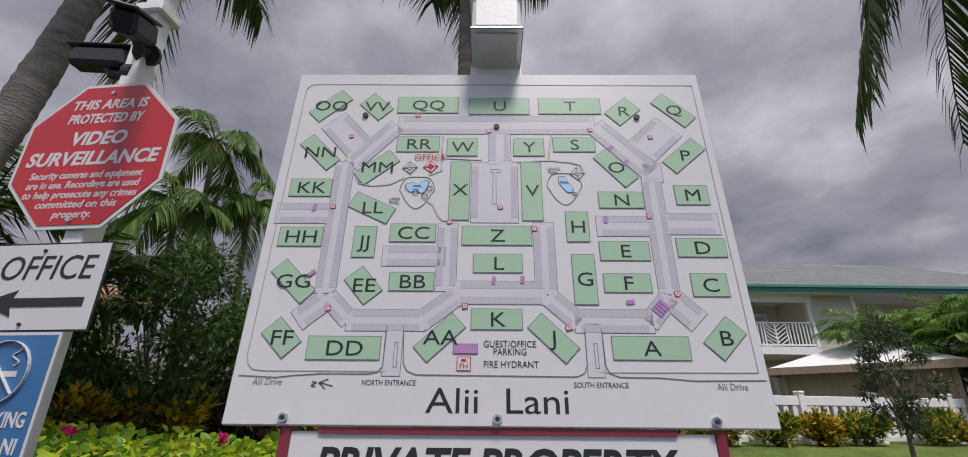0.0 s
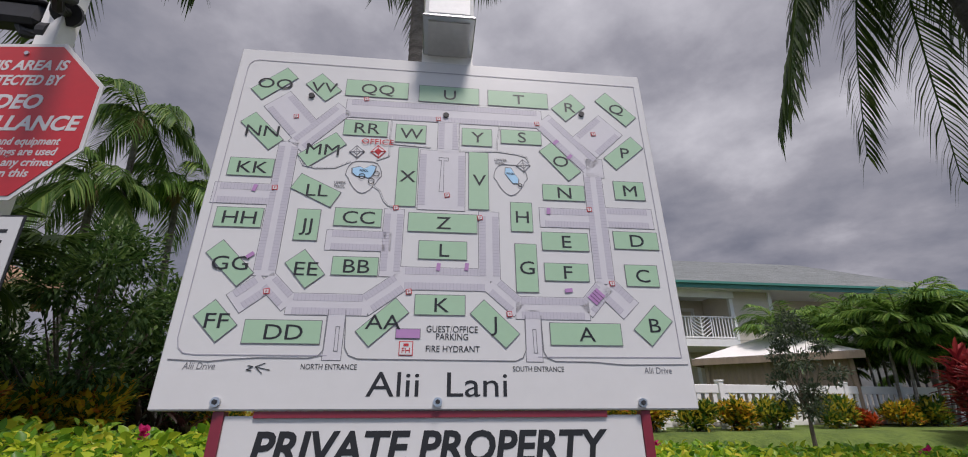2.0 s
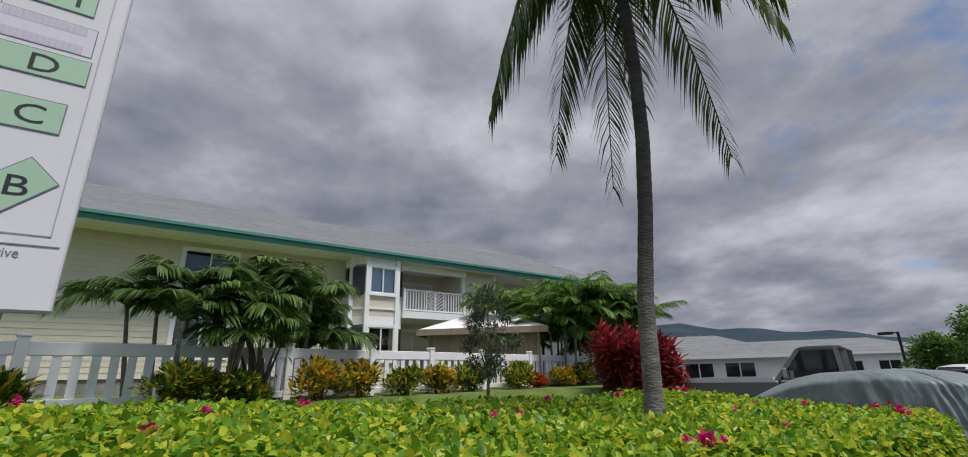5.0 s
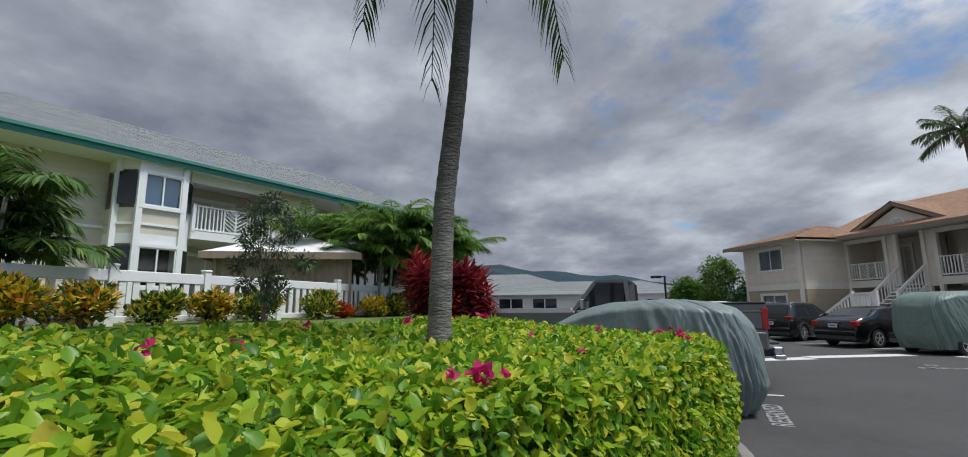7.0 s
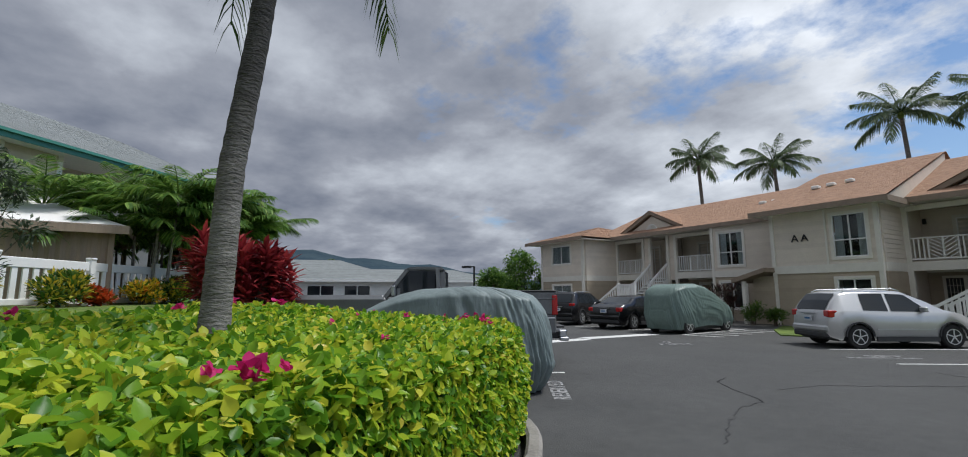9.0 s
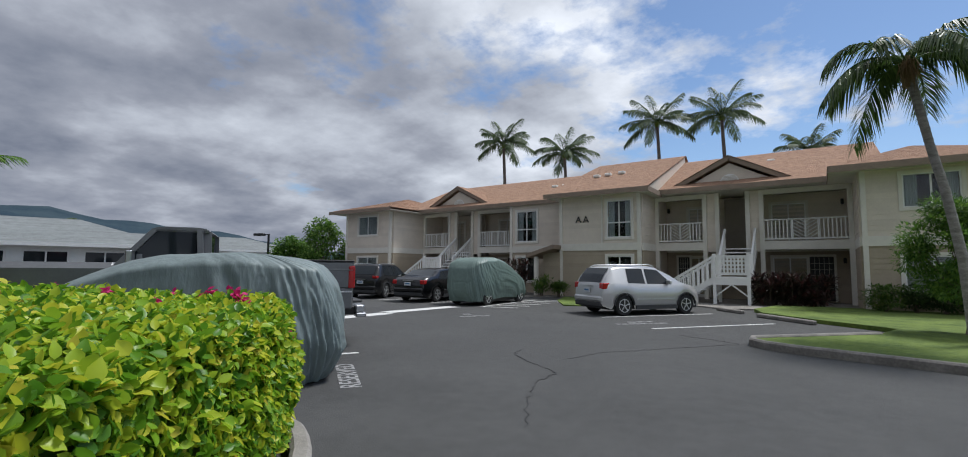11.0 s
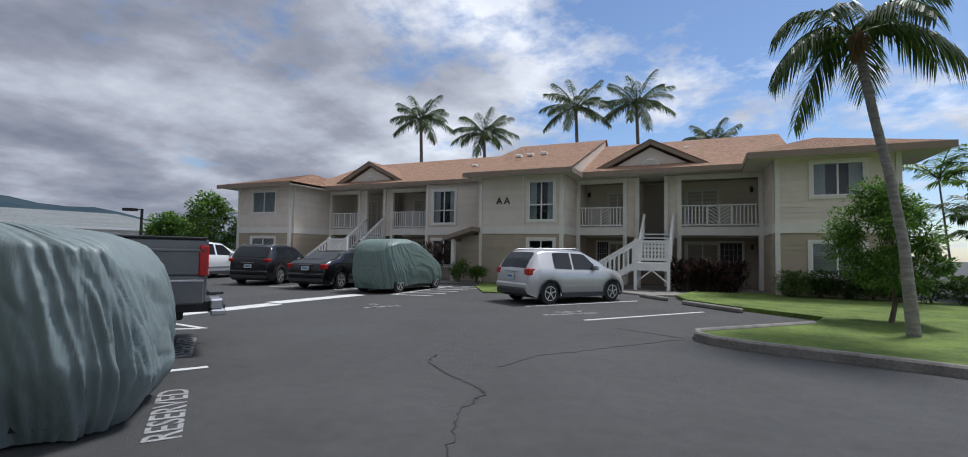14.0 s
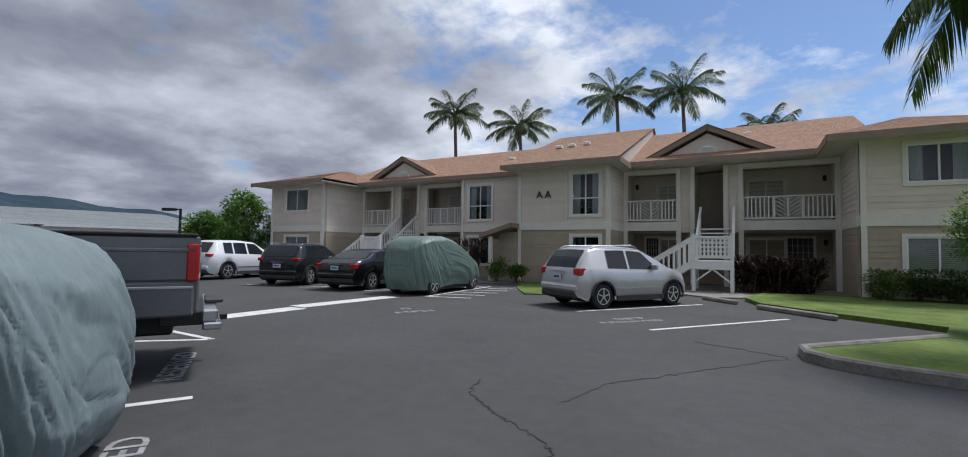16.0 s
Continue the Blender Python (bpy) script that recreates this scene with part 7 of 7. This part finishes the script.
for s in (-1, 1):
    y0, y1 = (s * TW - 0.09, s * TW) if s > 0 else (s * TW, s * TW + 0.09)
    tb("bed_side", 0.0, y0, 0.92, 2.1, y1, 1.36, bevel=0.03)
    tb("bed_side", 0.02, y0 + 0.012 * (s > 0) * -1, 0.60, 0.62, y1, 0.93)
    tb("bed_side", 1.52, y0, 0.60, 2.1, y1, 0.93)
    tb("bed_rail", 0.0, y0 - 0.01, 1.345, 2.1, y1 + 0.012, 1.375, m_="black", bevel=0.008)
    tb("trim_strip", 0.03, s * TW - 0.006, 0.86, 2.08, s * TW + 0.012, 0.885, m_="chrome", bevel=0.004)
    tb("crease", 0.02, s * TW - 0.006, 1.2, 2.09, s * TW + 0.012, 1.235, bevel=0.008)
    tb("door", 2.13, y0, 0.55, 3.22, y1, 1.26, bevel=0.03)
    tb("fender", 3.24, y0, 0.95, 4.95, y1, 1.26, bevel=0.04)
    tb("fender", 3.24, y0, 0.55, 3.5, y1, 0.96)
    tb("fender", 4.5, y0, 0.6, 4.95, y1, 0.96)
    tb("trim_strip", 2.15, s * TW - 0.006, 0.86, 4.9, s * TW + 0.012, 0.885, m_="chrome", bevel=0.004)
    # cab pillars and window
    wq = prism(bmesh.new(), [(2.32, 1.27), (3.2, 1.27), (2.82, 1.74), (2.32, 1.74)], "y", s * (TW - 0.13) - 0.008, s * (TW - 0.13) + 0.008)
    part("side_window", wq, "glass", T)
    for a, b, w_ in (((2.24, 1.22), (2.28, 1.78), 0.19), ((3.3, 1.22), (2.86, 1.76), 0.06), ((3.02, 1.27), (3.02, 1.5), 0.02)):
        part("pillar", beam(bmesh.new(), (a[0], s * (TW - 0.1), a[1]), (b[0], s * (TW - 0.15), b[1]), 0.07, w_, (0, 1, 0)), "truck_paint", T)
    tb("mirror", 3.05, s * TW if s > 0 else s * TW - 0.2, 1.28, 3.12, s * TW + 0.2 if s > 0 else s * TW, 1.46, m_="chrome", bevel=0.01)
    tb("door_handle", 2.22, s * TW - 0.005, 1.1, 2.38, s * TW + 0.025, 1.14, m_="chrome", bevel=0.006)
    tb("tail_light", -0.015, s * TW - (0.16 if s > 0 else -0.0), 0.93, 0.09, s * TW + (0.0 if s > 0 else 0.16) + 0.012 * s, 1.28, m_="tail_red", bevel=0.012)
    tb("tail_lens", -0.022, s * TW - (0.13 if s > 0 else -0.03), 0.94, -0.012, s * TW - (0.03 if s > 0 else -0.13), 1.0, m_="lens", bevel=0.004)
    tb("headlight", 4.9, s * TW - (0.36 if s > 0 else 0), 0.78, 5.0, s * TW + (0 if s > 0 else 0.36), 1.0, m_="lens")
    tb("turn_light", 4.8, s * TW - 0.02, 0.68, 5.0, s * TW + 0.02, 0.8, m_="amber")
    for x in (1.07, 4.0):
        wheel(T, x, s * (TW - 0.15), 0.37, 0.24, s, 8, "chrome")
        bm = bmesh.new()
        for k in range(12):
            a, b = math.pi * k / 12, math.pi * (k + 1) / 12
            beam(bm, (x + 0.46 * math.cos(a), s * TW, 0.42 + 0.46 * math.sin(a)), (x + 0.46 * math.cos(b), s * TW, 0.42 + 0.46 * math.sin(b)), 0.03, 0.05, (0, 1, 0))
        part("arch", bm, "truck_paint", T)
tb("tailgate", -0.02, -0.82, 0.62, 0.05, 0.82, 1.35, bevel=0.015)
tb("tailgate_panel", -0.03, -0.78, 0.95, -0.018, 0.78, 1.24, m_="alloy", bevel=0.004)
tb("tailgate_stripe", -0.034, -0.78, 1.0, -0.028, 0.78, 1.1, m_="black", bevel=0.002)
tb("tailgate_handle", -0.034, -0.14, 1.27, -0.018, 0.14, 1.31, m_="chrome", bevel=0.004)
tb("bed_floor", 0.05, -0.88, 0.72, 2.1, 0.88, 0.78, m_="black")
tb("bed_front", 2.06, -0.9, 0.78, 2.12, 0.9, 1.33)
tb("bumper", -0.2, -0.93, 0.53, -0.05, 0.93, 0.655, m_="chrome", bevel=0.02)
tb("bumper_bracket", -0.07, -0.84, 0.50, 0.3, 0.84, 0.63, m_="black", bevel=0.01)
tb("bumper_step", -0.26, -0.36, 0.66, -0.08, 0.36, 0.70, m_="car_plastic", bevel=0.01)
tb("bumper_lip", -0.23, -0.95, 0.46, -0.06, 0.95, 0.53, m_="chrome", bevel=0.015)
tb("hitch", -0.32, -0.04, 0.44, -0.1, 0.04, 0.5, m_="black", bevel=0.006)
tb("chassis", 0.2, -0.55, 0.38, 4.8, 0.55, 0.6, m_="black")
tb("hood", 3.26, -0.94, 1.1, 4.95, 0.94, 1.30, bevel=0.07)
tb("grille", 4.93, -0.62, 0.75, 5.0, 0.62, 1.05, m_="chrome")
tb("bumper", 4.98, -0.97, 0.5, 5.15, 0.97, 0.7, m_="chrome")
rf = prism(bmesh.new(), [(2.15, 1.745), (2.92, 1.745), (2.88, 1.79), (2.75, 1.815), (2.35, 1.815), (2.18, 1.80)], "y", -TW + 0.14, TW - 0.14)
bmesh.ops.bevel(rf, geom=list(rf.edges), offset=0.02, segments=2, affect="EDGES")
part("cab_roof", rf, "truck_paint", T, smooth=False)
tb("cab_back", 2.14, -TW + 0.09, 0.6, 2.2, TW - 0.09, 1.3)
part("rear_window", prism(bmesh.new(), [(-0.62, 1.32), (0.62, 1.32), (0.58, 1.72), (-0.58, 1.72)], "x", 2.17, 2.18), "glass", T)
wsb = bmesh.new()
wv = [wsb.verts.new(p) for p in ((3.32, -0.82, 1.25), (3.32, 0.82, 1.25), (2.88, 0.74, 1.77), (2.88, -0.74, 1.77))]
wsb.faces.new(wv)
part("windscreen", wsb, "glass", T)
for s in (-1, 1):
    part("pillar", beam(bmesh.new(), (2.18, s * 0.72, 1.28), (2.2, s * 0.68, 1.76), 0.12, 0.06, (0, 1, 0)), "truck_paint", T)
tb("seat", 2.25, -0.75, 0.8, 2.5, 0.75, 1.4, m_="car_plastic", bevel=0.06)
tb("dashboard", 3.0, -0.85, 1.05, 3.3, 0.85, 1.27, m_="black", bevel=0.03)
bm = bmesh.new()
for k in range(16):
    a, b = 2 * math.pi * k / 16, 2 * math.pi * (k + 1) / 16
    beam(bm, (2.88 + 0.06 * math.sin(a), 0.38 + 0.18 * math.cos(a), 1.26 + 0.17 * math.sin(a)), (2.88 + 0.06 * math.sin(b), 0.38 + 0.18 * math.cos(b), 1.26 + 0.17 * math.sin(b)), 0.025, 0.025)
part("steering_wheel", bm, "black", T)

# ---- markings on the asphalt ----


def stripe(pts, w, material="paint_line", label="white painted parking line"):
    bm = bmesh.new()
    for a, b in zip(pts, pts[1:]):
        beam(bm, (*a, 0.004), (*b, 0.004), w, 0.004)
    return tagged(part("road_marking", bm, material), label, "road marking", kind="structure")


for a, b in (((-5.55, 11.15), (-3.13, 14.59)), ((-3.56, 9.36), (-1.25, 12.58)), ((-6.55, 2.86), (-8.8, -1.0)), ((-9.12, 4.6), (-11.5, 2.5)), ((-13.2, 12.2), (-10.9, 16.2)), ((-15.9, 11.8), (-13.6, 15.8)), ((-18.3, 11.4), (-16.0, 15.4))):
    stripe((a, b), 0.1)
stripe(((-9.12, 4.6), (-11.2, 4.7)), 0.1)
for y0, y1 in ((3.2, 7.9), (8.05, 11.25)):
    stripe(((-11.3 + (0.0 if y0 < 5 else -0.15), y0), (-11.2, y1)), 0.55, label="broad white painted bar across the drive")
for i in range(6):
    f = i / 5
    stripe(((-10.45 + 0.15 * f, 11.9 + 4.6 * f), (-9.1 - 0.35 * f, 12.25 + 4.8 * f)), 0.1, label="white hatched no-parking line")
stripe(((-10.45, 11.85), (-10.75, 16.5)), 0.1, label="white hatched no-parking line")


def road_text(body, p, q, size, material="paint_worn", sx=1.0):
    d = (Vector(q) - Vector(p))
    ang = math.degrees(math.atan2(d.y, d.x))
    t = text(body, size, material, None, Matrix.Translation((p[0], p[1], 0.004)) @ Matrix.Rotation(radians(ang), 4, "Z"), "road_lettering", "LEFT", 0.002, bold=0.004)
    w = max(v.co.x for v in t.data.vertices)
    t.matrix_basis = t.matrix_basis @ Matrix.Diagonal((d.length / w, 1, 1, 1))
    return tagged(t, "worn white stencilled lettering on the asphalt", "road marking", kind="structure")


road_text("RESERVED", (-4.72, 1.37), (-5.90, 2.20), 0.36)
road_text("RESERVED", (-7.25, 3.12), (-8.46, 4.0), 0.36)
road_text("5", (-9.1, 9.05), (-8.95, 9.3), 0.36)
road_text("MPH", (-8.72, 8.45), (-8.28, 9.3), 0.36)
road_text("SET", (-4.40, 10.25), (-3.88, 10.9), 0.30)
road_text("RESERVED", (-4.52, 9.62), (-3.52, 10.78), 0.24)
rng.seed(91)
for path in (((-1.5, 8.0), (-2.1, 8.3), (-2.85, 8.6)), ((-1.5, 8.0), (-2.3, 6.9), (-2.9, 6.0), (-3.3, 5.5), (-3.55, 4.45)), ((-4.6, 4.9), (-4.44, 4.38), (-4.1, 4.1), (-3.9, 3.93), (-3.55, 3.75), (-3.21, 3.47), (-3.19, 2.96), (-2.9, 2.2), (-2.4, 1.2))):
    bm = bmesh.new()
    pts = []
    for a, b in zip(path, path[1:]):
        for i in range(12):
            t = i / 12
            pts.append((a[0] + (b[0] - a[0]) * t + rng.uniform(-0.035, 0.035), a[1] + (b[1] - a[1]) * t + rng.uniform(-0.035, 0.035), 0.003))
    for a, b in zip(pts, pts[1:]):
        beam(bm, a, b, rng.uniform(0.004, 0.014), 0.003)
    tagged(part("crack", bm, "crack"), "thin dark crack in the asphalt", "crack", kind="structure")
for a, b in (((-1.79, 14.38), (-0.35, 12.91)), ((-3.2, 16.2), (-2.3, 15.2))):
    d = Vector(b) - Vector(a)
    ws = part("wheel_stop", bx(0, -0.08, 0, d.length, 0.08, 0.12, bevel=0.025), "concrete")
    ws.matrix_world = frame_at(a[0], a[1], 0.0, math.degrees(math.atan2(d.y, d.x)))
    tagged(ws, "grey concrete wheel stop on the asphalt", "wheel stop", "wheel stops")

# ---- gazebo behind the fence ----
G = empty("gazebo", frame_at(-15.0, -6.65, 1.2, 143 + 38) @ Matrix.Scale(1.22, 4), "canvas gazebo with white roof and tan curtains", "gazebo")
gh, gs = 1.5, 1.45
for sx in (-1, 1):
    for sy in (-1, 1):
        part("leg", bx(sx * gs - 0.04, sy * gs - 0.04, 0, sx * gs + 0.04, sy * gs + 0.04, gh), "canvas_tan", G)
        bm = bmesh.new()
        pts = []
        for i in range(13):
            t = i / 12
            pts.append((sx * (gs - 0.05 - 0.34 * t), sy * (gs - 0.03 + 0.03 * (i % 2))))
        prism(bm, pts + [(x, y + 0.01) for x, y in pts[::-1]], "z", 0.05, gh)
        for v in bm.verts:
            if v.co.z < 1:
                v.co.x = sx * (gs - (gs - abs(v.co.x)) * 0.35)
        part("curtain", bm, "canvas_tan", G)
bm = bmesh.new()
r0 = [bm.verts.new((x * 1.72, y * 1.72, gh)) for x, y in ((-1, -1), (1, -1), (1, 1), (-1, 1))]
r1 = [bm.verts.new((x * 0.85, y * 0.85, gh + 0.36)) for x, y in ((-1, -1), (1, -1), (1, 1), (-1, 1))]
r2 = [bm.verts.new((x * 0.1, y * 0.1, gh + 0.66)) for x, y in ((-1, -1), (1, -1), (1, 1), (-1, 1))]
for a, b in ((r0, r1), (r1, r2)):
    for k in range(4):
        bm.faces.new((a[k], a[(k + 1) % 4], b[(k + 1) % 4], b[k]))
bm.faces.new(r2)
part("canopy", bm, "canvas", G)
# full tan curtains added on two sides, filling in for the dark inside
for a, b in (((-1, 1), (1, 1)), ((-1, -1), (-1, 1))):
    q = bmesh.new()
    pts = [(a[0] * gs + (b[0] - a[0]) * gs * i / 40 + (0.03 * (i % 2) if a[0] == b[0] else 0), a[1] * gs + (b[1] - a[1]) * gs * i / 40 + (0.03 * (i % 2) if a[1] == b[1] else 0)) for i in range(41)]
    rowa, rowb = [q.verts.new((x, y, 0.02)) for x, y in pts], [q.verts.new((x, y, gh)) for x, y in pts]
    for i in range(40):
        q.faces.new((rowa[i], rowa[i + 1], rowb[i + 1], rowb[i]))
    part("curtain", q, "canvas_tan", G)
bm = bmesh.new()
for a, b in (((-1, -1), (1, -1)), ((1, -1), (1, 1)), ((1, 1), (-1, 1)), ((-1, 1), (-1, -1))):
    beam(bm, (a[0] * 1.71, a[1] * 1.71, gh - 0.06), (b[0] * 1.71, b[1] * 1.71, gh - 0.06), 0.015, 0.16)
part("valance", bm, "canvas_tan", G)

# ---- street lamp, far buildings, hill ----
L_ = empty("street_lamp", frame_at(-36.1, 18.5, 0, 205), "black car-park lamp with a flat square head", "street lamp")
part("pole", cyl(bmesh.new(), (0, 0, 0), 0.09, 3.95, 10), "black", L_)
part("arm", bx(0, -0.04, 3.86, 0.5, 0.04, 3.94), "black", L_)
part("head", bx(0.4, -0.2, 3.8, 1.25, 0.2, 4.0, bevel=0.03), "black", L_)


def far_house(name, label, m, L, D, eave, ridge, wall, roof, wins, fas="white"):
    h = empty(name, m, label, "house")
    part("wall", bx(0, 0, 0, L, D, eave), wall, h)
    for x0, x1, z0, z1 in wins:
        w = part("window", box(box(box(box(bmesh.new(), x0 - 0.1, -0.06, z0 - 0.1, x0, 0.0, z1 + 0.1), x1, -0.06, z0 - 0.1, x1 + 0.1, 0.0, z1 + 0.1), x0, -0.06, z1, x1, 0.0, z1 + 0.1), x0, -0.06, z0 - 0.1, x1, 0.0, z0), "white", h)
        part("pane", bx(x0, -0.02, z0, x1, -0.005, z1), "glass", w)
        part("mullion", bx((x0 + x1) / 2 - 0.04, -0.05, z0, (x0 + x1) / 2 + 0.04, -0.021, z1), "white", w)
    o = 0.7
    hip = min(D / 2, L * 0.2)
    e = [(-o, -o, eave), (L + o, -o, eave), (L + o, D + o, eave), (-o, D + o, eave)]
    r = [(hip, D / 2, ridge), (L - hip, D / 2, ridge)]
    for q in ([e[0], e[1], r[1], r[0]], [e[2], e[3], r[0], r[1]], [e[1], e[2], r[1], r[1]], [e[3], e[0], r[0], r[0]]):
        rows_of_shingles("roof", q, h, roof, 0.35, 2.0)
    part("fascia", bx(-o, -o - 0.03, eave - 0.2, L + o, -o, eave + 0.01), fas, h)
    part("soffit", bx(-o, -o, eave - 0.1, L + o, 0.1, eave - 0.06), fas, h)
    return h


far_house("house", "low white house with pale grey roof far off", frame_at(-39.5, -9.5, 0, 75), 20.5, 9, 2.6, 4.3, "white", "roof_grey", [(1.2 + 2.6 * i, 3.0 + 2.6 * i, 0.9, 2.1) for i in range(7)])
far_house("house", "low white house with pale grey roof far off", frame_at(-62, 4, 0, 75), 30, 10, 3.2, 4.9, "white", "roof_grey", [(2 + 3.2 * i, 3.8 + 3.2 * i, 1.0, 2.3) for i in range(8)])
far_house("house", "cream house with terracotta roof behind the hedge", frame_at(9.0, -27.2, 1.2, 175), 9.3, 6, 4.5, 5.9, "siding_cream", "shingle", [(1.0, 2.4, 3.0, 4.1), (4.0, 5.6, 3.0, 4.1), (7.0, 8.4, 3.0, 4.1)], "shingle")
rv, rf = [], []
NH = 60
for i in range(NH + 1):
    hd = radians(235 - 115 * i / NH)
    t = i / NH
    hdeg = 235 - 115 * t
    el = float(np.interp(hdeg, [120, 138, 150, 165, 172, 200, 235], [0.0, 0.018, 0.048, 0.080, 0.088, 0.11, 0.12])) + 0.002 * math.sin(t * 47)
    for d, k in ((1300, 0.0), (2300, 0.55), (3300, 1.0), (3700, 0.2)):
        rv.append((math.cos(hd) * d, math.sin(hd) * d, el * 3300 * k * (1 + 0.05 * math.sin(i * 1.7 + k * 5)) - (5 if k == 0 else 0)))
for i in range(NH):
    for j in range(3):
        a = i * 4 + j
        rf.append((a, a + 4, a + 5, a + 1))
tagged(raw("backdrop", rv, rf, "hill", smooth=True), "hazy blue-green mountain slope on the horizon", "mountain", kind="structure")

# ---- planting round the car park ----
for i, (x, y, h, s) in enumerate(((-29.9, 19.2, 4.6, 1.75), (-32.8, 18.5, 3.3, 1.6), (-34.5, 20.5, 3.0, 1.5))):
    tree("tree", "round dense green tree beyond the car park", (x, y, 0), h, s, 0.14, 5200, "tree_leaf", 0.24, 0.13, 130 + i, 24, 0.25)
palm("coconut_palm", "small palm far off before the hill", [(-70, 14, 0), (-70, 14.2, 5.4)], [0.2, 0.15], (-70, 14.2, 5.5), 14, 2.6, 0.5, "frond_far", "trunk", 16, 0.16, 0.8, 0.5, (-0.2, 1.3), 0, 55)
tree("feathery_tree", "young feathery green tree on the lawn island", (2.34, 11.85, 0.1), 2.85, 0.95, 0.045, 15000, "tree_leaf", 0.11, 0.04, 140, 26, 0.28)
for i in range(11):
    x = 1.6 + i * 0.72
    bush("clipped_shrub", "dense dark green shrub along the apartment wall", "shrub", (x, 18.3 + 0.12 * (i % 2), 0.1), (1.15, 0.9, 0.85), 1900, "shrub_light" if i % 3 == 0 else "shrub", 0.10, 0.05, 150 + i, "wall shrubs", stems=4)
for i, x in enumerate((-1.9, -1.15, -0.4)):
    rosettes("ti_plant", "dark purple ti plants beside the entry", (x, 19.6, 0.05), 40, 1.15, 0.6, "ti_dark", 0.34, 0.08, 170 + i, 18, "entry plants")
for i, (x, y) in enumerate(((-11.6, 18.6), (-10.8, 18.9), (-8.9, 19.2), (-8.1, 19.1))):
    bush("shrub", "leafy green shrub against the apartment wall", "shrub", (x, y, 0.08), (0.9, 0.7, 0.95), 800, "shrub_light", 0.16, 0.06, 180 + i, "wall shrubs", upright=0.7)
for i, (x, y) in enumerate(((-14.2, 19.6), (-13.0, 19.3), (-16.6, 19.8))):
    rosettes("ti_plant", "dark purple ti plants beside the entry", (x, y, 0.05), 9, 1.7, 0.5, "ti_dark", 0.5, 0.08, 190 + i, 18, "entry plants")
cane_palms("areca_palm", "light green palms beside the apartment end", (9.2, 23.5, 0), 9, 6.8, 2.4, 1.8, "areca", 200, 26, 0.06, 0.6, 8)
cane_palms("areca_palm", "dark palms in shade beside the apartment end", (8.6, 20.6, 0), 7, 4.6, 1.9, 1.3, "frond", 201, 24, 0.05, 0.5, 7)
tree("tree", "broad leafy tree beside the apartment end", (11.5, 22.0, 0), 8.2, 3.0, 0.2, 7500, "tree_leaf", 0.32, 0.14, 202, 26, 0.3)
# left of the map board, seen past the sign post
palm("palm_tree", "slim garden palm with drooping green fronds", [(0.13, -15.41, 1.1), (0.28, -15.51, 4.31), (0.38, -15.61, 7.53)], [0.10, 0.07, 0.055], (0.38, -15.61, 7.63), 13, 1.55, 0.75, "palm_leaf", "trunk", 46, 0.035, 0.42, 0.8, (-0.1, 1.3), 2, 240, "garden palms", spin=0.0)
palm("palm_tree", "slim garden palm with drooping green fronds", [(0.86, -14.99, 1.1), (0.76, -15.09, 3.35), (0.86, -15.19, 5.61)], [0.10, 0.07, 0.055], (0.86, -15.19, 5.71), 14, 1.40, 0.75, "palm_leaf", "trunk", 46, 0.035, 0.42, 0.8, (-0.1, 1.3), 2, 241, "garden palms", spin=0.8)
palm("palm_tree", "slim garden palm with yellowing fronds", [(-0.45, -15.66, 1.1), (-0.80, -15.76, 3.71), (-0.70, -15.86, 6.32)], [0.10, 0.07, 0.055], (-0.70, -15.86, 6.42), 12, 1.35, 0.75, "areca", "trunk", 46, 0.035, 0.42, 0.8, (-0.1, 1.3), 2, 242, "garden palms", spin=1.6)
tree("shrub_tree", "dense dark green bushy tree by the fence", (1.0, -12.1, 1.2), 2.7, 1.1, 0.06, 9500, "tree_dark", 0.13, 0.045, 212, 26, 0.12)
for i, (x, y) in enumerate(((3.2, -13.2), (4.4, -13.0), (2.2, -13.6))):
    bush("shrub", "dense dark green shrub behind the crotons", "shrub", (x, y, 1.1), (1.7, 1.3, 1.3), 3200, "tree_dark", 0.12, 0.06, 220 + i, "back shrubs")
cane_palms("areca_palm", "green palms at the edge of the lot", (3.0, -11.2, 1.2), 5, 3.9, 1.7, 0.7, "frond", 213, 28, 0.04, 0.5, 8)
tree("shrub_tree", "dense dark green bushy tree by the fence", (-0.25, -12.8, 1.2), 2.3, 1.0, 0.05, 7000, "tree_dark", 0.13, 0.045, 230, 22, 0.12)
for i, (x, y, m_) in enumerate(((1.95, -11.45, "croton"), (1.45, -11.6, "croton"), (0.95, -11.7, "croton"))):
    bush("croton_shrub", "orange and yellow croton shrub by the fence", "shrub", (x, y, 1.1), (0.85, 0.7, 0.85), 1400, m_, 0.15, 0.065, 232 + i, "croton shrubs", upright=0.9, clumps=13)
rosettes("ti_plant", "dark purple ti plants by the fence", (0.05, -11.9, 1.1), 16, 0.8, 0.5, "ti_dark", 0.34, 0.07, 236, 16)
for i, (x, y) in enumerate(((1.7, -13.6), (0.8, -13.9), (2.6, -13.3))):
    bush("shrub", "dense dark green shrub behind the crotons", "shrub", (x, y, 1.15), (1.6, 1.2, 1.5), 3600, "tree_dark", 0.12, 0.06, 238 + i, "back shrubs", clumps=14)
